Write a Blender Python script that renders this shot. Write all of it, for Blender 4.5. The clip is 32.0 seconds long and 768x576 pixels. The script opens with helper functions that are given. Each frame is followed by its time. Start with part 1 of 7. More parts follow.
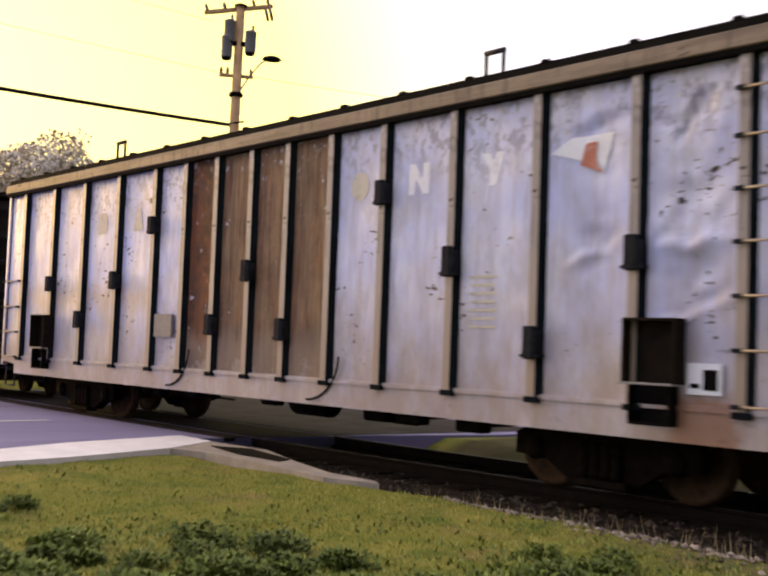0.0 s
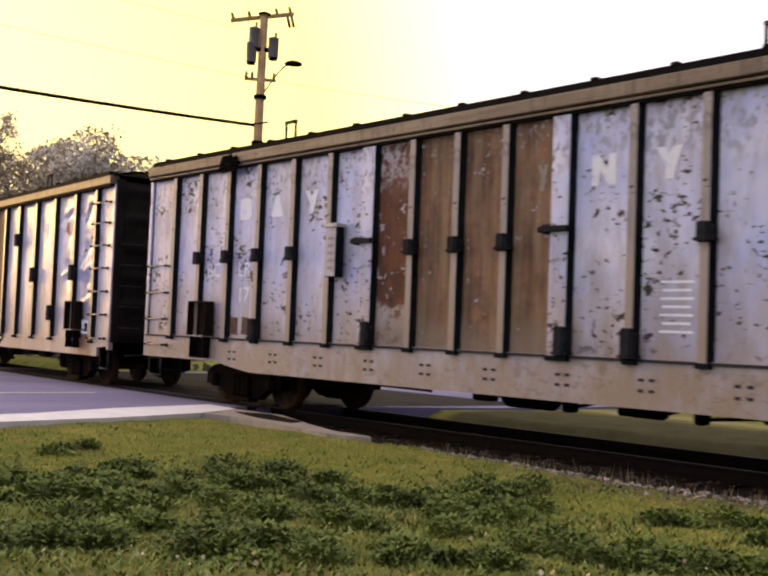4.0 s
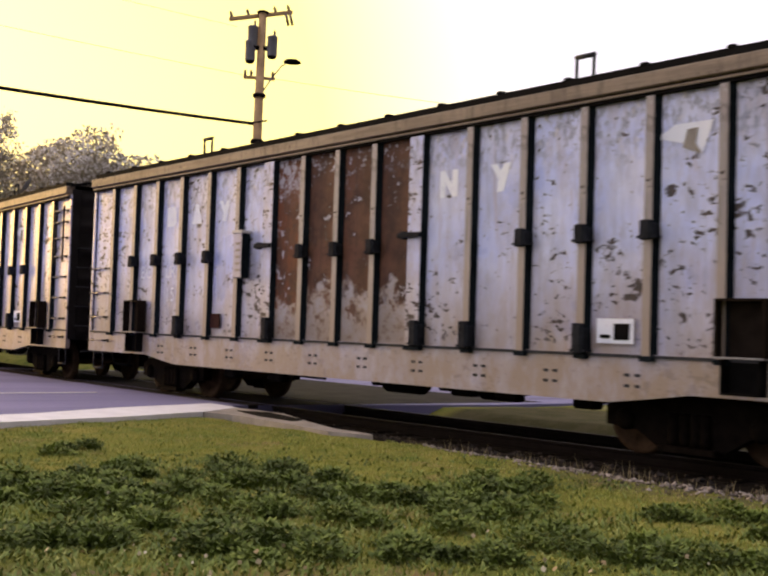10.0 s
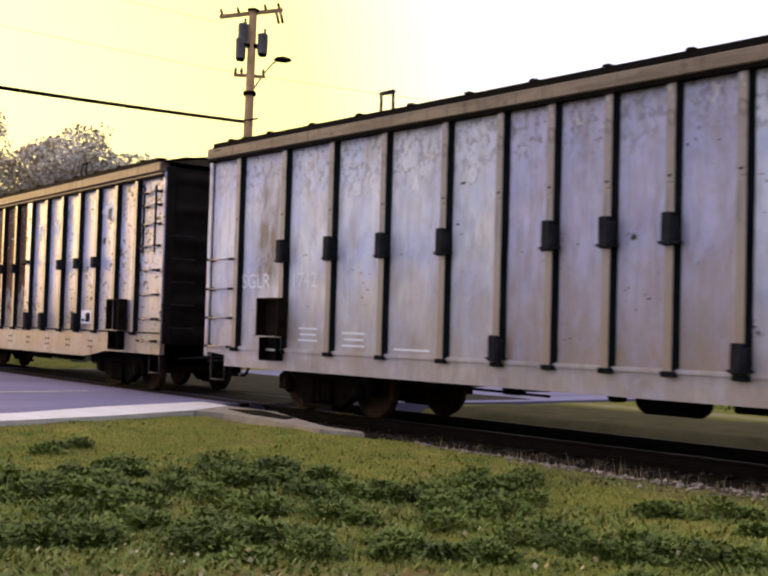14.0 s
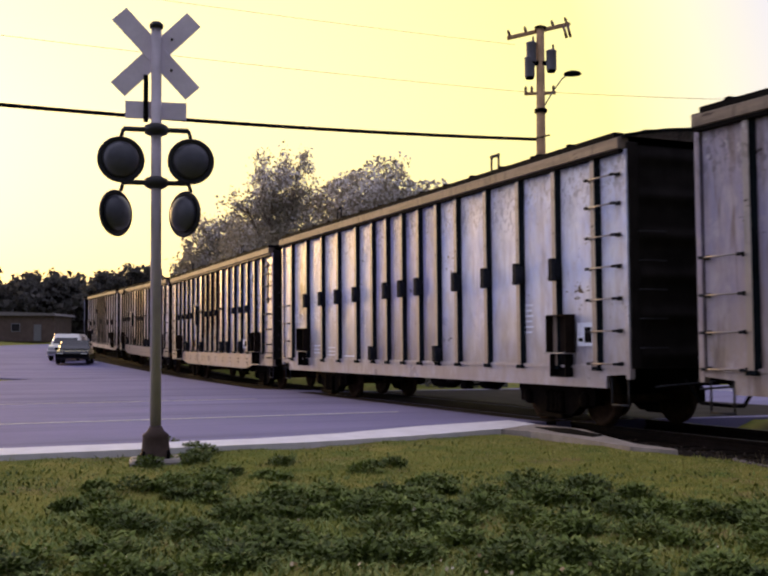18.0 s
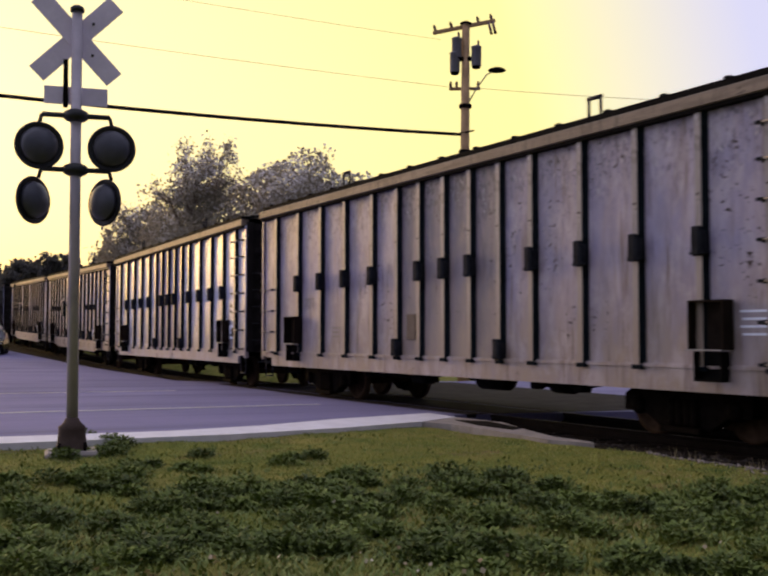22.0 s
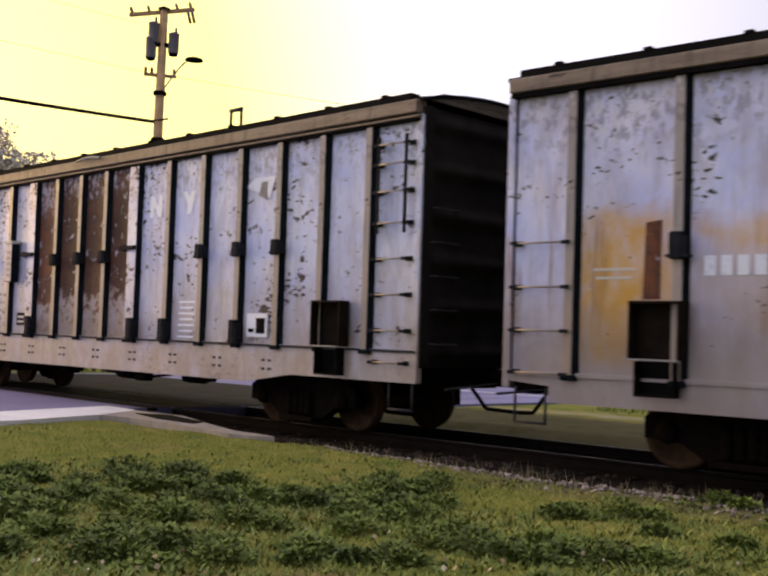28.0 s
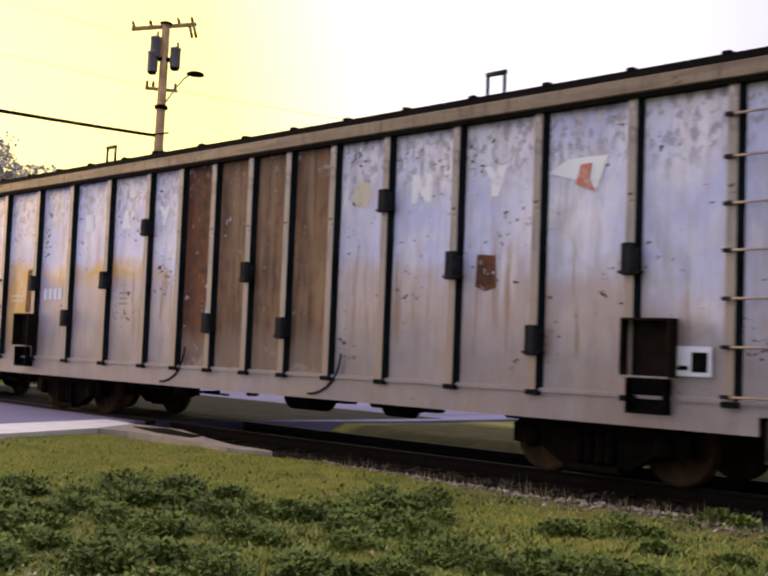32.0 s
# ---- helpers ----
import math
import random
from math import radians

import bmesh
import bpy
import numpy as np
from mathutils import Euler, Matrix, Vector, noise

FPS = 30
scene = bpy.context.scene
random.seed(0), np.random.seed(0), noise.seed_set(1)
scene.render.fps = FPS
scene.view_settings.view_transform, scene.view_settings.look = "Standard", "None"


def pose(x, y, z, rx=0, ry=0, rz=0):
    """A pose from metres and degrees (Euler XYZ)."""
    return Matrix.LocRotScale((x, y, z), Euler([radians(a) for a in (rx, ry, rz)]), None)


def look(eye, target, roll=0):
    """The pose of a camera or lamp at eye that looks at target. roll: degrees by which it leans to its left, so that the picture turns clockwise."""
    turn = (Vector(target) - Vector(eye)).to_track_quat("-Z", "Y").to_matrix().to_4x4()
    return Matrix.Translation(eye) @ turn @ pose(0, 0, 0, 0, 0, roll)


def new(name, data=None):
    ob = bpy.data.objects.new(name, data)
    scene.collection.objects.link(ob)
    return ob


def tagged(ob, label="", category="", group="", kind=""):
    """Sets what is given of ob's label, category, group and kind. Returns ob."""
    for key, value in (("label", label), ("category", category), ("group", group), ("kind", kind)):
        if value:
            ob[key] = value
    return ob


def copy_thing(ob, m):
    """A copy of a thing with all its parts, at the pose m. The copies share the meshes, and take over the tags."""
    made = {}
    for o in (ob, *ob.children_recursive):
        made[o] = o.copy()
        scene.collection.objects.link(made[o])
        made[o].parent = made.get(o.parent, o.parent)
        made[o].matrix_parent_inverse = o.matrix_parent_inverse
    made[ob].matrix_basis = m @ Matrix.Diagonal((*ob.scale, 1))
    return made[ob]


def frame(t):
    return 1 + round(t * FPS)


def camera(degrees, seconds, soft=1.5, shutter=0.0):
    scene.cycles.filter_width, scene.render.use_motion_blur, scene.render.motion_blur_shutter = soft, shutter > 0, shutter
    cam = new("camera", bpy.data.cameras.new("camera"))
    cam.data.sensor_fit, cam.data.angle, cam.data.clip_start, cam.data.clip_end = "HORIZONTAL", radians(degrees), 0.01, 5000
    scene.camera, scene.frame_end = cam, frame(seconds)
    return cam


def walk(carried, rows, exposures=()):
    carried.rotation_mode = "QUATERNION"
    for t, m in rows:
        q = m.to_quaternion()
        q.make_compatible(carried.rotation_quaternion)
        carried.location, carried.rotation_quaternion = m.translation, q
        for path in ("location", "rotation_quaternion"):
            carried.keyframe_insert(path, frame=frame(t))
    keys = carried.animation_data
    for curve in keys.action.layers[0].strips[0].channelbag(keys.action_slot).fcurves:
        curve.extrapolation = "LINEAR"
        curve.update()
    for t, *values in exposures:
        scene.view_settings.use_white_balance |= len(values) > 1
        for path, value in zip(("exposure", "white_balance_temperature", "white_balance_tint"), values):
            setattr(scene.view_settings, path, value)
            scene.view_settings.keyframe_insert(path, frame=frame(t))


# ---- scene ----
cam = camera(40.07, 32.0, soft=2.3, shutter=0.4)
PATH = [
    (0.0, pose(-1.981, 1.370, 1.309, 93.63, -2.59, 44.76)),
    (0.5, pose(-1.017, 0.673, 1.275, 93.18, -2.60, 45.96)),
    (1.0, pose(-0.457, 0.295, 1.238, 92.97, -2.63, 46.41)),
    (1.5, pose(-0.444, 0.288, 1.238, 93.18, -2.54, 46.24)),
    (2.0, pose(-0.460, 0.299, 1.239, 93.15, -2.30, 46.27)),
    (2.5, pose(-0.450, 0.294, 1.239, 93.01, -2.41, 46.03)),
    (3.0, pose(-0.448, 0.291, 1.239, 92.84, -2.21, 46.19)),
    (3.5, pose(-0.334, 0.217, 1.230, 93.14, -2.59, 46.06)),
    (4.0, pose(0.000, 0.000, 1.200, 92.94, -2.72, 46.21)),
    (4.5, pose(0.000, 0.000, 1.200, 92.85, -2.61, 46.42)),
    (6.5, pose(0.000, 0.000, 1.200, 92.32, -2.63, 46.90)),
    (7.0, pose(0.000, 0.000, 1.200, 92.41, -2.52, 46.66)),
    (7.5, pose(0.000, 0.000, 1.200, 92.59, -2.38, 46.78)),
    (8.0, pose(0.000, 0.000, 1.200, 92.74, -2.38, 46.74)),
    (8.5, pose(0.000, 0.000, 1.200, 92.63, -2.50, 46.58)),
    (9.0, pose(0.000, 0.000, 1.200, 92.58, -2.31, 46.69)),
    (9.5, pose(0.000, 0.000, 1.200, 92.74, -2.49, 46.49)),
    (10.0, pose(0.000, 0.000, 1.200, 92.81, -2.31, 46.26)),
    (10.5, pose(0.000, 0.000, 1.200, 92.86, -2.27, 46.27)),
    (11.0, pose(0.000, 0.000, 1.200, 92.86, -2.16, 46.15)),
    (11.5, pose(0.000, 0.000, 1.200, 92.82, -2.24, 45.88)),
    (12.0, pose(0.000, 0.000, 1.200, 92.80, -2.28, 45.94)),
    (12.5, pose(0.000, 0.000, 1.200, 92.89, -2.12, 45.94)),
    (13.0, pose(0.000, 0.000, 1.200, 92.73, -2.11, 45.85)),
    (13.5, pose(0.000, 0.000, 1.200, 92.80, -2.20, 45.51)),
    (14.0, pose(0.000, 0.000, 1.200, 92.71, -2.14, 45.79)),
    (14.5, pose(0.000, 0.000, 1.200, 92.50, -1.97, 45.90)),
    (16.5, pose(0.000, 0.000, 1.200, 92.73, -0.65, 54.22)),
    (17.0, pose(0.000, 0.000, 1.200, 93.09, -0.18, 59.53)),
    (17.5, pose(0.000, 0.000, 1.200, 93.52, 0.15, 62.09)),
    (18.0, pose(0.000, 0.000, 1.200, 93.35, -0.16, 62.15)),
    (18.5, pose(0.000, 0.000, 1.200, 93.28, -0.43, 61.10)),
    (19.0, pose(0.000, 0.000, 1.200, 93.29, -0.16, 60.37)),
    (19.5, pose(0.000, 0.000, 1.200, 93.17, -0.01, 60.51)),
    (20.0, pose(0.000, 0.000, 1.200, 93.06, -0.26, 60.26)),
    (20.5, pose(0.000, 0.000, 1.200, 93.01, -0.62, 59.91)),
    (21.0, pose(0.000, 0.000, 1.200, 92.96, -0.82, 59.77)),
    (21.5, pose(0.000, 0.000, 1.200, 92.95, -0.73, 59.05)),
    (22.0, pose(0.000, 0.000, 1.200, 92.98, -0.65, 57.93)),
    (22.5, pose(0.000, 0.000, 1.200, 92.74, -1.06, 55.18)),
    (23.0, pose(0.000, 0.000, 1.200, 92.48, -1.57, 51.74)),
    (23.5, pose(0.000, 0.000, 1.200, 92.18, -1.78, 48.66)),
    (24.0, pose(0.000, 0.000, 1.200, 92.35, -2.29, 45.49)),
    (24.5, pose(0.000, 0.000, 1.200, 92.66, -2.31, 43.06)),
    (25.0, pose(0.000, 0.000, 1.200, 92.66, -2.17, 41.36)),
    (25.5, pose(0.000, 0.000, 1.200, 92.55, -1.93, 40.65)),
    (27.5, pose(0.000, 0.000, 1.200, 92.96, -2.24, 40.94)),
    (28.0, pose(0.000, 0.000, 1.200, 93.10, -2.30, 40.95)),
    (28.5, pose(0.000, 0.000, 1.200, 93.33, -2.05, 40.83)),
    (29.0, pose(0.000, 0.000, 1.200, 93.28, -2.13, 41.00)),
    (29.5, pose(0.000, 0.000, 1.200, 93.16, -2.23, 41.04)),
    (30.0, pose(0.000, 0.000, 1.200, 93.13, -2.11, 40.91)),
    (30.5, pose(0.000, 0.000, 1.200, 92.71, -2.51, 40.87)),
    (31.0, pose(0.000, 0.000, 1.200, 93.74, -1.73, 40.65)),
    (31.5, pose(0.000, 0.000, 1.200, 94.01, -2.98, 40.58)),
    (32.0, pose(0.000, 0.000, 1.200, 93.92, -2.69, 40.89)),
]
EXPOSURES = [(0.0, 0.24, 6900, 10), (2.0, 0.16, 6900, 10), (8.0, 0.14, 6900, 10), (11.0, 0.14, 6900, 10), (13.0, 0.12, 6450, 10), (14.5, 0.07, 6400, 10), (16.5, 0.0, 6200, 12), (17.0, -0.12, 6000, 14), (18.0, -0.42, 5850, 16),
             (19.0, -0.52, 5850, 16), (22.0, -0.58, 5850, 16), (23.5, -0.22, 6000, 15), (25.5, 0.0, 6300, 11), (30.2, 0.0, 6500, 10), (31.0, 0.15, 6500, 10), (32.0, 0.10, 6500, 10)]
walk(cam, PATH, EXPOSURES)

# ---- sky and sun: low evening sun beyond the crossing, on the camera's side of the train ----
SUN_AZ, SUN_EL = 95.0, 10.0      # degrees from +y towards -x, degrees up
world = bpy.data.worlds.new("evening_sky")
scene.world = world
world.use_nodes = True
wt = world.node_tree
sky = wt.nodes.new("ShaderNodeTexSky")
sky.sky_type = "NISHITA"
sky.sun_disc = False
sky.sun_elevation = radians(SUN_EL)
sky.sun_rotation = radians(-SUN_AZ)
sky.air_density, sky.dust_density, sky.ozone_density = 1.3, 3.0, 1.0
# thin high cloud over the clear sky: yellow towards the sun, lilac overhead and behind, dusk in the east
def wnode(kind, **kw):
    n = wt.nodes.new(kind)
    for k, v in kw.items():
        n.inputs[k].default_value = v
    return n


def wmath(op, a, b, clamp=False):
    n = wt.nodes.new("ShaderNodeMath")
    n.operation, n.use_clamp = op, clamp
    for v, s in ((a, n.inputs[0]), (b, n.inputs[1])):
        if isinstance(v, (int, float)):
            s.default_value = v
        else:
            wt.links.new(v, s)
    return n.outputs[0]


def wmix(fac, a, b, kind="MIX"):
    n = wt.nodes.new("ShaderNodeMix")
    n.data_type, n.blend_type = "RGBA", kind
    for v, s in ((fac, n.inputs[0]), (a, n.inputs[6]), (b, n.inputs[7])):
        if isinstance(v, (int, float)):
            s.default_value = v
        elif isinstance(v, tuple):
            s.default_value = (*v, 1)
        else:
            wt.links.new(v, s)
    return n.outputs[2]


way = wnode("ShaderNodeSeparateXYZ")
wt.links.new(wnode("ShaderNodeTexCoord").outputs["Generated"], way.inputs[0])
west = wmath("MULTIPLY", way.outputs[0], -1.0)
day = wmath("POWER", wmath("DIVIDE", wmath("ADD", west, 0.32), 0.76, True), 1.35)   # dusk in the east, full light to the west
away = wmath("DIVIDE", wmath("SUBTRACT", 0.55, west), 0.6, True)
low = wmath("DIVIDE", wmath("ADD", way.outputs[2], 0.02), 0.45, True)                # low sky away from the sun lies in haze
haze = wmath("SUBTRACT", 1.0, wmath("MULTIPLY", away, wmath("SUBTRACT", 1.0, low)))
gold = wmath("DIVIDE", wmath("SUBTRACT", west, 0.60), 0.15, True)                    # the glow about the sun
gold = wmath("MULTIPLY", gold, wmath("DIVIDE", wmath("ADD", way.outputs[1], 0.58), 0.48, True))
gold = wmath("MULTIPLY", gold, wmath("DIVIDE", wmath("SUBTRACT", 0.75, way.outputs[2]), 0.4, True))
glow = wmath("DIVIDE", wmath("SUBTRACT", west, 0.78), 0.2, True)                     # paler close about the sun
cloud = wmix(gold, (1.05, 0.98, 1.13), wmix(wmath("MULTIPLY", wmath("SUBTRACT", 1.0, wmath("DIVIDE", way.outputs[2], 0.22, True)), 0.8), wmix(glow, (1.70, 1.42, 0.42), (1.80, 1.43, 0.62)), (1.85, 1.34, 0.44)))
behind = wmath("ADD", 1.0, wmath("MULTIPLY", 5.6, wmath("DIVIDE", wmath("SUBTRACT", -0.15, way.outputs[1]), 0.5, True)))   # the cloud is whitest behind the camera
light = wmath("MULTIPLY", wmath("MULTIPLY", day, behind), haze)
high = wmath("POWER", wmath("MAXIMUM", way.outputs[2], 0.0), 3.0)                       # the zenith is bright all over
cloud = wmix(wmath("MAXIMUM", light, wmath("MULTIPLY", high, 1.45)), (0.11, 0.10, 0.145), cloud)
sunward = wmath("MULTIPLY", wmath("DIVIDE", wmath("SUBTRACT", 0.02, way.outputs[1]), 0.1, True), wmath("DIVIDE", wmath("ADD", way.outputs[1], 0.32), 0.14, True))   # brightest right about the sun
sunward = wmath("MULTIPLY", wmath("MULTIPLY", sunward, wmath("GREATER_THAN", west, 0.5)), wmath("DIVIDE", wmath("SUBTRACT", 0.34, way.outputs[2]), 0.24, True))
cloud = wmix(sunward, cloud, (1.6, 0.98, 0.22))
clear = wmix(1.0, sky.outputs[0], (0.035, 0.035, 0.035), "MULTIPLY")
wt.nodes["Background"].inputs[1].default_value = 1.0
wt.links.new(wmix(1.0, cloud, clear, "ADD"), wt.nodes["Background"].inputs[0])
sun = new("sun", bpy.data.lights.new("sun", "SUN"))
sun.data.energy, sun.data.angle, sun.data.color = 1.3, radians(14), (1.0, 0.58, 0.18)
sa, se = radians(SUN_AZ), radians(SUN_EL)
sun.matrix_world = look((0, 0, 0), (math.sin(sa) * math.cos(se), -math.cos(sa) * math.cos(se), -math.sin(se)))


# ---- materials ----
class Nodes:
    """Short hand for a material's node tree."""

    def __init__(self, name, rough=0.7, metal=0.0):
        self.m = bpy.data.materials.new(name)
        self.m.use_nodes = True
        self.t = self.m.node_tree
        self.b = self.t.nodes["Principled BSDF"]
        self.b.inputs["Roughness"].default_value = rough
        self.b.inputs["Metallic"].default_value = metal
        self.co = None

    def add(self, kind, **kw):
        n = self.t.nodes.new(kind)
        for k, v in kw.items():
            n.inputs[k].default_value = v
        return n

    def coords(self):
        if self.co is None:
            self.co = self.t.nodes.new("ShaderNodeTexCoord").outputs["Object"]
        return self.co

    def mapped(self, scale=(1, 1, 1), shift=(0, 0, 0)):
        n = self.add("ShaderNodeMapping")
        n.inputs["Scale"].default_value = scale
        n.inputs["Location"].default_value = shift
        self.t.links.new(self.coords(), n.inputs[0])
        return n.outputs[0]

    def noise(self, scale, detail=6, rough=0.6, stretch=(1, 1, 1), shift=(0, 0, 0), warp=0.0):
        n = self.add("ShaderNodeTexNoise", Scale=scale, Detail=detail, Roughness=rough, Distortion=warp)
        self.t.links.new(self.mapped(stretch, shift), n.inputs["Vector"])
        return n.outputs["Fac"]

    def ramp(self, fac, lo, hi, a=(0, 0, 0), b=(1, 1, 1)):
        n = self.t.nodes.new("ShaderNodeValToRGB")
        n.color_ramp.elements[0].position, n.color_ramp.elements[1].position = lo, hi
        n.color_ramp.elements[0].color, n.color_ramp.elements[1].color = (*a, 1), (*b, 1)
        self.t.links.new(fac, n.inputs[0])
        return n.outputs[0]

    def mix(self, fac, a, b, kind="MIX"):
        n = self.t.nodes.new("ShaderNodeMix")
        n.data_type, n.blend_type = "RGBA", kind
        for v, s in ((fac, n.inputs[0]), (a, n.inputs[6]), (b, n.inputs[7])):
            if isinstance(v, (int, float)):
                s.default_value = v
            elif isinstance(v, tuple):
                s.default_value = (*v, 1)
            else:
                self.t.links.new(v, s)
        return n.outputs[2]

    def math(self, op, a, b=0.0, clamp=False):
        n = self.t.nodes.new("ShaderNodeMath")
        n.operation, n.use_clamp = op, clamp
        for v, s in ((a, n.inputs[0]), (b, n.inputs[1])):
            if isinstance(v, (int, float)):
                s.default_value = v
            else:
                self.t.links.new(v, s)
        return n.outputs[0]

    def axis(self, i):
        n = self.t.nodes.new("ShaderNodeSeparateXYZ")
        self.t.links.new(self.coords(), n.inputs[0])
        return n.outputs[i]

    def band(self, i, lo, hi, soft, wobble=None, amount=0.3):
        """1 where coordinate i lies between lo and hi, with soft, uneven edges."""
        v = self.axis(i)
        if wobble is not None:
            v = self.math("ADD", v, self.math("MULTIPLY", self.math("SUBTRACT", wobble, 0.5), amount))
        up = self.math("DIVIDE", self.math("SUBTRACT", v, lo), soft, True)
        down = self.math("DIVIDE", self.math("SUBTRACT", hi, v), soft, True)
        return self.math("MULTIPLY", up, down)

    def random(self):
        return self.t.nodes.new("ShaderNodeObjectInfo").outputs["Random"]

    def island(self):
        return self.t.nodes.new("ShaderNodeNewGeometry").outputs["Random Per Island"]

    def done(self, color, bump=None, strength=0.3, dist=0.01, rough=None, metal=None):
        for v, s in ((color, "Base Color"), (rough, "Roughness"), (metal, "Metallic")):
            if v is None:
                continue
            if isinstance(v, tuple):
                self.b.inputs[s].default_value = (*v, 1)
            else:
                self.t.links.new(v, self.b.inputs[s])
        if bump is not None:
            n = self.add("ShaderNodeBump", Strength=strength, Distance=dist)
            self.t.links.new(bump, n.inputs["Height"])
            self.t.links.new(n.outputs[0], self.b.inputs["Normal"])
        return self.m


RUST_A, RUST_B = (0.014, 0.010, 0.010), (0.050, 0.026, 0.018)


def paint_material(name, base, rust=0.5, seed=0.0, rough=0.42, dirt=0.5, extra=None, coat=0.3):
    """Weathered car paint: uneven fading, vertical streaks, chips of rust, road dirt thrown up from below."""
    n = Nodes(name, rough)
    n.b.inputs["Coat Weight"].default_value = coat        # old gloss that still shows at a flat angle
    n.b.inputs["Coat Roughness"].default_value = 0.29
    sh = (seed * 7.3, seed * 3.1, seed * 5.7)
    cloud = n.noise(0.9, 4, 0.6, shift=sh)
    streak = n.noise(2.2, 5, 0.6, (3.0, 1, 0.25), sh)
    fine = n.noise(14, 5, 0.7, shift=sh)
    faded = tuple(min(1, c * 1.22 + 0.04) for c in base)
    blue = (base[0] * 0.80, base[1] * 0.90, min(1, base[2] * 1.12))
    deep = tuple(c * 0.58 for c in base)
    col = n.mix(n.ramp(cloud, 0.38, 0.66), blue, faded)
    col = n.mix(n.math("MULTIPLY", n.random(), 0.25), col, tuple(c * 0.72 for c in base))       # each sheet has aged its own way
    col = n.mix(n.math("MULTIPLY", n.ramp(streak, 0.50, 0.70), 0.55), col, deep)
    # smudges rubbed up and down the sheets, rosy and tan
    rub = n.noise(2.0, 6, 0.66, (2.6, 1, 0.45), (sh[0] + 3, sh[1], sh[2] + 8), 0.6)
    col = n.mix(n.math("MULTIPLY", n.ramp(rub, 0.52, 0.68), 0.25 + 0.3 * dirt), col, (0.40, 0.30, 0.30))
    # broad dull smears, tan and slate
    smear = n.noise(1.25, 6, 0.68, (1.5, 1, 0.75), (sh[0] + 2, sh[1], sh[2] + 5), 0.5)
    col = n.mix(n.math("MULTIPLY", n.ramp(smear, 0.48, 0.70), 0.30 + 0.4 * dirt), col, (0.27, 0.215, 0.185))
    slate = n.noise(2.6, 5, 0.6, (1.6, 1, 0.5), (sh[0] + 6, sh[1], sh[2] + 1), 0.4)
    col = n.mix(n.math("MULTIPLY", n.ramp(slate, 0.53, 0.70), 0.55), col, tuple(c * 0.5 for c in base))
    # warm road dirt, thick on the sill and thinning out by mid height
    low = n.math("SUBTRACT", 1.0, n.band(2, 0.95, 20, 1.5, n.noise(1.6, 5, 0.65, (2.0, 1, 0.8), sh), 1.6))
    grime = n.math("MULTIPLY", n.ramp(n.noise(3.0, 6, 0.7, (1, 1, 0.5), sh), 0.2, 0.7, (0.35, 0.35, 0.35)), n.math("ADD", n.math("MULTIPLY", low, 1.15), 0.08), True)
    col = n.mix(n.math("MULTIPLY", grime, min(1.0, dirt + 0.5)), col, (0.34, 0.265, 0.205))
    # fine mottling under the eaves, where the paint has crazed
    eave = n.band(2, 3.2, 20, 0.5, cloud, 1.2)
    crazed = n.math("MULTIPLY", n.ramp(n.noise(9, 4, 0.65, (1.2, 1, 0.8), sh), 0.50, 0.58), eave)
    col = n.mix(n.math("MULTIPLY", crazed, 0.8), col, tuple(c * 0.38 for c in base))
    bare = n.math("MULTIPLY", n.ramp(n.noise(7, 4, 0.6, (1.3, 1, 0.8), (sh[0] + 1, sh[1], sh[2] + 4)), 0.60, 0.66), eave)
    col = n.mix(n.math("MULTIPLY", bare, 0.6), col, (0.62, 0.58, 0.62))
    if extra:
        col = extra(n, col, sh)
    # rust: small chips in clusters, drips below them, a few larger blots
    drip = n.noise(4.0, 6, 0.65, (2.2, 1, 0.22), sh, 0.2)
    blot = n.noise(6.5, 3, 0.55, (0.75, 1, 1.15), (sh[0] + 4, sh[1], sh[2]), 0.3)
    chip = n.noise(13, 3, 0.55, (0.7, 1, 1.3), (sh[0] + 7, sh[1], sh[2]), 0.3)
    where = n.math("MULTIPLY", n.math("SUBTRACT", n.noise(1.1, 3, 0.5, shift=(sh[0] + 9, sh[1], sh[2])), 0.5), 0.5)
    cut = 0.76 - 0.2 * rust
    mask = n.math("MAXIMUM", n.ramp(n.math("ADD", blot, where), cut, cut + 0.05), n.math("MULTIPLY", n.ramp(drip, cut + 0.0, cut + 0.14), 0.5))
    mask = n.math("MAXIMUM", mask, n.ramp(n.math("ADD", chip, where), cut - 0.01, cut + 0.03))
    mask = n.math("MULTIPLY", mask, n.math("ADD", 0.25, n.math("MULTIPLY", n.band(2, 1.15, 20, 0.2, cloud, 0.2), 0.75)))
    rusty = n.mix(n.ramp(fine, 0.35, 0.65), RUST_A, RUST_B)
    col = n.mix(mask, col, rusty)
    rg = n.math("ADD", n.math("MULTIPLY", mask, 0.4), n.math("ADD", n.math("MULTIPLY", cloud, 0.18), rough - 0.08))
    h = n.math("ADD", n.math("MULTIPLY", fine, 0.4), n.math("MULTIPLY", mask, -0.6))
    return n.done(col, h, 0.12, 0.005, rough=rg)


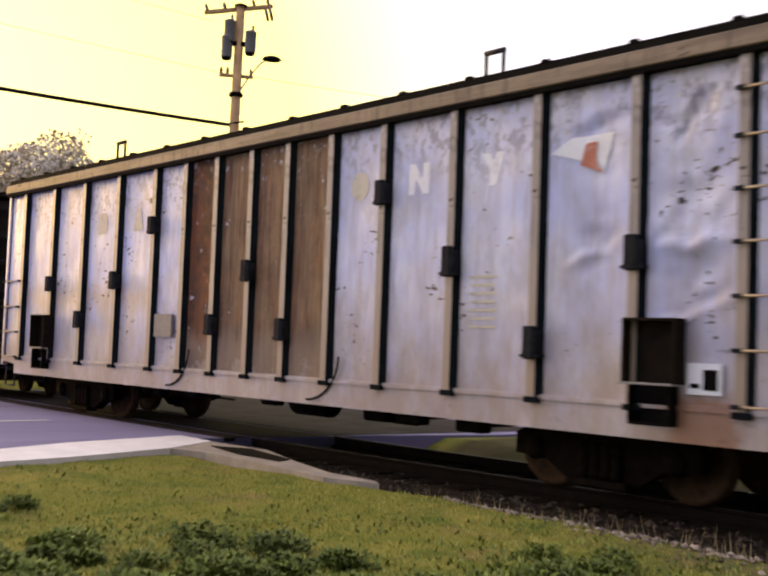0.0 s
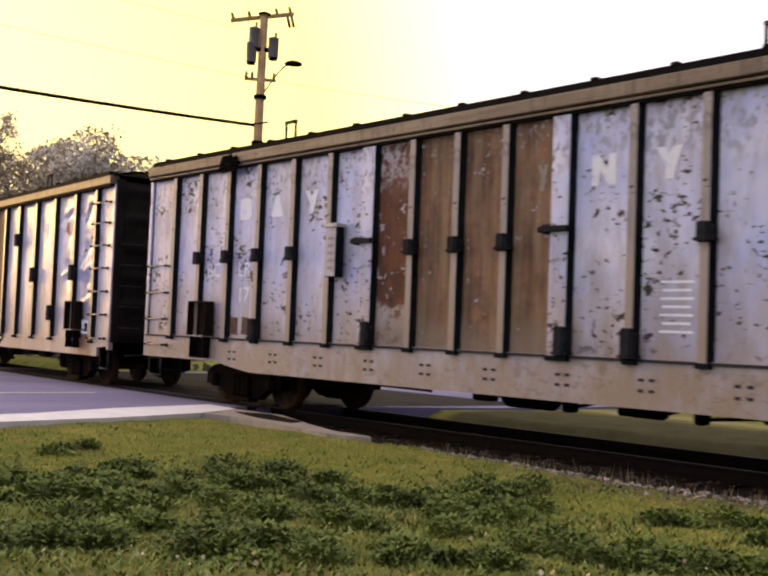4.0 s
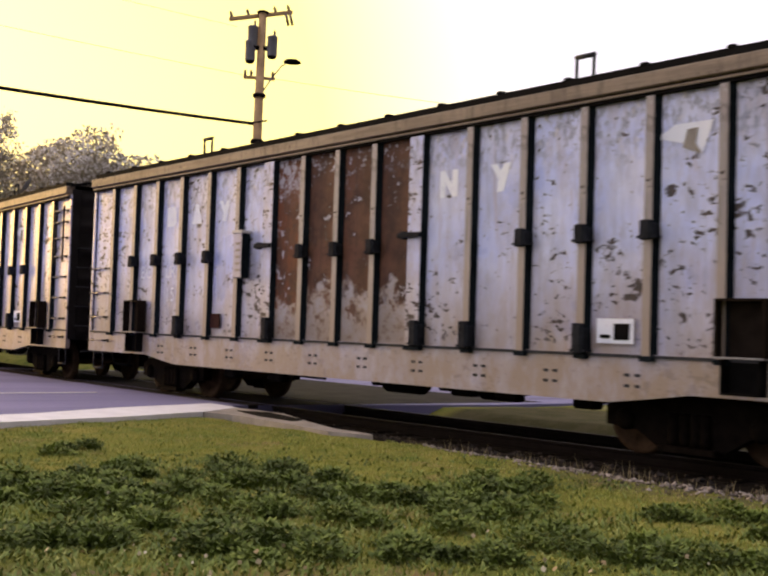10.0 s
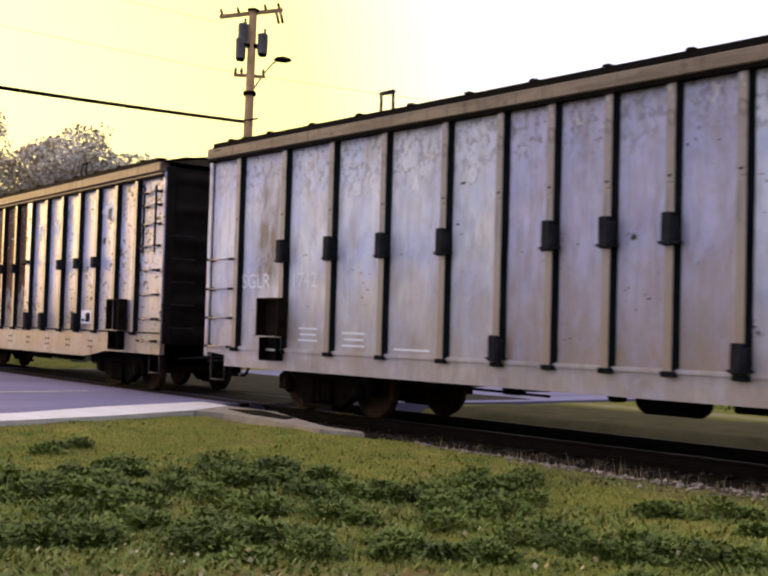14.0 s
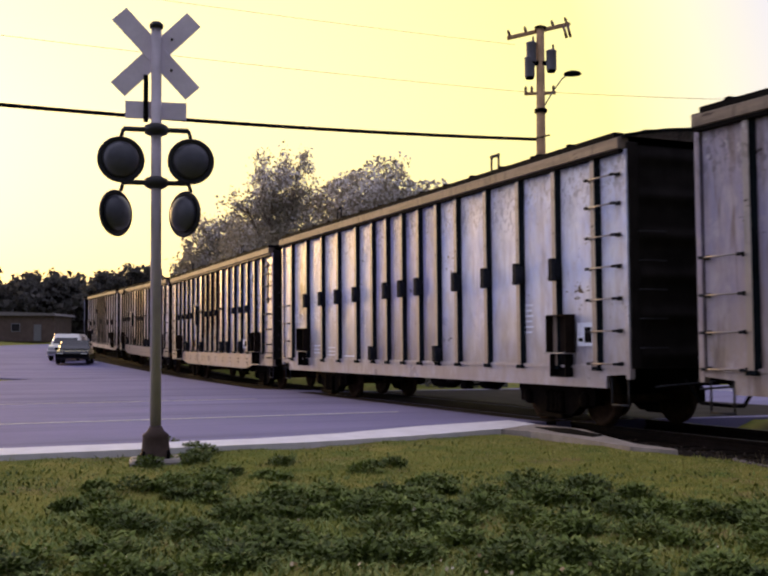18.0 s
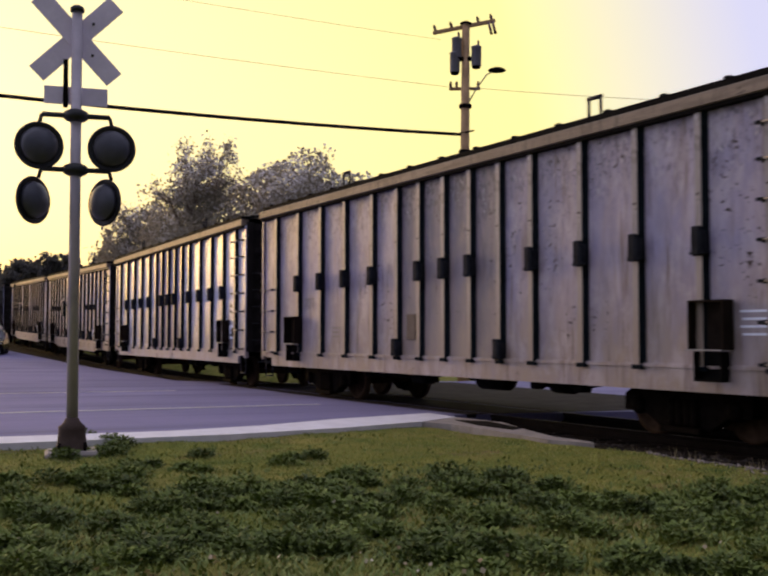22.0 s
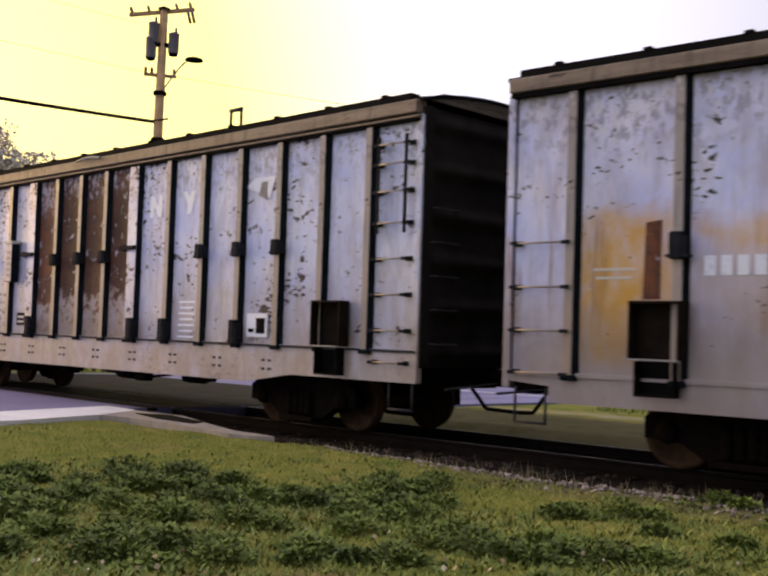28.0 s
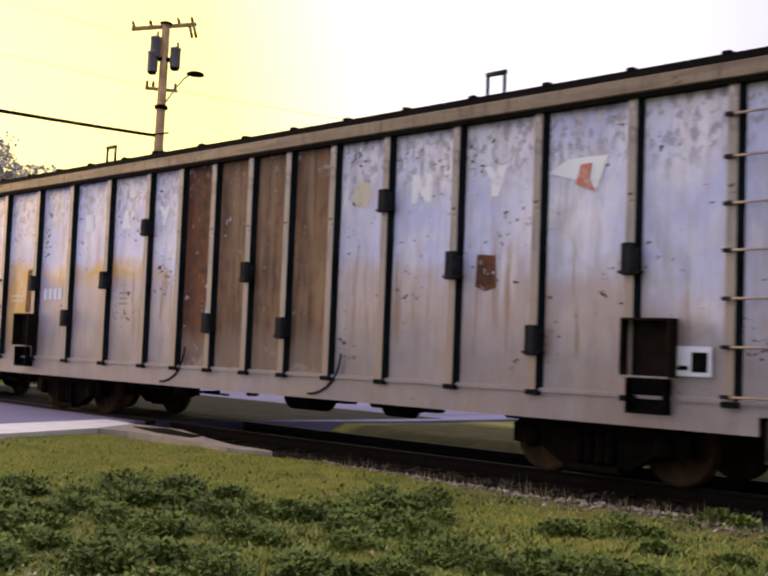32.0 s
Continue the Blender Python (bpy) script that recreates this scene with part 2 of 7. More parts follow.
def rust_material(name, seed=0.0, pale=(0.42, 0.40, 0.46), keep=0.5, red=False, lift=1.0, foot=1.7):
    """Door skin: brown primer and rust; flakes of pale paint cling to it at the head and below foot."""
    n = Nodes(name, 0.6)
    n.b.inputs["Specular IOR Level"].default_value = 0.2
    sh = (seed * 4.1, seed * 2.7, seed * 6.3)
    big = n.noise(1.1, 6, 0.65, (1, 1, 0.6), sh)
    mid = n.noise(4.5, 6, 0.7, shift=sh)
    fine = n.noise(9, 7, 0.75, shift=sh)
    streak = n.noise(3, 5, 0.6, (4, 1, 0.2), sh)
    col = n.mix(n.ramp(big, 0.35, 0.65), (0.060, 0.027, 0.018), (0.150, 0.068, 0.042))
    col = n.mix(n.math("MULTIPLY", n.ramp(mid, 0.45, 0.62), 0.7), col, (0.035, 0.018, 0.012))
    if red:
        col = n.mix(n.ramp(n.noise(3.5, 6, 0.7, shift=sh), 0.42, 0.6), col, (0.17, 0.058, 0.026))
    if lift != 1.0:      # lighter, sun-faded primer, with orange runs
        col = n.mix(1.0, col, (lift, lift * 1.16, lift * 1.2), "MULTIPLY")
        col = n.mix(n.math("MULTIPLY", n.ramp(n.noise(2.4, 5, 0.65, (3.0, 1, 0.3), sh), 0.40, 0.60), 0.8), col, (0.29, 0.20, 0.125))
        col = n.mix(n.math("MULTIPLY", n.ramp(n.noise(1.6, 6, 0.7, shift=sh), 0.46, 0.64), 0.55), col, (0.15, 0.10, 0.065))
        col = n.mix(n.math("MULTIPLY", n.ramp(n.noise(3.4, 5, 0.65, (2.2, 1, 0.5), (sh[0] + 5, sh[1], sh[2])), 0.56, 0.70), 0.7), col, (0.27, 0.115, 0.03))
    col = n.mix(n.math("MULTIPLY", n.ramp(streak, 0.5, 0.7), 0.55), col, (0.04, 0.022, 0.016))
    top = n.band(2, 3.55, 20, 0.35, big, 1.5)
    base = n.math("SUBTRACT", 1.0, n.band(2, foot, 20, 0.12, n.noise(2.6, 5, 0.7, shift=sh), 1.5))
    flake = n.math("MULTIPLY", n.ramp(fine, 0.60 - 0.1 * keep, 0.63 - 0.1 * keep), top)
    flake = n.math("MAXIMUM", flake, n.ramp(n.math("ADD", mid, n.math("MULTIPLY", n.math("SUBTRACT", fine, 0.5), 0.35)), 0.70 - 0.06 * keep, 0.72 - 0.06 * keep))
    col = n.mix(flake, col, pale)
    left = n.math("MULTIPLY", base, n.ramp(n.math("ADD", n.math("MULTIPLY", mid, 0.6), n.math("MULTIPLY", fine, 0.4)), 0.41, 0.46, (0.08, 0.08, 0.08)))
    soiled = n.mix(n.ramp(mid, 0.4, 0.65), (0.33, 0.255, 0.20), (0.40, 0.37, 0.40))
    col = n.mix(left, col, soiled)
    low = n.math("SUBTRACT", 1.0, n.band(2, 1.35, 20, 0.3, big, 1.0))
    col = n.mix(n.math("MULTIPLY", low, 0.6), col, (0.26, 0.205, 0.17))
    return n.done(col, n.math("ADD", fine, n.math("MULTIPLY", mid, 0.6)), 0.35, 0.01)


def plain(name, col, rough=0.7, metal=0.0, var=0.3, scale=6.0, bump=0.2):
    n = Nodes(name, rough, metal)
    if max(col) < 0.1 and rough > 0.5:
        n.b.inputs["Specular IOR Level"].default_value = 0.03      # soot and dirt: hardly any sheen
    f = n.noise(scale, 6, 0.65)
    g = n.noise(scale * 9, 4, 0.6)
    c = n.mix(n.ramp(f, 0.3, 0.7), tuple(c * (1 - var) for c in col), tuple(min(1, c * (1 + var)) for c in col))
    c = n.mix(n.math("MULTIPLY", g, 0.25), c, tuple(c * 0.6 for c in col))
    return n.done(c, g, bump, 0.005)


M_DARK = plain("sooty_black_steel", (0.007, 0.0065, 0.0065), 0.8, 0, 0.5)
M_TRUCK = plain("rusty_dark_cast_steel", (0.007, 0.005, 0.004), 0.8, 0, 0.6, 9)
M_WHEEL = plain("brown_wheel_face", (0.060, 0.037, 0.022), 0.7, 0.0, 0.5, 5)
M_END = plain("dark_end_sheet", (0.022, 0.019, 0.018), 0.75, 0, 0.4, 2)
M_ROOF = plain("dark_weathered_roof", (0.010, 0.0095, 0.0095), 0.75, 0.0, 0.4, 2)
M_GALV = plain("dull_grey_steel", (0.28, 0.27, 0.27), 0.45, 0.5, 0.2)
def worn_mark(name, col, under):
    """Stencilled paint, rubbed through to the paint below."""
    n = Nodes(name, 0.55)
    gone = n.ramp(n.noise(9, 5, 0.7), 0.53, 0.68)
    return n.done(n.mix(n.math("MULTIPLY", gone, 0.75), col, under))


M_WHITE = worn_mark("worn_white_marking", (0.84, 0.87, 0.98), (0.58, 0.59, 0.78))
M_BRIGHT = worn_mark("bright_white_marking", (0.90, 0.93, 1.0), (0.72, 0.73, 0.86))
M_REDMARK = worn_mark("faded_red_marking", (0.50, 0.17, 0.11), (0.66, 0.60, 0.70))
M_RAIL = plain("rail_steel_brown", (0.012, 0.009, 0.008), 0.7, 0.0, 0.3)
M_RAILTOP = plain("worn_rail_head", (0.05, 0.045, 0.042), 0.6, 0.3, 0.2)
M_TIE = plain("creosoted_tie", (0.014, 0.011, 0.009), 0.9, 0, 0.4, 7)
M_CONC = plain("pale_concrete", (0.78, 0.76, 0.80), 0.85, 0, 0.12, 3)
M_LINE = plain("worn_road_paint", (0.62, 0.61, 0.60), 0.7, 0, 0.2, 8)
M_GLASS = plain("dark_glass", (0.02, 0.02, 0.025), 0.08, 0, 0.1)


def ground_material():
    n = Nodes("grass_and_earth", 0.95)
    n.b.inputs["Specular IOR Level"].default_value = 0.05
    big = n.noise(0.35, 5, 0.6)
    mid = n.noise(1.7, 6, 0.65)
    fine = n.noise(22, 6, 0.75)
    col = n.mix(n.ramp(big, 0.35, 0.65), (0.18, 0.195, 0.035), (0.29, 0.25, 0.065))
    col = n.mix(n.ramp(mid, 0.48, 0.66), col, (0.085, 0.13, 0.024))
    earth = n.noise(0.9, 5, 0.7, shift=(5, 2, 0))
    flat = n.add("ShaderNodeVectorMath")
    flat.operation = "LENGTH"
    n.t.links.new(n.coords(), flat.inputs[0])
    bare = n.math("DIVIDE", n.math("SUBTRACT", n.math("ADD", 5.45, n.math("MULTIPLY", earth, 0.9)), flat.outputs["Value"]), 0.35, True)   # trodden strip of bare earth
    bare = n.math("MULTIPLY", bare, n.ramp(n.noise(3.0, 5, 0.7), 0.40, 0.60))
    col = n.mix(n.math("MAXIMUM", bare, n.math("MULTIPLY", n.ramp(earth, 0.56, 0.7), 0.7)), col, (0.29, 0.175, 0.10))
    verge = n.math("MULTIPLY", n.band(1, 7.7, 40, 0.8, earth, 1.6), n.band(0, -7.5, 60, 2.0, earth, 2.0))      # gravelly strip along the ballast
    col = n.mix(n.math("MULTIPLY", verge, n.ramp(n.noise(6.0, 6, 0.75), 0.35, 0.6)), col, (0.11, 0.085, 0.065))
    cinder = n.math("MULTIPLY", n.band(1, 12.6, 18.6, 1.0, earth, 1.6), n.band(0, -13.6, 60, 0.4))      # dark cinders and a pale path past the track
    col = n.mix(n.math("MULTIPLY", cinder, 0.92), col, n.mix(n.ramp(mid, 0.4, 0.62), (0.035, 0.026, 0.021), (0.085, 0.062, 0.046)))
    path = n.math("MULTIPLY", n.band(1, 18.3, 19.6, 0.3, earth, 1.2), n.band(0, -13.6, 60, 0.4))
    col = n.mix(n.math("MULTIPLY", path, n.ramp(mid, 0.35, 0.6)), col, (0.34, 0.28, 0.20))
    col = n.mix(n.math("MULTIPLY", fine, 0.4), col, (0.10, 0.12, 0.03))
    return n.done(col, fine, 0.6, 0.04)


def asphalt_material():
    n = Nodes("worn_grey_asphalt", 0.85)
    n.b.inputs["Specular IOR Level"].default_value = 0.2
    big = n.noise(0.22, 5, 0.6, (1, 1, 1))
    fine = n.noise(60, 4, 0.7)
    lanes = n.noise(0.9, 4, 0.5, (1.4, 0.08, 1))
    col = n.mix(n.ramp(big, 0.35, 0.65), (0.21, 0.196, 0.355), (0.265, 0.245, 0.44))
    col = n.mix(n.math("MULTIPLY", n.ramp(lanes, 0.5, 0.68), 0.5), col, (0.085, 0.08, 0.135))
    col = n.mix(n.math("MULTIPLY", fine, 0.4), col, (0.075, 0.07, 0.11))
    return n.done(col, fine, 0.3, 0.01)


def ballast_material():
    n = Nodes("sooty_ballast", 0.95)
    n.b.inputs["Specular IOR Level"].default_value = 0.1
    v = n.add("ShaderNodeTexVoronoi", Scale=16.0)
    n.t.links.new(n.coords(), v.inputs["Vector"])
    fine = n.noise(12, 6, 0.7)
    col = n.mix(n.ramp(fine, 0.3, 0.7), (0.007, 0.006, 0.005), (0.026, 0.020, 0.016))
    return n.done(col, v.outputs["Distance"], 0.9, 0.05)


M_GROUND, M_ASPHALT, M_BALLAST = ground_material(), asphalt_material(), ballast_material()


# ---- building helpers ----
def box(bm, x0, x1, y0, y1, z0, z1, bevel=0.0):
    """An axis-aligned block, with its edges taken off if asked."""
    v = [bm.verts.new(p) for p in ((x0, y0, z0), (x1, y0, z0), (x1, y1, z0), (x0, y1, z0), (x0, y0, z1), (x1, y0, z1), (x1, y1, z1), (x0, y1, z1))]
    f = [bm.faces.new([v[i] for i in q]) for q in ((0, 3, 2, 1), (4, 5, 6, 7), (0, 1, 5, 4), (1, 2, 6, 5), (2, 3, 7, 6), (3, 0, 4, 7))]
    if bevel:
        es = list({e for q in f for e in q.edges})
        bmesh.ops.bevel(bm, geom=es, offset=bevel, segments=1, affect="EDGES")
    return bm


def tube(bm, a, b, r0, r1=None, n=8, caps=True):
    """A straight, tapered round bar from a to b."""
    a, b = Vector(a), Vector(b)
    r1 = r0 if r1 is None else r1
    d = (b - a).normalized()
    u = d.orthogonal().normalized()
    w = d.cross(u)
    rings = []
    for p, r in ((a, r0), (b, r1)):
        rings.append([bm.verts.new(p + (u * math.cos(k * 2 * math.pi / n) + w * math.sin(k * 2 * math.pi / n)) * r) for k in range(n)])
    for k in range(n):
        f = bm.faces.new((rings[0][k], rings[0][(k + 1) % n], rings[1][(k + 1) % n], rings[1][k]))
        f.smooth = n > 5
    if caps:
        bm.faces.new(rings[0][::-1])
        bm.faces.new(rings[1])
    return bm


def lathe(bm, profile, origin=(0, 0, 0), axis="z", n=20, scale=(1, 1)):
    """Turns (radius, height) pairs round an axis."""
    o = Vector(origin)
    rings = []
    for r, h in profile:
        ring = []
        for k in range(n):
            a = k * 2 * math.pi / n
            c, s = r * math.cos(a) * scale[0], r * math.sin(a) * scale[1]
            p = {"z": (c, s, h), "y": (c, h, s), "x": (h, c, s)}[axis]
            ring.append(bm.verts.new(o + Vector(p)))
        rings.append(ring)
    for p, q in zip(rings, rings[1:]):
        for k in range(n):
            f = bm.faces.new((p[k], p[(k + 1) % n], q[(k + 1) % n], q[k]))
            f.smooth = True
    for ring, rev in ((rings[0], True), (rings[-1], False)):
        if (ring[0].co - ring[n // 2].co).length > 1e-4:
            bm.faces.new(ring[::-1] if rev else ring)
    bmesh.ops.recalc_face_normals(bm, faces=bm.faces)
    return bm


def prism(bm, pts, y0, y1):
    """A flat outline in x and z, given thickness along y."""
    a = [bm.verts.new((x, y0, z)) for x, z in pts]
    b = [bm.verts.new((x, y1, z)) for x, z in pts]
    bm.faces.new(a)
    bm.faces.new(b[::-1])
    for k in range(len(pts)):
        j = (k + 1) % len(pts)
        bm.faces.new((a[j], a[k], b[k], b[j]))
    bmesh.ops.recalc_face_normals(bm, faces=bm.faces)
    return bm


def mesh_of(name, bm, mat):
    me = bpy.data.meshes.new(name)
    bm.to_mesh(me)
    bm.free()
    for m in mat if isinstance(mat, (list, tuple)) else [mat]:
        me.materials.append(m)
    return me


def part(name, bm, material, parent, label=""):
    """Links a bmesh (or a ready mesh) as one mesh object under a thing or a part."""
    me = bm if isinstance(bm, bpy.types.Mesh) else mesh_of(name, bm, material)
    ob = new(name, me)
    ob.parent = parent
    return tagged(ob, label)


def B():
    return bmesh.new()


def sheet_mesh(name, verts, faces, mat, smooth=False):
    me = bpy.data.meshes.new(name)
    me.from_pydata(verts, [], faces)
    me.materials.append(mat)
    if smooth:
        me.polygons.foreach_set("use_smooth", [True] * len(me.polygons))
    me.update()
    return me


def lettering(text, size, mat, parent, at, name="lettering", label=""):
    """Flat letters on the side that faces -y."""
    cu = bpy.data.curves.new(name, "FONT")
    cu.body, cu.size = text, size
    cu.align_x = "CENTER"
    tmp = bpy.data.objects.new("tmp", cu)
    scene.collection.objects.link(tmp)
    me = bpy.data.meshes.new_from_object(tmp.evaluated_get(bpy.context.evaluated_depsgraph_get()))
    bpy.data.objects.remove(tmp)
    me.transform(Matrix.Translation(at) @ Matrix.Rotation(radians(90), 4, "X"))
    long = SKINS[parent.name][0][-1]
    for v in me.vertices:
        v.co.y = skin_y(parent, v.co.x + long / 2, v.co.z) - 0.007
    me.materials.clear()
    me.materials.append(mat)
    return part(name, me, mat, parent, label)


# ---- the track's line: a wide curve that bends away from the camera ----
R_TRACK, Y_TRACK = 259.5, 11.55
BEND = (-29.0, 70.0)        # straight beyond these
FAR_BEND, R_FAR = -76.0, 85.0       # a second, tighter bend behind the trees


def heading(a):
    return min(max(a, BEND[0]), BEND[1]) / R_TRACK - min(0.6, max(0.0, FAR_BEND - a) / R_FAR)


def grade(x):
    """How far the land has risen at x: level by the crossing, then a gentle climb to the west."""
    g = min(110.0, max(0.0, -x - 38.0))
    return 0.022 * g * g / (g + 6.0)


def on_track(a, off=0.0, z=0.0):
    """The place at arc length a, off metres to the far side."""
    over = max(0.0, FAR_BEND - a)
    th = min(max(a, BEND[0]), BEND[1]) / R_TRACK
    rest = max(a, FAR_BEND) - th * R_TRACK
    x, y = R_TRACK * math.sin(th) + rest * math.cos(th), Y_TRACK + R_TRACK - R_TRACK * math.cos(th) + rest * math.sin(th)
    if over:
        turn = min(0.6, over / R_FAR)
        along, aside = R_FAR * math.sin(turn), R_FAR * (1 - math.cos(turn))
        along, aside = along + (over - turn * R_FAR) * math.cos(turn), aside + (over - turn * R_FAR) * math.sin(turn)
        x, y = x - along * math.cos(th) - aside * math.sin(th), y - along * math.sin(th) + aside * math.cos(th)
    th = heading(a)
    x, y = x - off * math.sin(th), y + off * math.cos(th)
    return Vector((x, y, z + grade(x)))


# ---- ground, road, track ----
def ground_height(x, y):
    d = math.hypot(x, y)
    near = max(0.0, 1.0 - d / 40.0)
    z = -0.05 + 0.05 * near * noise.noise((x * 0.5, y * 0.5, 0)) + 0.03 * near * noise.noise((x * 1.9, y * 1.9, 3))
    # the track lies in a shallow trench
    off = track_offset(x, y)
    bank = min(max((off + 2.75) / 0.5, 0.0), 1.0) * min(max((2.9 - off) / 0.8, 0.0), 1.0)
    return z - 0.42 * bank + grade(x)


def track_offset(x, y):
    """Metres to the far side of the track's line."""
    for a in BEND:
        p, th = on_track(a), heading(a)
        along = (x - p.x) * math.cos(th) + (y - p.y) * math.sin(th)
        if along * a > 0:
            return -(x - p.x) * math.sin(th) + (y - p.y) * math.cos(th)
    return R_TRACK - math.hypot(x, y - Y_TRACK - R_TRACK)


def graded(lo, hi, core0, core1, step):
    """Grid lines: even in the core, ever wider outside it."""
    out = list(np.arange(core0, core1 + 1e-6, step))
    w, v = step, core1
    while v < hi:
        w *= 1.35
        v += w
        out.append(min(v, hi))
    w, v = step, core0
    while v > lo:
        w *= 1.35
        v -= w
        out.insert(0, max(v, lo))
    return out


def make_ground():
    xs, ys = graded(-2500, 2500, -40, 12, 0.24), graded(-2500, 2500, 0, 19, 0.24)
    verts = [(x, y, ground_height(x, y)) for y in ys for x in xs]
    nx = len(xs)
    faces = [(j * nx + i, j * nx + i + 1, (j + 1) * nx + i + 1, (j + 1) * nx + i) for j in range(len(ys) - 1) for i in range(nx - 1)]
    ob = new("ground", sheet_mesh("ground", verts, faces, M_GROUND, True))
    return tagged(ob, "uneven green grass and bare earth beside the track", "ground", kind="structure")


def flat_slab(name, outline, z, thick, mat):
    bm = B()
    top = [bm.verts.new((x, y, z)) for x, y in outline]
    bot = [bm.verts.new((x, y, z - thick)) for x, y in outline]
    bm.faces.new(top)
    for k in range(len(top)):
        j = (k + 1) % len(top)
        bm.faces.new((top[k], bot[k], bot[j], top[j]))
    bmesh.ops.recalc_face_normals(bm, faces=bm.faces)
    return new(name, mesh_of(name, bm, mat))


EDGE0, EDGE1 = (-12.55, -40.0), (-14.55, 10.3)   # near edge of the crossing road


def edge_x(y):
    return EDGE0[0] + (EDGE1[0] - EDGE0[0]) * (y - EDGE0[1]) / (EDGE1[1] - EDGE0[1])


def make_roads():
    # the crossing road, then the road that follows the track, as one paved outline
    shore = [on_track(a, -1.75 - 1.7 * min(1.0, max(0.0, (-a - 40) / 40))) for a in range(-330, -28, 6)]
    out = [(-12.9, -120.0), (-12.9, 5.6), (-13.3, 7.3), (-14.0, 9.4), (-14.5, 10.0), (-14.1, 13.6), (-13.6, 16.0), (-12.8, 60.0), (-26.5, 60.0), (-27.5, 13.4)]
    out += [(p.x, p.y) for p in reversed(shore)]
    out += [(p.x, p.y - 11.5) for p in shore if p.x < -44] + [(-42.0, 7.0), (-37.0, 2.0), (-34.0, -120.0)]
    ob = flat_slab("road", out, 0.0, 0.25, M_ASPHALT)
    bm = B()
    bm.from_mesh(ob.data)
    for x in range(-150, -37, 6):        # follows the rise of the land
        bmesh.ops.bisect_plane(bm, geom=bm.verts[:] + bm.edges[:] + bm.faces[:], plane_co=(x, 0, 0), plane_no=(1, 0, 0))
    for v in bm.verts:
        v.co.z += grade(v.co.x)
    bm.to_mesh(ob.data)
    bm.free()
    tagged(ob, "worn grey asphalt road over the level crossing", "road", kind="structure")
    # concrete gutter along the near edge
    g = flat_slab("kerb", [(-12.45, -60), (-12.4, 2.5), (-12.4, 5.5), (-12.72, 7.3), (-13.25, 9.0), (-13.9, 10.1), (-14.8, 10.2), (-14.25, 8.1), (-13.55, 6.5), (-13.22, 5.0), (-13.25, 2.5), (-13.3, -60)], 0.02, 0.3, M_CONC)
    tagged(g, "pale concrete gutter and drain lip along the road edge", "kerb", kind="structure")
    lip = flat_slab("pavement", [(-13.25, 9.0), (-12.7, 9.14), (-11.8, 9.06), (-10.9, 8.92), (-10.15, 8.80), (-9.5, 8.97), (-9.7, 9.10), (-10.45, 9.15), (-11.35, 9.5), (-12.7, 10.1), (-13.9, 10.1)], 0.014, 0.3, plain("grimy_concrete", (0.30, 0.265, 0.235), 0.85, 0, 0.35, 2.5))
    tagged(lip, "grimy concrete lip round the drain beside the rails", "pavement", kind="structure")
    sl = flat_slab("drain", [(-13.3, 9.66), (-12.3, 9.35), (-11.5, 9.32), (-11.62, 9.58), (-12.8, 9.93)], 0.026, 0.1, M_DARK)
    tagged(sl, "black iron drain slot in the apron", "drain", kind="structure")
    for k, (xa, xb, w, y0, y1) in enumerate(((-3.25, -3.5, 0.14, -60, 9.8), (-9.6, -9.6, 0.12, -60, 9.2))):
        ln = flat_slab("road_line", [(edge_x(y0) + xa, y0), (edge_x(y0) + xa + w, y0), (edge_x(y1) + xb + w, y1), (edge_x(y1) + xb, y1)], 0.006, 0.004, M_LINE)
        tagged(ln, "worn white painted road line", "road marking", kind="structure")
    far = flat_slab("road_line", [(-27.0, 24), (-27.0, 24.2), (-13.4, 24.2), (-13.4, 24.0)], 0.006, 0.004, M_LINE)
    tagged(far, "worn white painted stop line", "road marking", kind="structure")


def swept(bm, profile, a0, a1, step):
    """Sweeps an outline of (offset, height) along the track."""
    rows = []
    n = max(1, int((a1 - a0) / step))
    for i in range(n + 1):
        a = a0 + (a1 - a0) * i / n
        rows.append([bm.verts.new(on_track(a, o, z)) for o, z in profile])
    m = len(profile)
    for p, q in zip(rows, rows[1:]):
        for k in range(m):
            j = (k + 1) % m
            bm.faces.new((p[k], p[j], q[j], q[k]))
    bm.faces.new(rows[0])
    bm.faces.new(rows[-1][::-1])
    bmesh.ops.recalc_face_normals(bm, faces=bm.faces)
    return bm


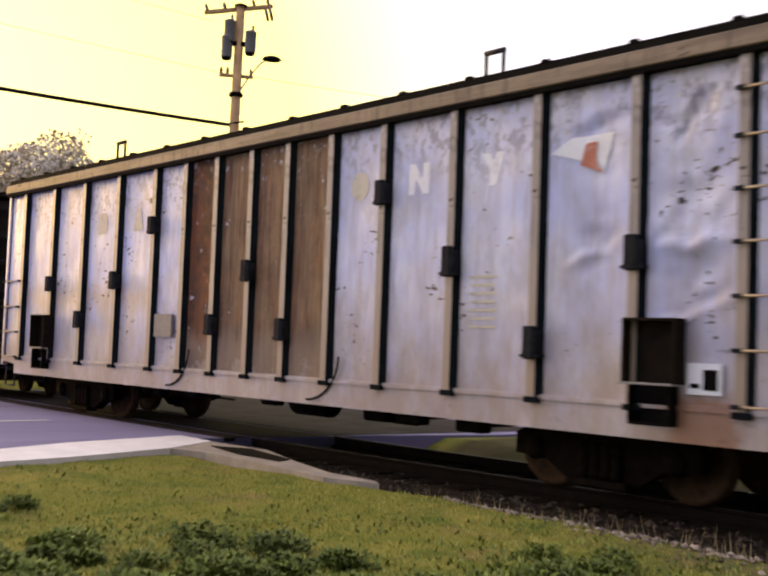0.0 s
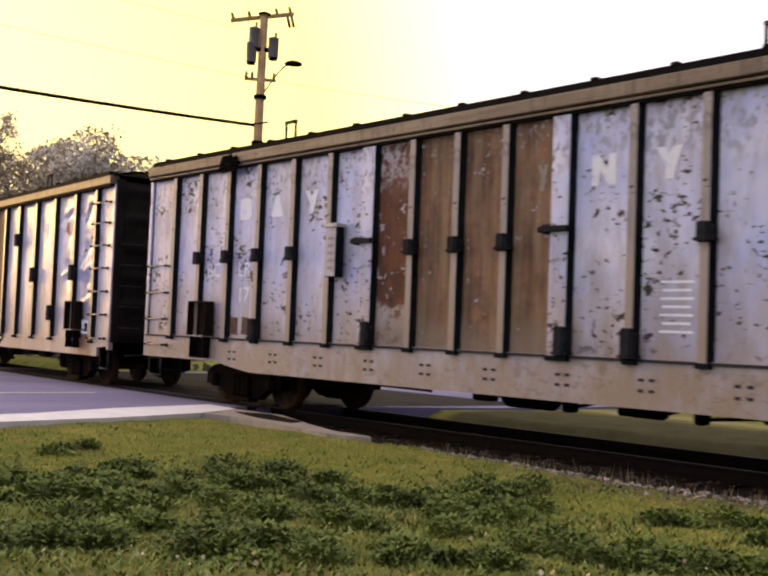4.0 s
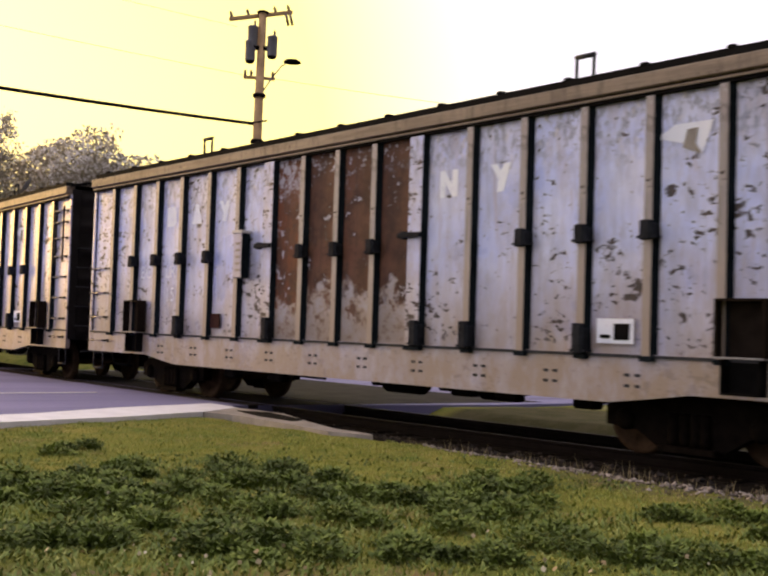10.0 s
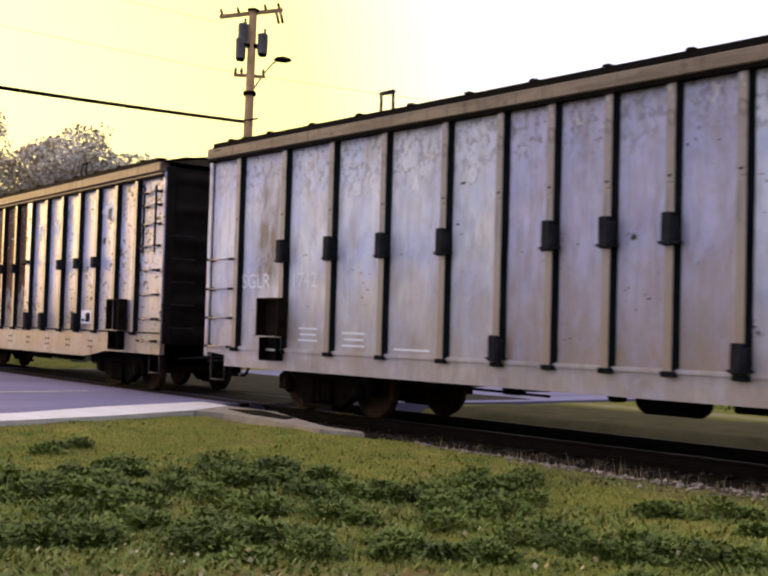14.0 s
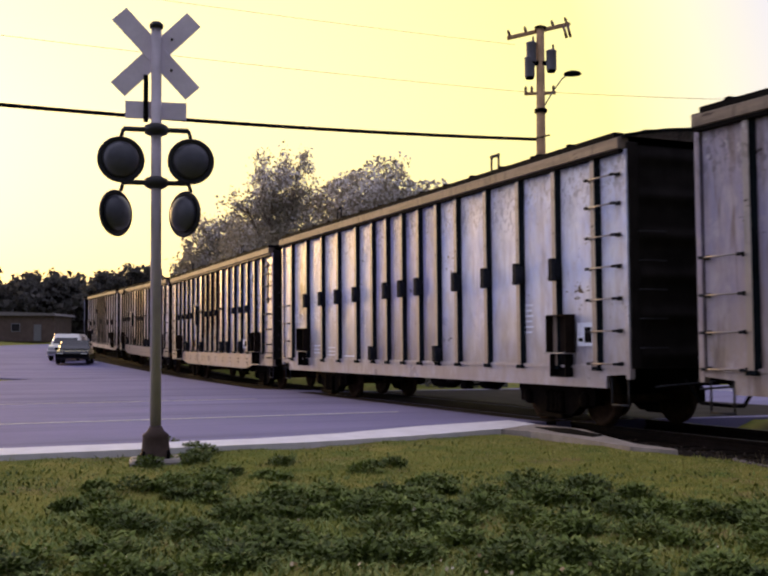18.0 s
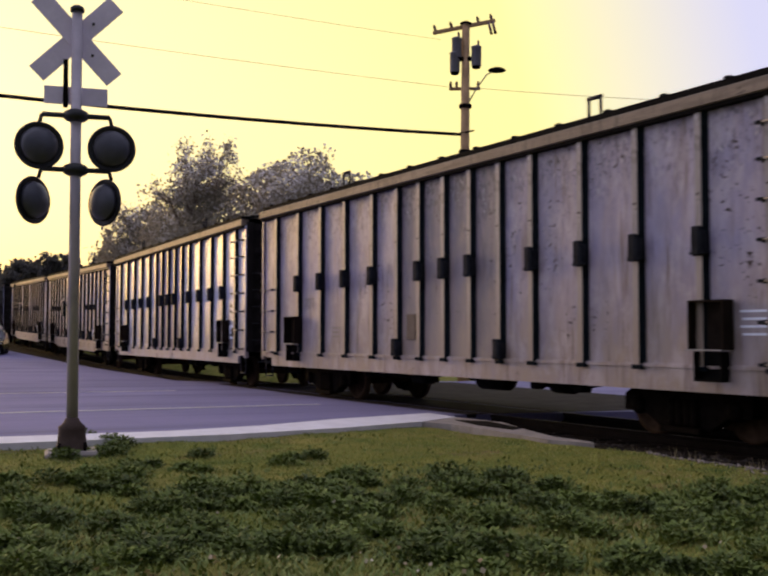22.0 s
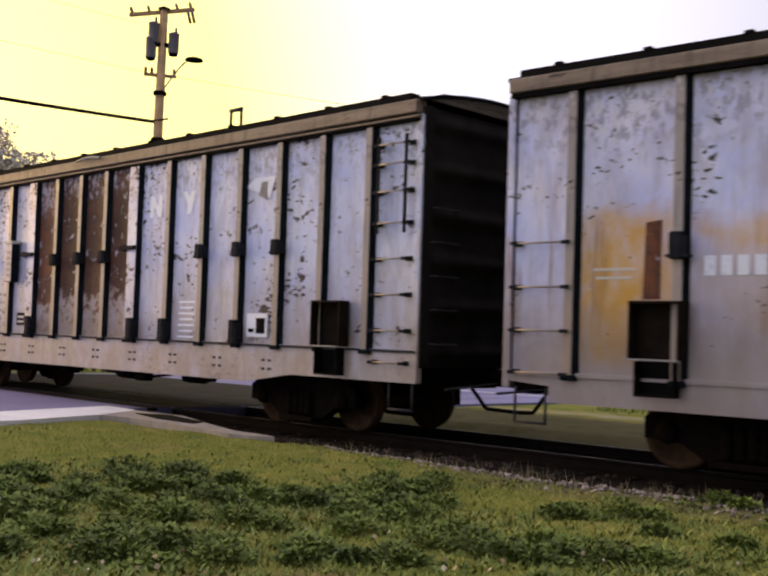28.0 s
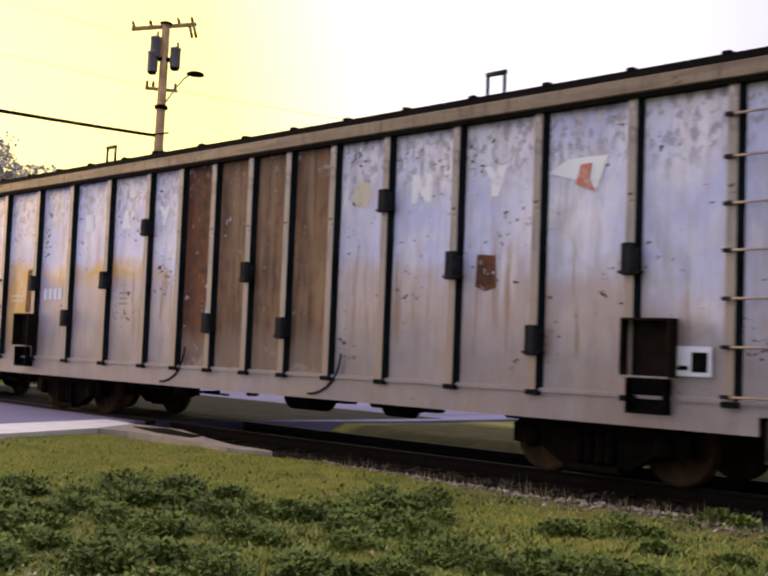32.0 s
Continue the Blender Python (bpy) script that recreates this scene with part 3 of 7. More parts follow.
def make_track():
    tr = tagged(new("railway_track"), "single railway track on sooty ballast with timber ties", "railway track", kind="structure")
    bed = [(-2.6, -0.36), (-1.6, -0.17), (1.6, -0.17), (2.8, -0.30), (2.8, -0.7), (-2.6, -0.7)]
    part("ballast_bed", swept(B(), bed, -330, 160, 3), M_BALLAST, tr)
    for off in (-0.755, 0.755):
        o = off
        prof = [(o - 0.07, -0.17), (o + 0.07, -0.17), (o + 0.07, -0.15), (o + 0.012, -0.12), (o + 0.012, -0.05), (o + 0.036, -0.035), (o + 0.036, -0.004), (o - 0.036, -0.004), (o - 0.036, -0.035), (o - 0.012, -0.05), (o - 0.012, -0.12), (o - 0.07, -0.15)]
        rail = part("rail", swept(B(), prof, -330, 160, 3), M_RAIL, tr)
        part("rail_head", swept(B(), [(o - 0.03, -0.002), (o + 0.03, -0.002), (o + 0.03, -0.006), (o - 0.03, -0.006)], -330, 160, 3), M_RAILTOP, rail, "shiny worn running surface")
    # dark paving over the crossing, with slots for the wheel flanges
    dark_paving = plain("dark_crossing_paving", (0.032, 0.027, 0.028), 0.85, 0, 0.5, 1.5)
    for o0, o1 in ((-1.25, -0.80), (-0.68, 0.68), (0.80, 6.2)):
        part("crossing_panel", swept(B(), [(o0, 0.007), (o1, 0.007), (o1, -0.05), (o0, -0.05)], -27.3, -14.35, 1), dark_paving, tr, "dark paving on the crossing")
    tie = mesh_of("tie", box(B(), -0.115, 0.115, -1.3, 1.3, -0.33, -0.155, 0.012), M_TIE)
    rng = random.Random(5)
    for k in range(120):
        a = -13.4 + 0.52 * k
        p = on_track(a, 0, rng.uniform(-0.012, 0.006))
        ob = new("tie", tie)
        ob.parent = tr
        ob.matrix_basis = Matrix.Translation(p) @ Matrix.Rotation(heading(a) + rng.uniform(-0.02, 0.02), 4, "Z")
    return tr


def make_stones():
    """Loose ballast stones on both shoulders, near the camera."""
    rng = np.random.RandomState(3)
    verts, faces = [], []
    for k in range(5200):
        a = rng.uniform(-13, 22)
        off = rng.choice([-1, 1], p=[0.72, 0.28]) * rng.triangular(0.85, 1.9, 2.75)
        top = -0.17 if abs(off) < 1.6 else -0.17 - (abs(off) - 1.6) * 0.19
        p = on_track(a, off, top + rng.uniform(-0.01, 0.02))
        r = rng.uniform(0.018, 0.05)
        b = len(verts)
        q = rng.uniform(0.6, 1.2, (6, 1)) * r * np.array([(1, 0, 0), (-1, 0, 0), (0, 1, 0), (0, -1, 0), (0, 0, 0.8), (0, 0, -0.8)]) + rng.uniform(-0.3, 0.3, (6, 3)) * r
        verts += [(p.x + d[0], p.y + d[1], p.z + d[2]) for d in q]
        faces += [(b + i, b + j, b + m) for i, j, m in ((0, 2, 4), (2, 1, 4), (1, 3, 4), (3, 0, 4), (2, 0, 5), (1, 2, 5), (3, 1, 5), (0, 3, 5))]
    n = Nodes("loose_stone", 0.9)
    c = n.ramp(n.island(), 0.0, 1.0, (0.010, 0.008, 0.007), (0.060, 0.044, 0.034))
    me = sheet_mesh("ballast_stones", verts, faces, n.done(c))
    tagged(new("ballast_stones", me), "loose brown and grey ballast stones along the track", "stones", kind="stuff")


make_ground()
make_roads()
make_track()
make_stones()


# ---- the freight cars ----
def chord_material():
    """Tan dust over a rusting top chord: long dark runs, short drips, bare brown spots."""
    n = Nodes("weathered_tan_top_chord", 0.55)
    runs = n.noise(1.4, 6, 0.7, (0.5, 1, 6.0))
    drip = n.noise(5.0, 5, 0.65, (2.0, 1, 0.4))
    spot = n.noise(6.0, 5, 0.7, (0.6, 1, 1.4), (4, 0, 2))
    col = n.mix(n.ramp(runs, 0.38, 0.62), (0.155, 0.115, 0.085), (0.27, 0.21, 0.155))
    col = n.mix(n.math("MULTIPLY", n.ramp(drip, 0.52, 0.66), 0.6), col, (0.085, 0.062, 0.048))
    col = n.mix(n.ramp(spot, 0.62, 0.68), col, (0.05, 0.028, 0.02))
    return n.done(col, drip, 0.2, 0.006)


HALF_W = 1.5
RIBS_SHORT = (0.90, 1.78, 2.66, 3.55, 4.48, 5.40, 6.36, 7.20, 8.05, 8.90, 9.86, 10.80, 11.72, 12.64, 13.54, 14.44, 15.33)
RIBS_LONG = (0.80, 2.05, 3.25, 4.47, 5.65, 6.55, 7.40, 8.27, 9.10, 10.01, 11.00, 12.16, 13.36, 14.56, 15.67)
RIBS_EVEN = (0.86, 2.09, 3.24, 4.38, 5.56, 6.52, 7.32, 8.14, 8.95, 9.78, 10.62, 11.77, 12.90, 14.02, 15.10)
KINDS = {"short": (16.2, RIBS_SHORT, (6.36, 9.86)), "long": (16.5, RIBS_LONG, (6.55, 10.01)), "even": (15.85, RIBS_EVEN, (6.52, 9.78))}
M_CHORD = chord_material()
M_RIBEDGE = paint_material("grimy_rib_paint", (0.30, 0.255, 0.225), 0.3, 3.3, 0.34, 0.6)
# near-black colour that paints shade on rib and box flanks
M_FLANK_SHADE = plain("flank_shade", (0.009, 0.013, 0.017), 0.8, 0, 0.5, 3)
M_LATCH = plain("dark_latch_steel", (0.022, 0.024, 0.030), 0.7, 0.1, 0.5)
M_RUNG = plain("dark_rung_steel", (0.05, 0.05, 0.055), 0.6, 0.2, 0.3)
M_GAUGE = paint_material("pale_box_paint", (0.42, 0.42, 0.58), 0.3, 4.7, 0.4, 0.4)
M_RUSTY = plain("brown_rust_patch", (0.13, 0.07, 0.05), 0.8, 0, 0.5, 8)
M_HAZARD = plain("grey_tack_board", (0.30, 0.27, 0.24), 0.8, 0, 0.2)
M_FLAKY = plain("pale_flaking_paint", (0.55, 0.53, 0.50), 0.6, 0, 0.2, 12)
# colour carries the shade of a deeper recess than the box has
M_BOXIN = plain("box_steel_with_inner_shade", (0.018, 0.013, 0.010), 0.8, 0, 0.4)


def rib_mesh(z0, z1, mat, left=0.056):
    """A pressed hat-section post: a flat worn face, sloping flanks, the trailing one coloured as shade, a capped foot.
    left: how far its face reaches forward of the line.
    """
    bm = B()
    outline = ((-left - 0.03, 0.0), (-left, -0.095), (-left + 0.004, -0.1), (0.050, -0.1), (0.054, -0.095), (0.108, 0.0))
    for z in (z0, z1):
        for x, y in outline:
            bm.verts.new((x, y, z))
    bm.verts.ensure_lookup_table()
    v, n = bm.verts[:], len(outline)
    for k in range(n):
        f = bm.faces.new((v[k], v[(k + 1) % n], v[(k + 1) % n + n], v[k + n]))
        f.material_index = 1 if k == 4 else 0        # shade of the trailing flank, put into its colour
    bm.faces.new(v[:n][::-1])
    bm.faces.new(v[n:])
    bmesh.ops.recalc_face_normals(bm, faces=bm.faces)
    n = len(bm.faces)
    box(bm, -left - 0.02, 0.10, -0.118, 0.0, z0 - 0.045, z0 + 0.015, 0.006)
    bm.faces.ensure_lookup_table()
    # the foot cap takes the same painted shade
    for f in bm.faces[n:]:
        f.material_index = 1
    return mesh_of("rib", bm, (mat, M_FLANK_SHADE))


def dent_depth(u, z, bounds, seed, amp, dents, creases):
    """How far the sheet between the bounds (u0, u1, z0, z1) bulges inwards at (u, z)."""
    u0, u1, z0, z1 = bounds
    edge = math.sin(math.pi * min(1.0, max(0.0, (u - u0) / (u1 - u0)))) * min(1, 4 * math.sin(math.pi * min(1.0, max(0.0, (z - z0) / (z1 - z0)))))
    d = amp * edge * (noise.noise((u * 0.9 + seed, z * 0.8, seed)) + 0.6 * noise.noise((u * 2.3, z * 1.9 + seed, 2)) + 0.3 * noise.noise((u * 5, z * 4, seed)))
    for du, dz, rad, deep in dents:
        q = ((u - du) ** 2 + (z - dz) ** 2) / rad ** 2
        d += deep * edge * math.exp(-q) * (1 + 0.8 * noise.noise((u * 6, z * 6, seed)))
    for ua, za, ub, zb, wide, deep in creases:
        ln = math.hypot(ub - ua, zb - za)
        k = ((u - ua) * (ub - ua) + (z - za) * (zb - za)) / ln ** 2
        q = ((u - ua) * (zb - za) - (z - za) * (ub - ua)) / ln + 0.08 * noise.noise((u * 4, z * 4, seed))
        over = max(0.0, -k, k - 1) * ln
        d += deep * edge * (1.8 * q / wide * math.exp(-(q / wide) ** 2) + 0.5 * math.exp(-(q / wide / 2) ** 2)) * math.exp(-(over / 0.1) ** 2)
    return d


SKINS = {}         # by car: the sheets' edges and how they are dented


def skin_y(car, u, z):
    """The outer skin's y at (u, z)."""
    cuts, z0, z1, seed, amp, dents, creases = SKINS[car.name]
    for a, b in zip(cuts, cuts[1:]):
        if a <= u <= b:
            return -HALF_W + dent_depth(u, z, (a, b, z0, z1), seed, amp, dents, [c for c in creases if a < (c[0] + c[2]) / 2 < b])
    return -HALF_W


def painted(name, car, L, outline, mat, parent=None, lift=0.006, label=""):
    """A coat of paint inside an outline of (u, z), following the dents of the sheet."""
    bm = B()
    f = bm.faces.new([bm.verts.new((u - L / 2, 0, z)) for u, z in outline])
    bmesh.ops.triangulate(bm, faces=[f])
    bmesh.ops.subdivide_edges(bm, edges=bm.edges[:], cuts=2, use_grid_fill=True)
    for v in bm.verts:
        v.co.y = skin_y(car, v.co.x + L / 2, v.co.z) - lift
    bm.normal_update()
    if sum(f.normal.y * f.calc_area() for f in bm.faces) > 0:
        bmesh.ops.reverse_faces(bm, faces=bm.faces[:])
    return part(name, bm, mat, parent or car, label)


def dented_panel(u0, u1, z0, z1, L, seed, amp, dents=(), creases=()):
    """A thin steel skin, bulged and dented, facing -y."""
    creases = [c for c in creases if u0 < (c[0] + c[2]) / 2 < u1]
    nx, nz = (26, 70) if creases else (9, 26)
    verts = []
    for j in range(nz + 1):
        z = z0 + (z1 - z0) * j / nz
        for i in range(nx + 1):
            u = u0 + (u1 - u0) * i / nx
            verts.append((u - L / 2, -HALF_W + dent_depth(u, z, (u0, u1, z0, z1), seed, amp, dents, creases), z))
    w = nx + 1
    faces = [(j * w + i, j * w + i + 1, (j + 1) * w + i + 1, (j + 1) * w + i) for j in range(nz) for i in range(nx)]
    return verts, faces


def wheelset_mesh():
    bm = B()
    tube(bm, (0, -1.0, 0), (0, 1.0, 0), 0.075, n=10)
    for s in (-1, 1):
        lathe(bm, [(0.09, s * 0.66), (0.20, s * 0.69), (0.33, s * 0.71), (0.36, s * 0.69), (0.445, s * 0.69), (0.43, s * 0.72), (0.42, s * 0.735), (0.415, s * 0.80), (0.35, s * 0.80), (0.33, s * 0.765), (0.22, s * 0.75), (0.11, s * 0.80), (0.075, s * 0.80)], axis="y", n=28)
        for k in range(3):
            a = k * 2.1
            lathe(bm, [(0.02, s * 0.74), (0.02, s * 0.775)], (0.27 * math.cos(a), 0, 0.27 * math.sin(a)), "y", 6)
    return mesh_of("wheelset", bm, M_WHEEL)


def side_frame_mesh():
    bm = B()
    pts = [(-1.12, 0.34), (-1.12, 0.56), (-0.95, 0.66), (-0.45, 0.74), (0.45, 0.74), (0.95, 0.66), (1.12, 0.56), (1.12, 0.34), (0.72, 0.32), (0.42, 0.14), (-0.42, 0.14), (-0.72, 0.32)]
    prism(bm, pts, -0.09, 0.09)
    for u in (-0.85, 0.85):
        lathe(bm, [(0.0, -0.16), (0.10, -0.15), (0.13, -0.11), (0.13, 0.08)], (u, 0, 0.42), "y", 12)
    for u in (-0.2, -0.06, 0.08, 0.2):
        lathe(bm, [(0.055, 0.18), (0.07, 0.24), (0.055, 0.30), (0.07, 0.36), (0.055, 0.42), (0.07, 0.48), (0.055, 0.54)], (u, -0.10, 0), "z", 10)
    box(bm, -0.36, 0.36, -0.2, 0.0, 0.10, 0.17, 0.01)
    return mesh_of("side_frame", bm, M_TRUCK)


WHEELSET, SIDE_FRAME = wheelset_mesh(), side_frame_mesh()
BOLSTER = mesh_of("bolster", box(box(B(), -0.2, 0.2, -1.05, 1.05, 0.4, 0.68, 0.02), -0.12, 0.12, -0.25, 0.25, 0.66, 0.8), M_DARK)
WHEELSETS = []


def make_truck(car, u, L):
    tr = new("truck", BOLSTER)
    tr.parent = car
    tr.location = (u - L / 2, 0, 0)
    tagged(tr, "black two-axle freight truck")
    for s in (-1, 1):
        sf = part("side_frame", SIDE_FRAME, None, tr, "cast side frame with springs")
        sf.location = (0, s * 1.0, 0)
        if s > 0:
            sf.rotation_euler = (0, 0, math.pi)
    for w in (-0.85, 0.85):
        ws = part("wheelset", WHEELSET, None, tr, "rusty brown steel wheels on an axle")
        ws.location = (w, 0, 0.42)
        WHEELSETS.append((ws, w))


MARKS = {"tab": [(-0.5, 0), (0.3, 0), (0.5, 0.2), (0.3, 0.5), (0.45, 0.8), (0.3, 1), (-0.5, 1)], "wedge": [(-0.5, 0), (0.5, 0), (0.16, 1), (-0.16, 1)],
         "funnel": [(-0.16, 0), (0.16, 0), (0.14, 0.45), (0.5, 1), (0.16, 1), (0, 0.75), (-0.16, 1), (-0.5, 1), (-0.14, 0.45)],
         "oval": [(0.5 * math.cos(k * 0.628), 0.5 + 0.5 * math.sin(k * 0.628)) for k in range(10)],
         "slab": [(-0.5, 0), (-0.2, 0), (-0.15, 0.5), (0.2, 0), (0.5, 0), (0.5, 1), (0.2, 1), (0.15, 0.5), (-0.2, 1), (-0.5, 1)],
         "block": [(-0.5, 0), (0.5, 0), (0.5, 1), (-0.5, 1)]}


def glyph(name, car, L, u, z, w, h, mat, shape):
    """A plain painted mark of one letter's size."""
    return painted(name, car, L, [(u + a * w, z + c * h) for a, c in MARKS[shape]], mat)


def step_box(car, L, u, frame_mat, tall=True):
    """The open steel box over a jacking pad, with a lip and a smaller well below."""
    x0, x1 = u - 0.28 - L / 2, u + 0.28 - L / 2
    y0, y1 = -HALF_W - 0.21, -HALF_W - 0.03
    bm = B()
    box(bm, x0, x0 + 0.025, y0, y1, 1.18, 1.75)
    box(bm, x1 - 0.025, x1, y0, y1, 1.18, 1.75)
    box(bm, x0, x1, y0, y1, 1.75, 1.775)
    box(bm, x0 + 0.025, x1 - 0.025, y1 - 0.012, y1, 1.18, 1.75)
    b = part("step_box", bm, M_BOXIN, car, "open black steel box on the car side, its inner shade put into the colour")
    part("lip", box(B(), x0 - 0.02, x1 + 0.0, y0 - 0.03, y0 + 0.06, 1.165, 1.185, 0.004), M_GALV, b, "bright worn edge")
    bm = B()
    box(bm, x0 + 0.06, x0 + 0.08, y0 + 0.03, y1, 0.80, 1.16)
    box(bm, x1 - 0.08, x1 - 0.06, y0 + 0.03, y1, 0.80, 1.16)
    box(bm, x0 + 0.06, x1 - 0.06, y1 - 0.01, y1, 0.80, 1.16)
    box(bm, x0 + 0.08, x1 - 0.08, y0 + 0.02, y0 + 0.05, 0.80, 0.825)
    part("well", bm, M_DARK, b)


def gauge_box(car, L, u):
    """A flat steel instrument box beside the door, with a hood and a strip of print."""
    x = u - L / 2
    bm = box(B(), x - 0.15, x + 0.11, -HALF_W - 0.19, -HALF_W - 0.03, 2.14, 2.88, 0.012)
    bm.normal_update()
    # shade of the trailing side and underside is put into their colour
    for f in bm.faces:
        f.material_index = 1 if f.normal.x > 0.6 or f.normal.z < -0.6 else 0
    b = part("gauge_box", mesh_of("gauge_box", bm, (M_GAUGE, M_FLANK_SHADE)), None, car, "pale steel instrument box with shade painted on its flank")
    part("hood", box(B(), x - 0.17, x + 0.13, -HALF_W - 0.21, -HALF_W - 0.03, 2.88, 2.93), M_FLAKY, b)
    for k in range(5):
        part("fine_print", box(B(), x - 0.07, x + 0.06, -HALF_W - 0.196, -HALF_W - 0.191, 2.25 + 0.11 * k, 2.29 + 0.11 * k), M_HAZARD, b)


def ladder(car, L, u0, u1, zs, mat, post=True):
    """Side ladder or grab irons: each rung a bar with its two stand-off feet."""
    x0, x1 = u0 - L / 2, u1 - L / 2
    for z in zs:
        bm = B()
        y = -HALF_W - 0.12
        for x in (x0 + 0.03, x1 - 0.03):
            tube(bm, (x, y - 0.01, z), (x, -HALF_W - 0.02, z), 0.016, n=6)
            box(bm, x - 0.055, x + 0.055, -HALF_W - 0.036, -HALF_W - 0.022, z - 0.03, z + 0.03)
            box(bm, x - 0.045, x + 0.045, y - 0.022, y + 0.012, z - 0.022, z + 0.018)
        n = len(bm.faces)
        tube(bm, (x0, y, z), (x1, y, z), 0.013, n=6)
        bm.faces.ensure_lookup_table()
        for f in bm.faces[n:]:
            f.material_index = 1
        part("rung", mesh_of("rung", bm, (M_LATCH, mat)), None, car)


def stirrup(car, L, u):
    x = u - L / 2
    bm = B()
    y = -HALF_W + 0.02
    tube(bm, (x - 0.2, y, 0.82), (x - 0.2, y, 0.42), 0.016, n=6)
    tube(bm, (x + 0.2, y, 0.82), (x + 0.2, y, 0.42), 0.016, n=6)
    tube(bm, (x - 0.21, y, 0.42), (x + 0.21, y, 0.42), 0.018, n=6)
    part("stirrup", bm, M_RUNG, car, "bent steel step")


def corrugated_end(car, L, s, z0, z1):
    """A pressed end wall with rounded horizontal ribs."""
    bm = B()
    prof = []
    n = 11
    for k in range(n * 6 + 1):
        z = z0 + 0.05 + (z1 - z0 - 0.1) * k / (n * 6)
        prof.append((z, 0.075 * max(0.0, math.sin(2 * math.pi * k / 6.0 * 0.5)) ** 2))
    rows = []
    for y in (-1.32, -1.2, 1.2, 1.32):
        k = 0.0 if abs(y) > 1.25 else 1.0
        rows.append([bm.verts.new((s * (L / 2 + 0.012 + d * k), y, z)) for z, d in prof])
    for p, q in zip(rows, rows[1:]):
        for i in range(len(prof) - 1):
            f = bm.faces.new((p[i], p[i + 1], q[i + 1], q[i]))
            f.smooth = True
    bmesh.ops.recalc_face_normals(bm, faces=bm.faces)
    part("end_wall", bm, M_END, car, "dark corrugated steel end")
    for y in (-1.42, 1.42):
        part("corner_post", box(B(), s * L / 2 - 0.02, s * L / 2 + 0.05, y - 0.09, y + 0.09, z0, z1, 0.015), M_END, car)
    # end ladder, handbrake wheel, cut lever
    for z in np.arange(z0 + 0.3, z0 + 2.3, 0.42):
        bm = B()
        tube(bm, (s * (L / 2 + 0.16), -1.36, z), (s * (L / 2 + 0.16), -0.95, z), 0.012, n=5)
        for y in (-1.36, -0.95):
            tube(bm, (s * (L / 2 + 0.16), y, z), (s * (L / 2 + 0.02), y, z), 0.012, n=5)
        part("end_rung", bm, M_RUNG, car)
    bm = B()
    tube(bm, (s * (L / 2 + 0.06), 0.5, 0.78), (s * (L / 2 + 0.3), -1.3, 0.70), 0.015, n=5)
    part("cut_lever", bm, M_RUNG, car)


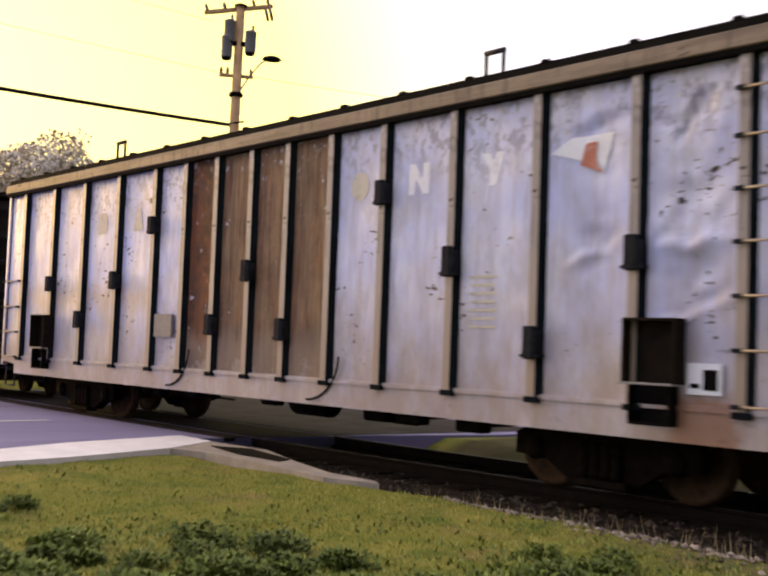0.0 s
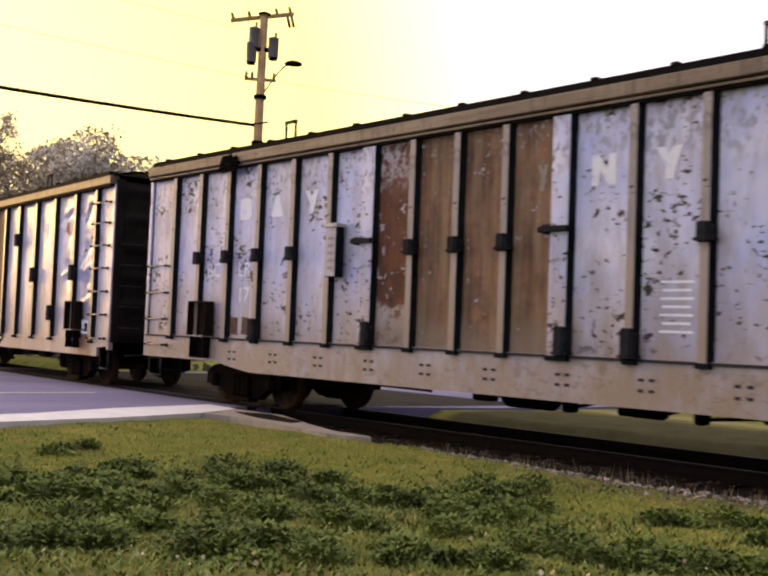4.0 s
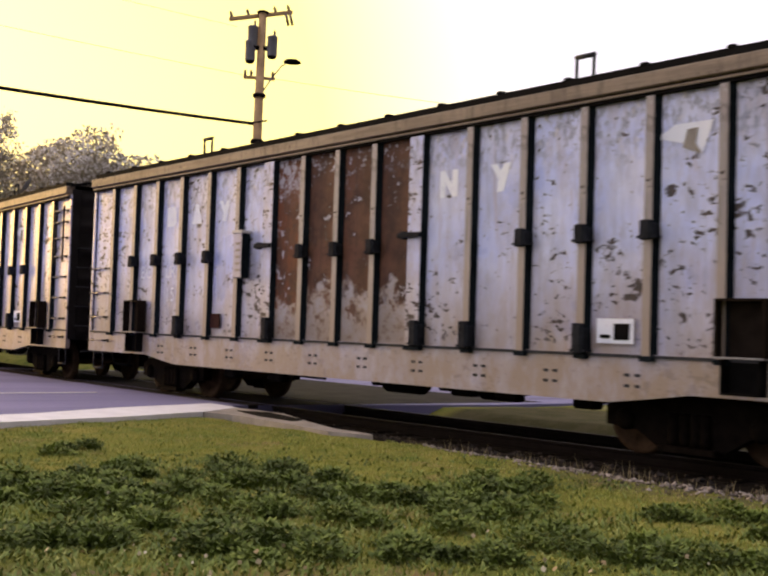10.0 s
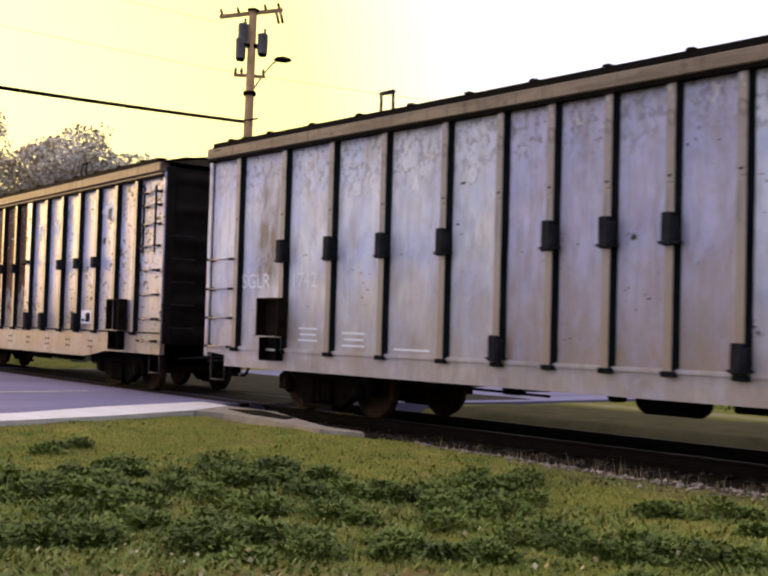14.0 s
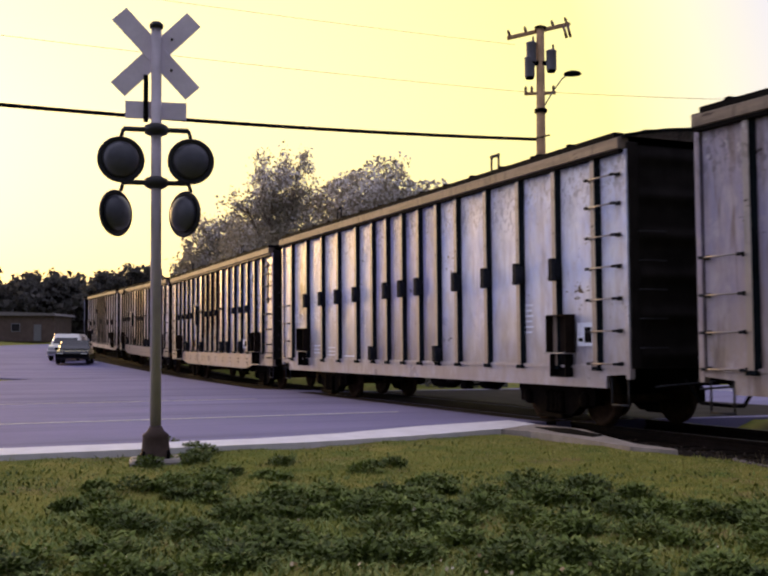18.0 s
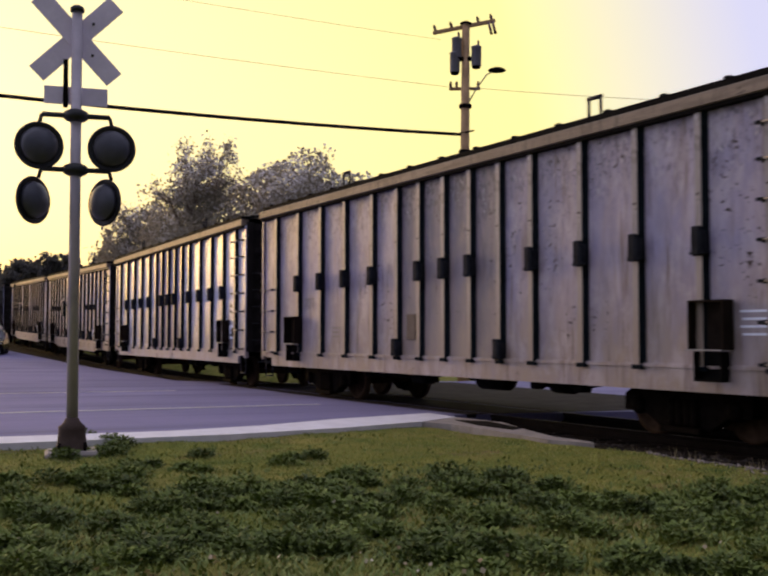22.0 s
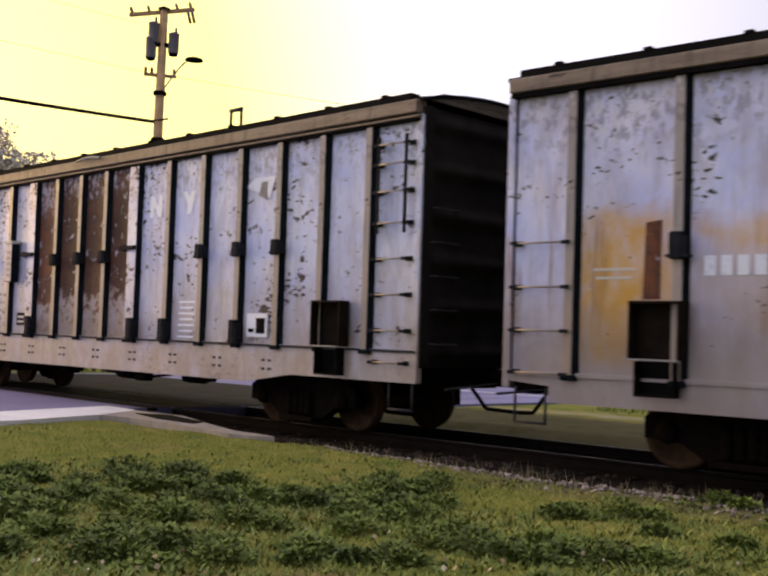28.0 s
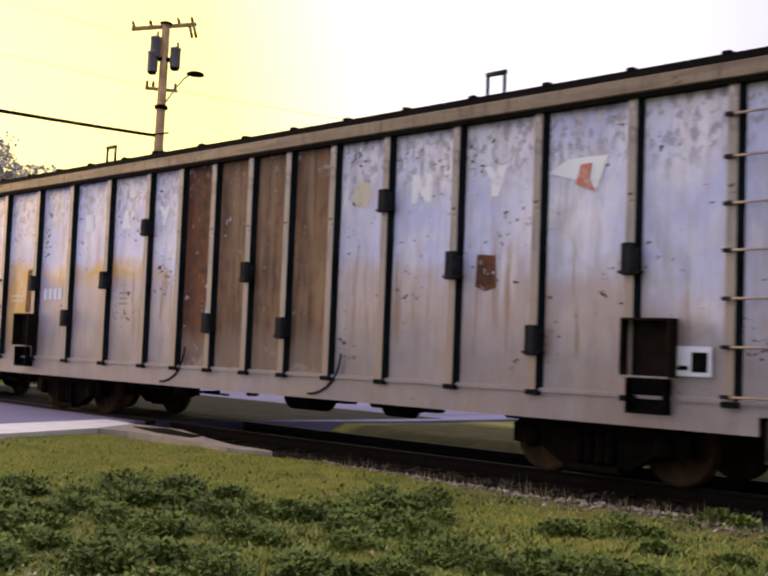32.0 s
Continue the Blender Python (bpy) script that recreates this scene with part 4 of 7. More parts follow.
def make_car(kind, label, paint, rust_mats, seed, amp=0.012, dents=(), brackets=(), door_handles=True, creases=(), longer=0.0):
    """One boxcar on its trucks; x along the train, near side towards -y, rail top at 0."""
    short = kind == "short"
    L, ribs, door = KINDS[kind]
    L += longer
    z0, z1 = (1.16, 4.10) if short else (0.98, 4.13)
    car = tagged(new("boxcar"), label, "freight car", "cars of the train")
    h = L / 2
    # core: floor, far wall, back of the near wall
    bm = B()
    box(bm, -h, h, -HALF_W + 0.12, HALF_W, 0.95, 4.2)
    part("body", bm, M_END, car, "car shell behind the outer skin")
    # near side skin, panel by panel
    cuts = (0.0,) + ribs + (L,)
    SKINS[car.name] = (cuts, z0 - 0.08, z1 - 0.02, seed, amp, dents, creases)
    for k, (a, b) in enumerate(zip(cuts, cuts[1:])):
        mid = (a + b) / 2
        rusty = rust_mats.get(k) if isinstance(rust_mats, dict) else None
        v, f = dented_panel(a + 0.004, b - 0.004, z0 - 0.08, z1 - 0.02, L, seed, amp, dents, creases)
        me = sheet_mesh("panel", v, f, rusty or paint, True)
        part("panel", me, None, car, ("rusted brown steel door skin" if "rust" in rusty.name else "grimy tan door skin") if rusty else "")
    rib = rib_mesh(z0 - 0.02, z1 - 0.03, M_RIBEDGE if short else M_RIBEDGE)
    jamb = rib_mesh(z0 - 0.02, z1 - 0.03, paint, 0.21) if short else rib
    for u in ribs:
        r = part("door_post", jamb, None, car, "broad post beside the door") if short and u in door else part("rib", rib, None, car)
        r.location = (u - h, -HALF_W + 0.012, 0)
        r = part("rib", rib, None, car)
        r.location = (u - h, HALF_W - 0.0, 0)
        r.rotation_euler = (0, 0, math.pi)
    for u, z, hh in brackets:
        bm = B()
        box(bm, u - h - 0.07, u - h + 0.07, -HALF_W - 0.16, -HALF_W - 0.085, z, z + hh, 0.015)
        box(bm, u - h + 0.03, u - h + 0.10, -HALF_W - 0.145, -HALF_W - 0.02, z + hh * 0.15, z + hh * 0.85, 0.012)
        box(bm, u - h - 0.11, u - h + 0.13, -HALF_W - 0.14, -HALF_W - 0.02, z + 0.02, z + 0.05)
        part("bracket", bm, M_LATCH, car)
    # side sill
    if short:
        prof = [(-h, 0.76), (-h + 2.35, 0.76), (-h + 2.9, 0.68), (-h + 3.4, 0.62), (h - 3.4, 0.62), (h - 2.9, 0.68), (h - 2.35, 0.76), (h, 0.76), (h, 1.17), (-h, 1.17)]
    else:
        prof = [(-h + 0.55, 0.66), (h - 0.55, 0.66), (h - 0.55, 0.84), (h, 0.88), (h, 1.0), (-h, 1.0), (-h, 0.88), (-h + 0.55, 0.84)]
    for s in (-1, 1):
        part("side_sill", prism(B(), prof, s * (HALF_W + 0.005) - 0.03, s * (HALF_W + 0.005) + 0.03), paint, car)
    part("sill_strip", box(B(), -h, h, -HALF_W - 0.055, -HALF_W - 0.03, z0 - 0.03, z0 + 0.005), M_RUNG if short else paint, car)
    if short:
        plate = mesh_of("rivet_plate", box(B(), -0.035, 0.035, -HALF_W - 0.042, -HALF_W - 0.034, 0.0, 0.035), M_RUNG)
        for u in np.arange(2.9, L - 2.6, 1.16):
            for du in (-0.07, 0.07):
                for dz in (0.80, 0.92):
                    part("rivet_plate", plate, None, car).location = (u + du - h, 0, dz)
    # top chord and roof
    zt = z1
    for s in (-1, 1):
        part("top_chord", box(B(), -h, h, s * (HALF_W + 0.05) - 0.1, s * (HALF_W + 0.05) + 0.1, zt, zt + 0.165, 0.012), M_CHORD, car)
        if short:
            part("drip_strip", box(B(), -h, h, s * (HALF_W + 0.08) - 0.03, s * (HALF_W + 0.08) + 0.03, zt - 0.05, zt - 0.022), M_CHORD, car)
    # added black strip in place of the chord's shadow line
    part("eave_shade", box(B(), -h + 0.02, h - 0.02, -HALF_W - (0.09 if short else 0.13), -HALF_W - 0.02, zt - (0.09 if short else 0.05), zt - (0.052 if short else 0.002)), M_DARK, car, "black strip that paints the shade under the top chord")
    zr = zt + 0.195
    rise = 0.2
    bm = B()
    rows = []
    for i in range(9):
        y = -1.58 + 3.16 * i / 8
        z = zr + rise * (1 - (y / 1.58) ** 2)
        rows.append([bm.verts.new((x, y, z)) for x in (-h - 0.06, h + 0.06)] + [bm.verts.new((x, y, z - 0.05)) for x in (h + 0.06, -h - 0.06)])
    for p, q in zip(rows, rows[1:]):
        for k in range(4):
            bm.faces.new((p[k], p[(k + 1) % 4], q[(k + 1) % 4], q[k]))
    bm.faces.new(rows[0])
    bm.faces.new(rows[-1])
    bmesh.ops.recalc_face_normals(bm, faces=bm.faces)
    part("roof", bm, M_ROOF, car, "dark weathered steel roof")
    part("roof_fascia", prism(B(), [(-1.56, zr - 0.02), (1.56, zr - 0.02), (1.2, zr + 0.10), (0, zr + rise), (-1.2, zr + 0.10)], -h - 0.05, -h - 0.012), M_END, car).rotation_euler = (0, 0, math.pi / 2)
    part("roof_fascia", prism(B(), [(-1.56, zr - 0.02), (1.56, zr - 0.02), (1.2, zr + 0.10), (0, zr + rise), (-1.2, zr + 0.10)], h + 0.012, h + 0.05), M_CHORD, car).rotation_euler = (0, 0, -math.pi / 2)
    bm = B()
    rr = []
    for i in range(7):
        y = -1.5 + 3.0 * i / 6
        rr.append((y, zr + rise * (1 - (y / 1.58) ** 2) - 0.01))
    for (ya, za), (yb, zb) in zip(rr, rr[1:]):
        v = [bm.verts.new(p) for p in ((-0.03, ya, za), (0.03, ya, za), (0.03, ya, za + 0.045), (-0.03, ya, za + 0.045), (-0.03, yb, zb), (0.03, yb, zb), (0.03, yb, zb + 0.045), (-0.03, yb, zb + 0.045))]
        for q in ((0, 1, 2, 3), (7, 6, 5, 4), (0, 4, 5, 1), (1, 5, 6, 2), (2, 6, 7, 3), (3, 7, 4, 0)):
            bm.faces.new([v[i] for i in q])
    seam = mesh_of("roof_seam", bm, M_ROOF)
    for u in np.arange(0.6, L, 1.07):
        o = part("roof_seam", seam, None, car)
        o.location = (u - h, 0, 0)
    part("roof_rail", box(B(), -h + 0.12, h - 0.12, -1.62, -1.44, zr - 0.03, zr + 0.065, 0.01), M_ROOF, car)
    cleat = mesh_of("roof_cleat", box(B(), -0.05, 0.05, -1.63, -1.45, zr + 0.05, zr + 0.095, 0.01), M_ROOF)
    for u in np.arange(0.62, L - 0.3, 1.07):
        part("roof_cleat", cleat, None, car).location = (u - h, 0, 0)
    for u in (4.22 if short else 4.3, L - 3.85):
        bm = B()
        tube(bm, (u - h - 0.125, -1.48, zr + 0.1), (u - h - 0.125, -1.48, zr + 0.36), 0.022, n=6)
        tube(bm, (u - h + 0.125, -1.48, zr + 0.1), (u - h + 0.125, -1.48, zr + 0.36), 0.022, n=6)
        tube(bm, (u - h - 0.145, -1.48, zr + 0.35), (u - h + 0.145, -1.48, zr + 0.35), 0.03, n=6)
        part("roof_hoop", bm, M_RUNG, car, "square steel hoop on the roof edge")
    # ends
    for s in (-1, 1):
        corrugated_end(car, L, s, 0.95, zt + 0.1)
        part("end_flange", box(B(), s * h - 0.07, s * h + 0.03, -HALF_W - 0.04, -HALF_W + 0.06, 0.8 if not short else 0.76, zt, 0.01), paint, car)
        bm = B()
        tube(bm, (s * h, 0, 0.82), (s * (h + 0.55), 0, 0.82), 0.11, n=10)
        box(bm, min(s * (h + 0.45), s * (h + 0.76)), max(s * (h + 0.45), s * (h + 0.76)), -0.15, 0.15, 0.66, 0.98, 0.03)
        part("coupler", bm, M_TRUCK, car, "rusty knuckle coupler")
        bm = B()
        for a, b in (((h, 0.55, 0.8), (h + 0.3, 0.5, 0.45)), ((h + 0.3, 0.5, 0.45), (h + 0.72, 0.3, 0.42))):
            tube(bm, (s * a[0], -a[1], a[2]), (s * b[0], -b[1], b[2]), 0.025, n=6)
        part("air_hose", bm, M_DARK, car)
        stirrup(car, L, 0.28 if s < 0 else L - 0.28)
    # ladders and boxes
    top = 2.45
    ladder(car, L, 0.08, 0.80, (0.98, 1.45, 1.93, 2.42), M_RIBEDGE)
    if short:
        for u in (L - 0.66, L - 0.18):
            part("ladder_stile", box(B(), u - h - 0.018, u - h + 0.018, -HALF_W - 0.125, -HALF_W - 0.095, 2.62, 3.86), M_LATCH, car)
        ladder(car, L, L - 0.72, L - 0.12, (1.0, 1.4, 1.85, 2.3, 2.75, 3.15, 3.5, 3.75), M_RIBEDGE)
    else:
        ladder(car, L, L - 0.88, L - 0.16, (1.02, 1.5, 1.97, 2.44, 2.9, 3.36, 3.78), M_RIBEDGE)
    for u in {"short": (2.0, 14.72), "long": (1.86, 14.82), "even": (1.92, 14.22)}[kind]:
        step_box(car, L, u, M_DARK)
    if short:
        gauge_box(car, L, 5.62)
    # underframe
    part("center_sill", box(B(), -h + 0.1, h - 0.1, -0.2, 0.2, 0.68, 0.95), M_DARK, car)
    for u in (4.2, 5.6, 7.4, 8.9, 10.6, 12.0):
        part("crossbearer", box(B(), u - h - 0.06, u - h + 0.06, -1.42, 1.42, 0.74, 0.95), M_DARK, car)
    bm = B()
    lathe(bm, [(0.0, -0.45), (0.14, -0.43), (0.19, -0.36), (0.19, 0.36), (0.14, 0.43), (0.0, 0.45)], (0.6, -0.75, 0.62), "x", 14)
    part("air_reservoir", bm, M_DARK, car)
    part("brake_cylinder", lathe(B(), [(0.0, -0.25), (0.16, -0.25), (0.16, 0.2), (0.1, 0.25), (0.03, 0.5)], (3.1 - 0.8, -0.6, 0.60), "x", 12), M_DARK, car)
    bm = B()
    tube(bm, (-h + 3.2, -0.8, 0.68), (h - 3.2, -0.7, 0.66), 0.02, n=6)
    tube(bm, (-h + 4.2, -1.05, 0.60), (-1.0, -1.0, 0.56), 0.018, n=6)
    part("brake_rod", bm, M_DARK, car)
    if kind == "long":        # air lines that loop down beside the door
        for u in (door[0] + 0.1, door[1] + 0.1):
            bm = B()
            pts = [(u - h + 0.16 - 0.62 * (1 - math.cos(k * 0.196)), -HALF_W - 0.05, 1.28 - 0.56 * math.sin(k * 0.196)) for k in range(9)]
            for a, b in zip(pts, pts[1:]):
                tube(bm, a, b, 0.014, n=6)
            part("air_line", bm, M_LATCH, car, "thin curved air line by the door")
    rg = random.Random(int(seed * 10))
    for u in (4.6, 5.3, 6.3, 8.0, 9.6, 10.3, 11.3, 12.3):
        u, y, z = u + rg.uniform(-0.2, 0.2), rg.uniform(-1.25, -0.5), rg.uniform(0.44, 0.58)
        w = rg.uniform(0.06, 0.24)
        bm = box(B(), u - h - w, u - h + w, y - 0.1, y + 0.1, z, z + 0.17, 0.03)
        box(bm, u - h - 0.02, u - h + 0.02, y - 0.02, y + 0.02, z + 0.1, 0.8)
        tube(bm, (u - h, y, z + 0.06), (u - h + rg.uniform(0.5, 1.1), y + 0.1, z + rg.uniform(0.1, 0.24)), 0.022, n=6)
        part("brake_gear", bm, M_DARK, car)
    for u in (2.6, L - 2.6):
        make_truck(car, u, L)
    # lock bars and handles on the door
    if door_handles:
        for u in (door[0] + 0.0, door[1] - 0.0):
            bm = B()
            box(bm, u - h - 0.36, u - h + 0.08, -HALF_W - 0.155, -HALF_W - 0.10, 2.62, 2.69, 0.008)
            box(bm, u - h - 0.30, u - h - 0.22, -HALF_W - 0.15, -HALF_W - 0.02, 2.60, 2.71, 0.008)
            part("door_bar", bm, M_LATCH, car, "dark door locking bar")
    return car, L


# ---- liveries ----
def yellow_band(n, col, sh):
    """Old yellow paint showing through below mid height, richest by the end, and brown smears under it."""
    w = n.noise(1.4, 5, 0.6, (1, 1, 1.4), sh)
    patch = n.ramp(n.noise(2.2, 5, 0.65, (1.3, 1, 0.7), sh), 0.34, 0.6, (0.45, 0.45, 0.45), (1, 1, 1))
    rich = n.math("MULTIPLY", n.band(2, 1.0, 2.85, 0.3, w, 0.7), n.band(0, -7.5, -6.1, 0.12, w, 0.4))
    head = n.math("MULTIPLY", n.band(2, 2.15, 2.78, 0.3, w, 0.7), n.band(0, -6.4, -2.0, 0.6, w, 2.0))
    rosy = n.math("MULTIPLY", n.band(2, 1.3, 2.5, 0.4, w, 0.9), n.band(0, -6.4, 7.0, 0.6, w, 2.0))
    col = n.mix(n.math("MULTIPLY", rosy, 0.6), col, (0.40, 0.29, 0.22))
    col = n.mix(n.math("MULTIPLY", n.math("MAXIMUM", rich, n.math("MULTIPLY", head, 0.95)), patch), col, (0.58, 0.31, 0.02))
    run = n.math("MULTIPLY", n.ramp(n.noise(2.0, 5, 0.6, (3.2, 1, 0.25), sh), 0.55, 0.66), n.band(2, 1.2, 2.7, 0.3, w, 0.6))
    col = n.mix(n.math("MULTIPLY", run, 0.7), col, (0.27, 0.145, 0.055))
    low = n.math("SUBTRACT", 1.0, n.band(2, 1.35, 20, 0.5, w, 1.0))
    return n.mix(n.math("MULTIPLY", low, 0.6), col, (0.22, 0.165, 0.13))


def dull_mottle(n, col, sh):
    """Chalky pale clouds and brown runs on the dull car."""
    pale = n.ramp(n.noise(1.7, 6, 0.68, (1.4, 1, 0.8), (sh[0] + 8, sh[1], sh[2] + 3), 0.5), 0.47, 0.66)
    col = n.mix(n.math("MULTIPLY", pale, 0.65), col, (0.50, 0.44, 0.49))
    run = n.ramp(n.noise(2.4, 5, 0.62, (2.8, 1, 0.3), (sh[0] + 2, sh[1], sh[2]), 0.4), 0.54, 0.68)
    return n.mix(n.math("MULTIPLY", run, 0.75), col, (0.13, 0.085, 0.065))


def box_streak(n, col, sh):
    """A brown smear above the step box at one end."""
    w = n.noise(2.6, 5, 0.65, (1.6, 1, 0.6), sh)
    m = n.math("MULTIPLY", n.band(0, -6.62, -5.86, 0.22, w, 0.5), n.band(2, 1.75, 3.95, 0.5, w, 0.8))
    return n.mix(n.math("MULTIPLY", m, n.ramp(w, 0.36, 0.6)), col, (0.17, 0.13, 0.11))


def end_rust(n, col, sh):
    """Orange rust at the foot of one end, and a tan shadow of old paint below mid height."""
    w = n.noise(2.2, 5, 0.65, (1.4, 1, 0.8), sh)
    m = n.math("MULTIPLY", n.band(0, 6.6, 7.5, 0.2, w, 0.5), n.math("SUBTRACT", 1.0, n.band(2, 1.02, 20, 0.15, w, 0.5)))
    col = n.mix(n.math("MULTIPLY", m, 0.85), col, (0.25, 0.115, 0.055))
    old = n.math("MULTIPLY", n.band(2, 1.7, 2.45, 0.35, w, 0.9), n.band(0, -8.0, -2.0, 0.8, w, 2.0))
    return n.mix(n.math("MULTIPLY", old, 0.55), col, (0.40, 0.29, 0.20))


P_A = paint_material("lilac_grey_paint_with_scrapes", (0.66, 0.67, 1.0), 0.30, 1.0, 0.32, 0.35, end_rust)
P_B = paint_material("pale_grey_paint_with_tan_grime", (0.60, 0.61, 0.86), 0.55, 2.0, 0.32, 0.5)
P_C = paint_material("blue_grey_paint_chipped", (0.58, 0.61, 0.86), 0.60, 3.0, 0.28, 0.62, coat=0.5)
P_D = paint_material("clean_lilac_paint", (0.72, 0.73, 1.0), 0.15, 4.0, 0.28, 0.3, box_streak)
P_E = paint_material("dull_mauve_grey_paint", (0.27, 0.235, 0.35), 0.25, 5.0, 0.45, 0.45, dull_mottle)
P_F = paint_material("pale_blue_paint_heavily_chipped", (0.68, 0.70, 1.0), 0.56, 6.0, 0.34, 0.4)
P_G = paint_material("lilac_paint_over_yellow", (0.67, 0.67, 1.0), 0.28, 7.0, 0.32, 0.2, yellow_band)
P_DDOOR = paint_material("tan_grimed_door_paint", (0.50, 0.48, 0.70), 0.2, 4.6, 0.24, 0.75)
P_EDOOR = paint_material("brown_grimed_door_paint", (0.17, 0.14, 0.17), 0.25, 5.6, 0.5, 0.9)
R_FLAKE = rust_material("flaking_red_rust", 4.4, keep=1.2, red=True, foot=1.55)
R_ORANGE = rust_material("streaked_orange_rust", 8.4, keep=0.6, red=True, foot=1.0)
R_A, R_B, R_C, R_F, R_G = (rust_material("rusted_door_skin", s, keep=k, lift={1.0: 1.6, 2.0: 2.0, 7.0: 1.9}.get(s, 1.0), foot=0.95 if s in (1.0, 2.0, 7.0) else 1.85) for s, k in ((1.0, 0.2), (2.0, 0.4), (3.0, 0.45), (6.0, 1.1), (7.0, 0.2)))
M_FLAKE = worn_mark("yellowed_white_marking", (0.60, 0.56, 0.48), (0.38, 0.34, 0.36))

BR_LONG = tuple((u - 0.15, z, k) for u, z, k in ((2.20, 2.20, 0.28), (3.40, 1.55, 0.3), (4.62, 2.20, 0.3), (5.80, 3.05, 0.28), (7.55, 1.50, 0.3), (8.42, 2.25, 0.3), (9.25, 1.45, 0.3), (11.15, 3.10, 0.3), (12.31, 2.22, 0.34), (13.51, 1.35, 0.34), (14.71, 2.22, 0.34)))
BR_EVEN = tuple((u, 2.32, 0.36) for u in (2.09, 3.24, 4.38, 5.56, 7.32, 8.14, 8.95, 10.62, 11.77, 12.90, 14.02)) + ((6.52, 0.98, 0.32), (9.78, 0.98, 0.32))
BR_SHORT = tuple((u, 2.42, 0.22) for u in (1.78, 2.66, 3.55, 4.48, 7.20, 8.05, 8.90, 11.72, 12.64, 13.54)) + tuple((u, 1.15, 0.35) for u in (3.55, 6.36, 9.86, 10.80, 12.64))


def brand_marks(car, L, us, z, h=0.36, w=0.34, mat=None, shapes=("tab", "wedge", "funnel")):
    for u, sh in zip(us, shapes):
        glyph("painted_mark", car, L, u, z, w, h, M_FLAKE if sh == "oval" else mat or M_WHITE, sh)


END_MARKS = ("oval", "slab", "funnel")


def small_print(car, L, u, z, rows, w, mat=None, gap=0.09):
    for r in range(rows):
        glyph("fine_print", car, L, u, z - r * gap, w * (1 - 0.15 * (r % 2)), 0.03, mat or M_WHITE, "block")


def swoosh(car, L, u, z, s, mat):
    """A plain wing-shaped emblem."""
    e = painted("emblem", car, L, [(u + a * s, z + b * s) for a, b in ((-0.42, 0.1), (-0.05, 0), (0.22, -0.16), (0.14, 0.06), (0.36, 0.24), (-0.15, 0.24))], M_WHITE, lift=0.010, label="faded wing-shaped emblem")
    painted("emblem_tail", car, L, [(u + a * s, z + b * s) for a, b in ((0.02, 0.16), (0.16, 0.17), (0.13, -0.02), (0.22, -0.15), (-0.04, -0.05))], mat, e, 0.020)


def placard(car, L, u, z, w=0.5, h=0.28):
    x = u - L / 2
    p = part("placard", box(B(), x - w / 2, x + w / 2, -HALF_W - 0.044, -HALF_W - 0.018, z, z + h), M_WHITE, car, "pale stencil panel")
    part("dark_print", box(box(B(), x - w * 0.02, x + w * 0.40, -HALF_W - 0.049, -HALF_W - 0.045, z + h * 0.15, z + h * 0.8), x - w * 0.4, x - w * 0.12, -HALF_W - 0.049, -HALF_W - 0.045, z + h * 0.2, z + h * 0.35), M_DARK, p)


CARS = []          # (car, length, near-end place at the start of the line)


def add_car(u0, made):
    CARS.append((made[0], made[1], u0))
    return made


# the tall car that leads the visible stretch
car, L = add_car(-35.30, make_car("long", "tall lilac-grey boxcar with a rusted brown door and dented end panel", P_A, {6: R_ORANGE, 7: R_A, 8: R_A, 9: R_A}, 1.0, 0.016,
    ((15.15, 2.9, 0.4, 0.05), (14.9, 2.6, 0.22, -0.05), (15.2, 2.1, 0.3, 0.05), (14.1, 3.3, 0.3, 0.04), (14.2, 2.5, 0.35, 0.04), (15.4, 3.4, 0.3, -0.05), (15.25, 2.45, 0.12, -0.05)), BR_LONG, False,
    ((14.96, 3.52, 15.22, 3.8, 0.08, 0.035), (14.65, 3.65, 14.96, 3.66, 0.05, 0.02), (14.82, 2.49, 15.48, 2.53, 0.07, -0.035), (14.93, 1.78, 15.48, 1.98, 0.06, -0.03), (15.36, 2.74, 15.53, 2.92, 0.09, 0.03),
     (13.84, 3.70, 14.42, 3.79, 0.08, 0.03), (13.8, 2.36, 14.23, 2.49, 0.06, -0.025), (14.75, 2.55, 15.0, 2.8, 0.1, 0.03))))
brand_marks(car, L, (3.85, 5.05), 3.15, mat=M_FLAKE)
brand_marks(car, L, (10.50, 11.55, 12.70), 3.2, shapes=END_MARKS)
swoosh(car, L, 13.90, 3.35, 1.0, M_REDMARK)
small_print(car, L, 12.60, 2.2, 7, 0.4, M_FLAKE)
placard(car, L, 15.30, 1.1, 0.34, 0.28)
part("tack_board", box(B(), 6.05 - L / 2 - 0.25, 6.05 - L / 2 + 0.25, -HALF_W - 0.07, -HALF_W - 0.03, 1.45, 1.8), M_HAZARD, car)

# first low car
car, L = add_car(-17.30, make_car("short", "grey boxcar with a rusted plug door and drop side sill", P_B, {7: R_FLAKE, 8: R_B, 9: R_B, 10: R_B}, 2.0, 0.013, (), BR_SHORT, longer=0.08))
brand_marks(car, L, (3.1, 3.98, 4.87), 3.14)
brand_marks(car, L, (10.35, 11.22), 3.14, shapes=END_MARKS[1:])
glyph("painted_mark", car, L, 9.45, 3.14, 0.16, 0.32, M_HAZARD, "funnel")
lettering("BC", 0.34, M_WHITE, car, (2.2 - L / 2, -HALF_W - 0.030, 2.2))
lettering("LR", 0.34, M_WHITE, car, (3.12 - L / 2, -HALF_W - 0.030, 2.2))
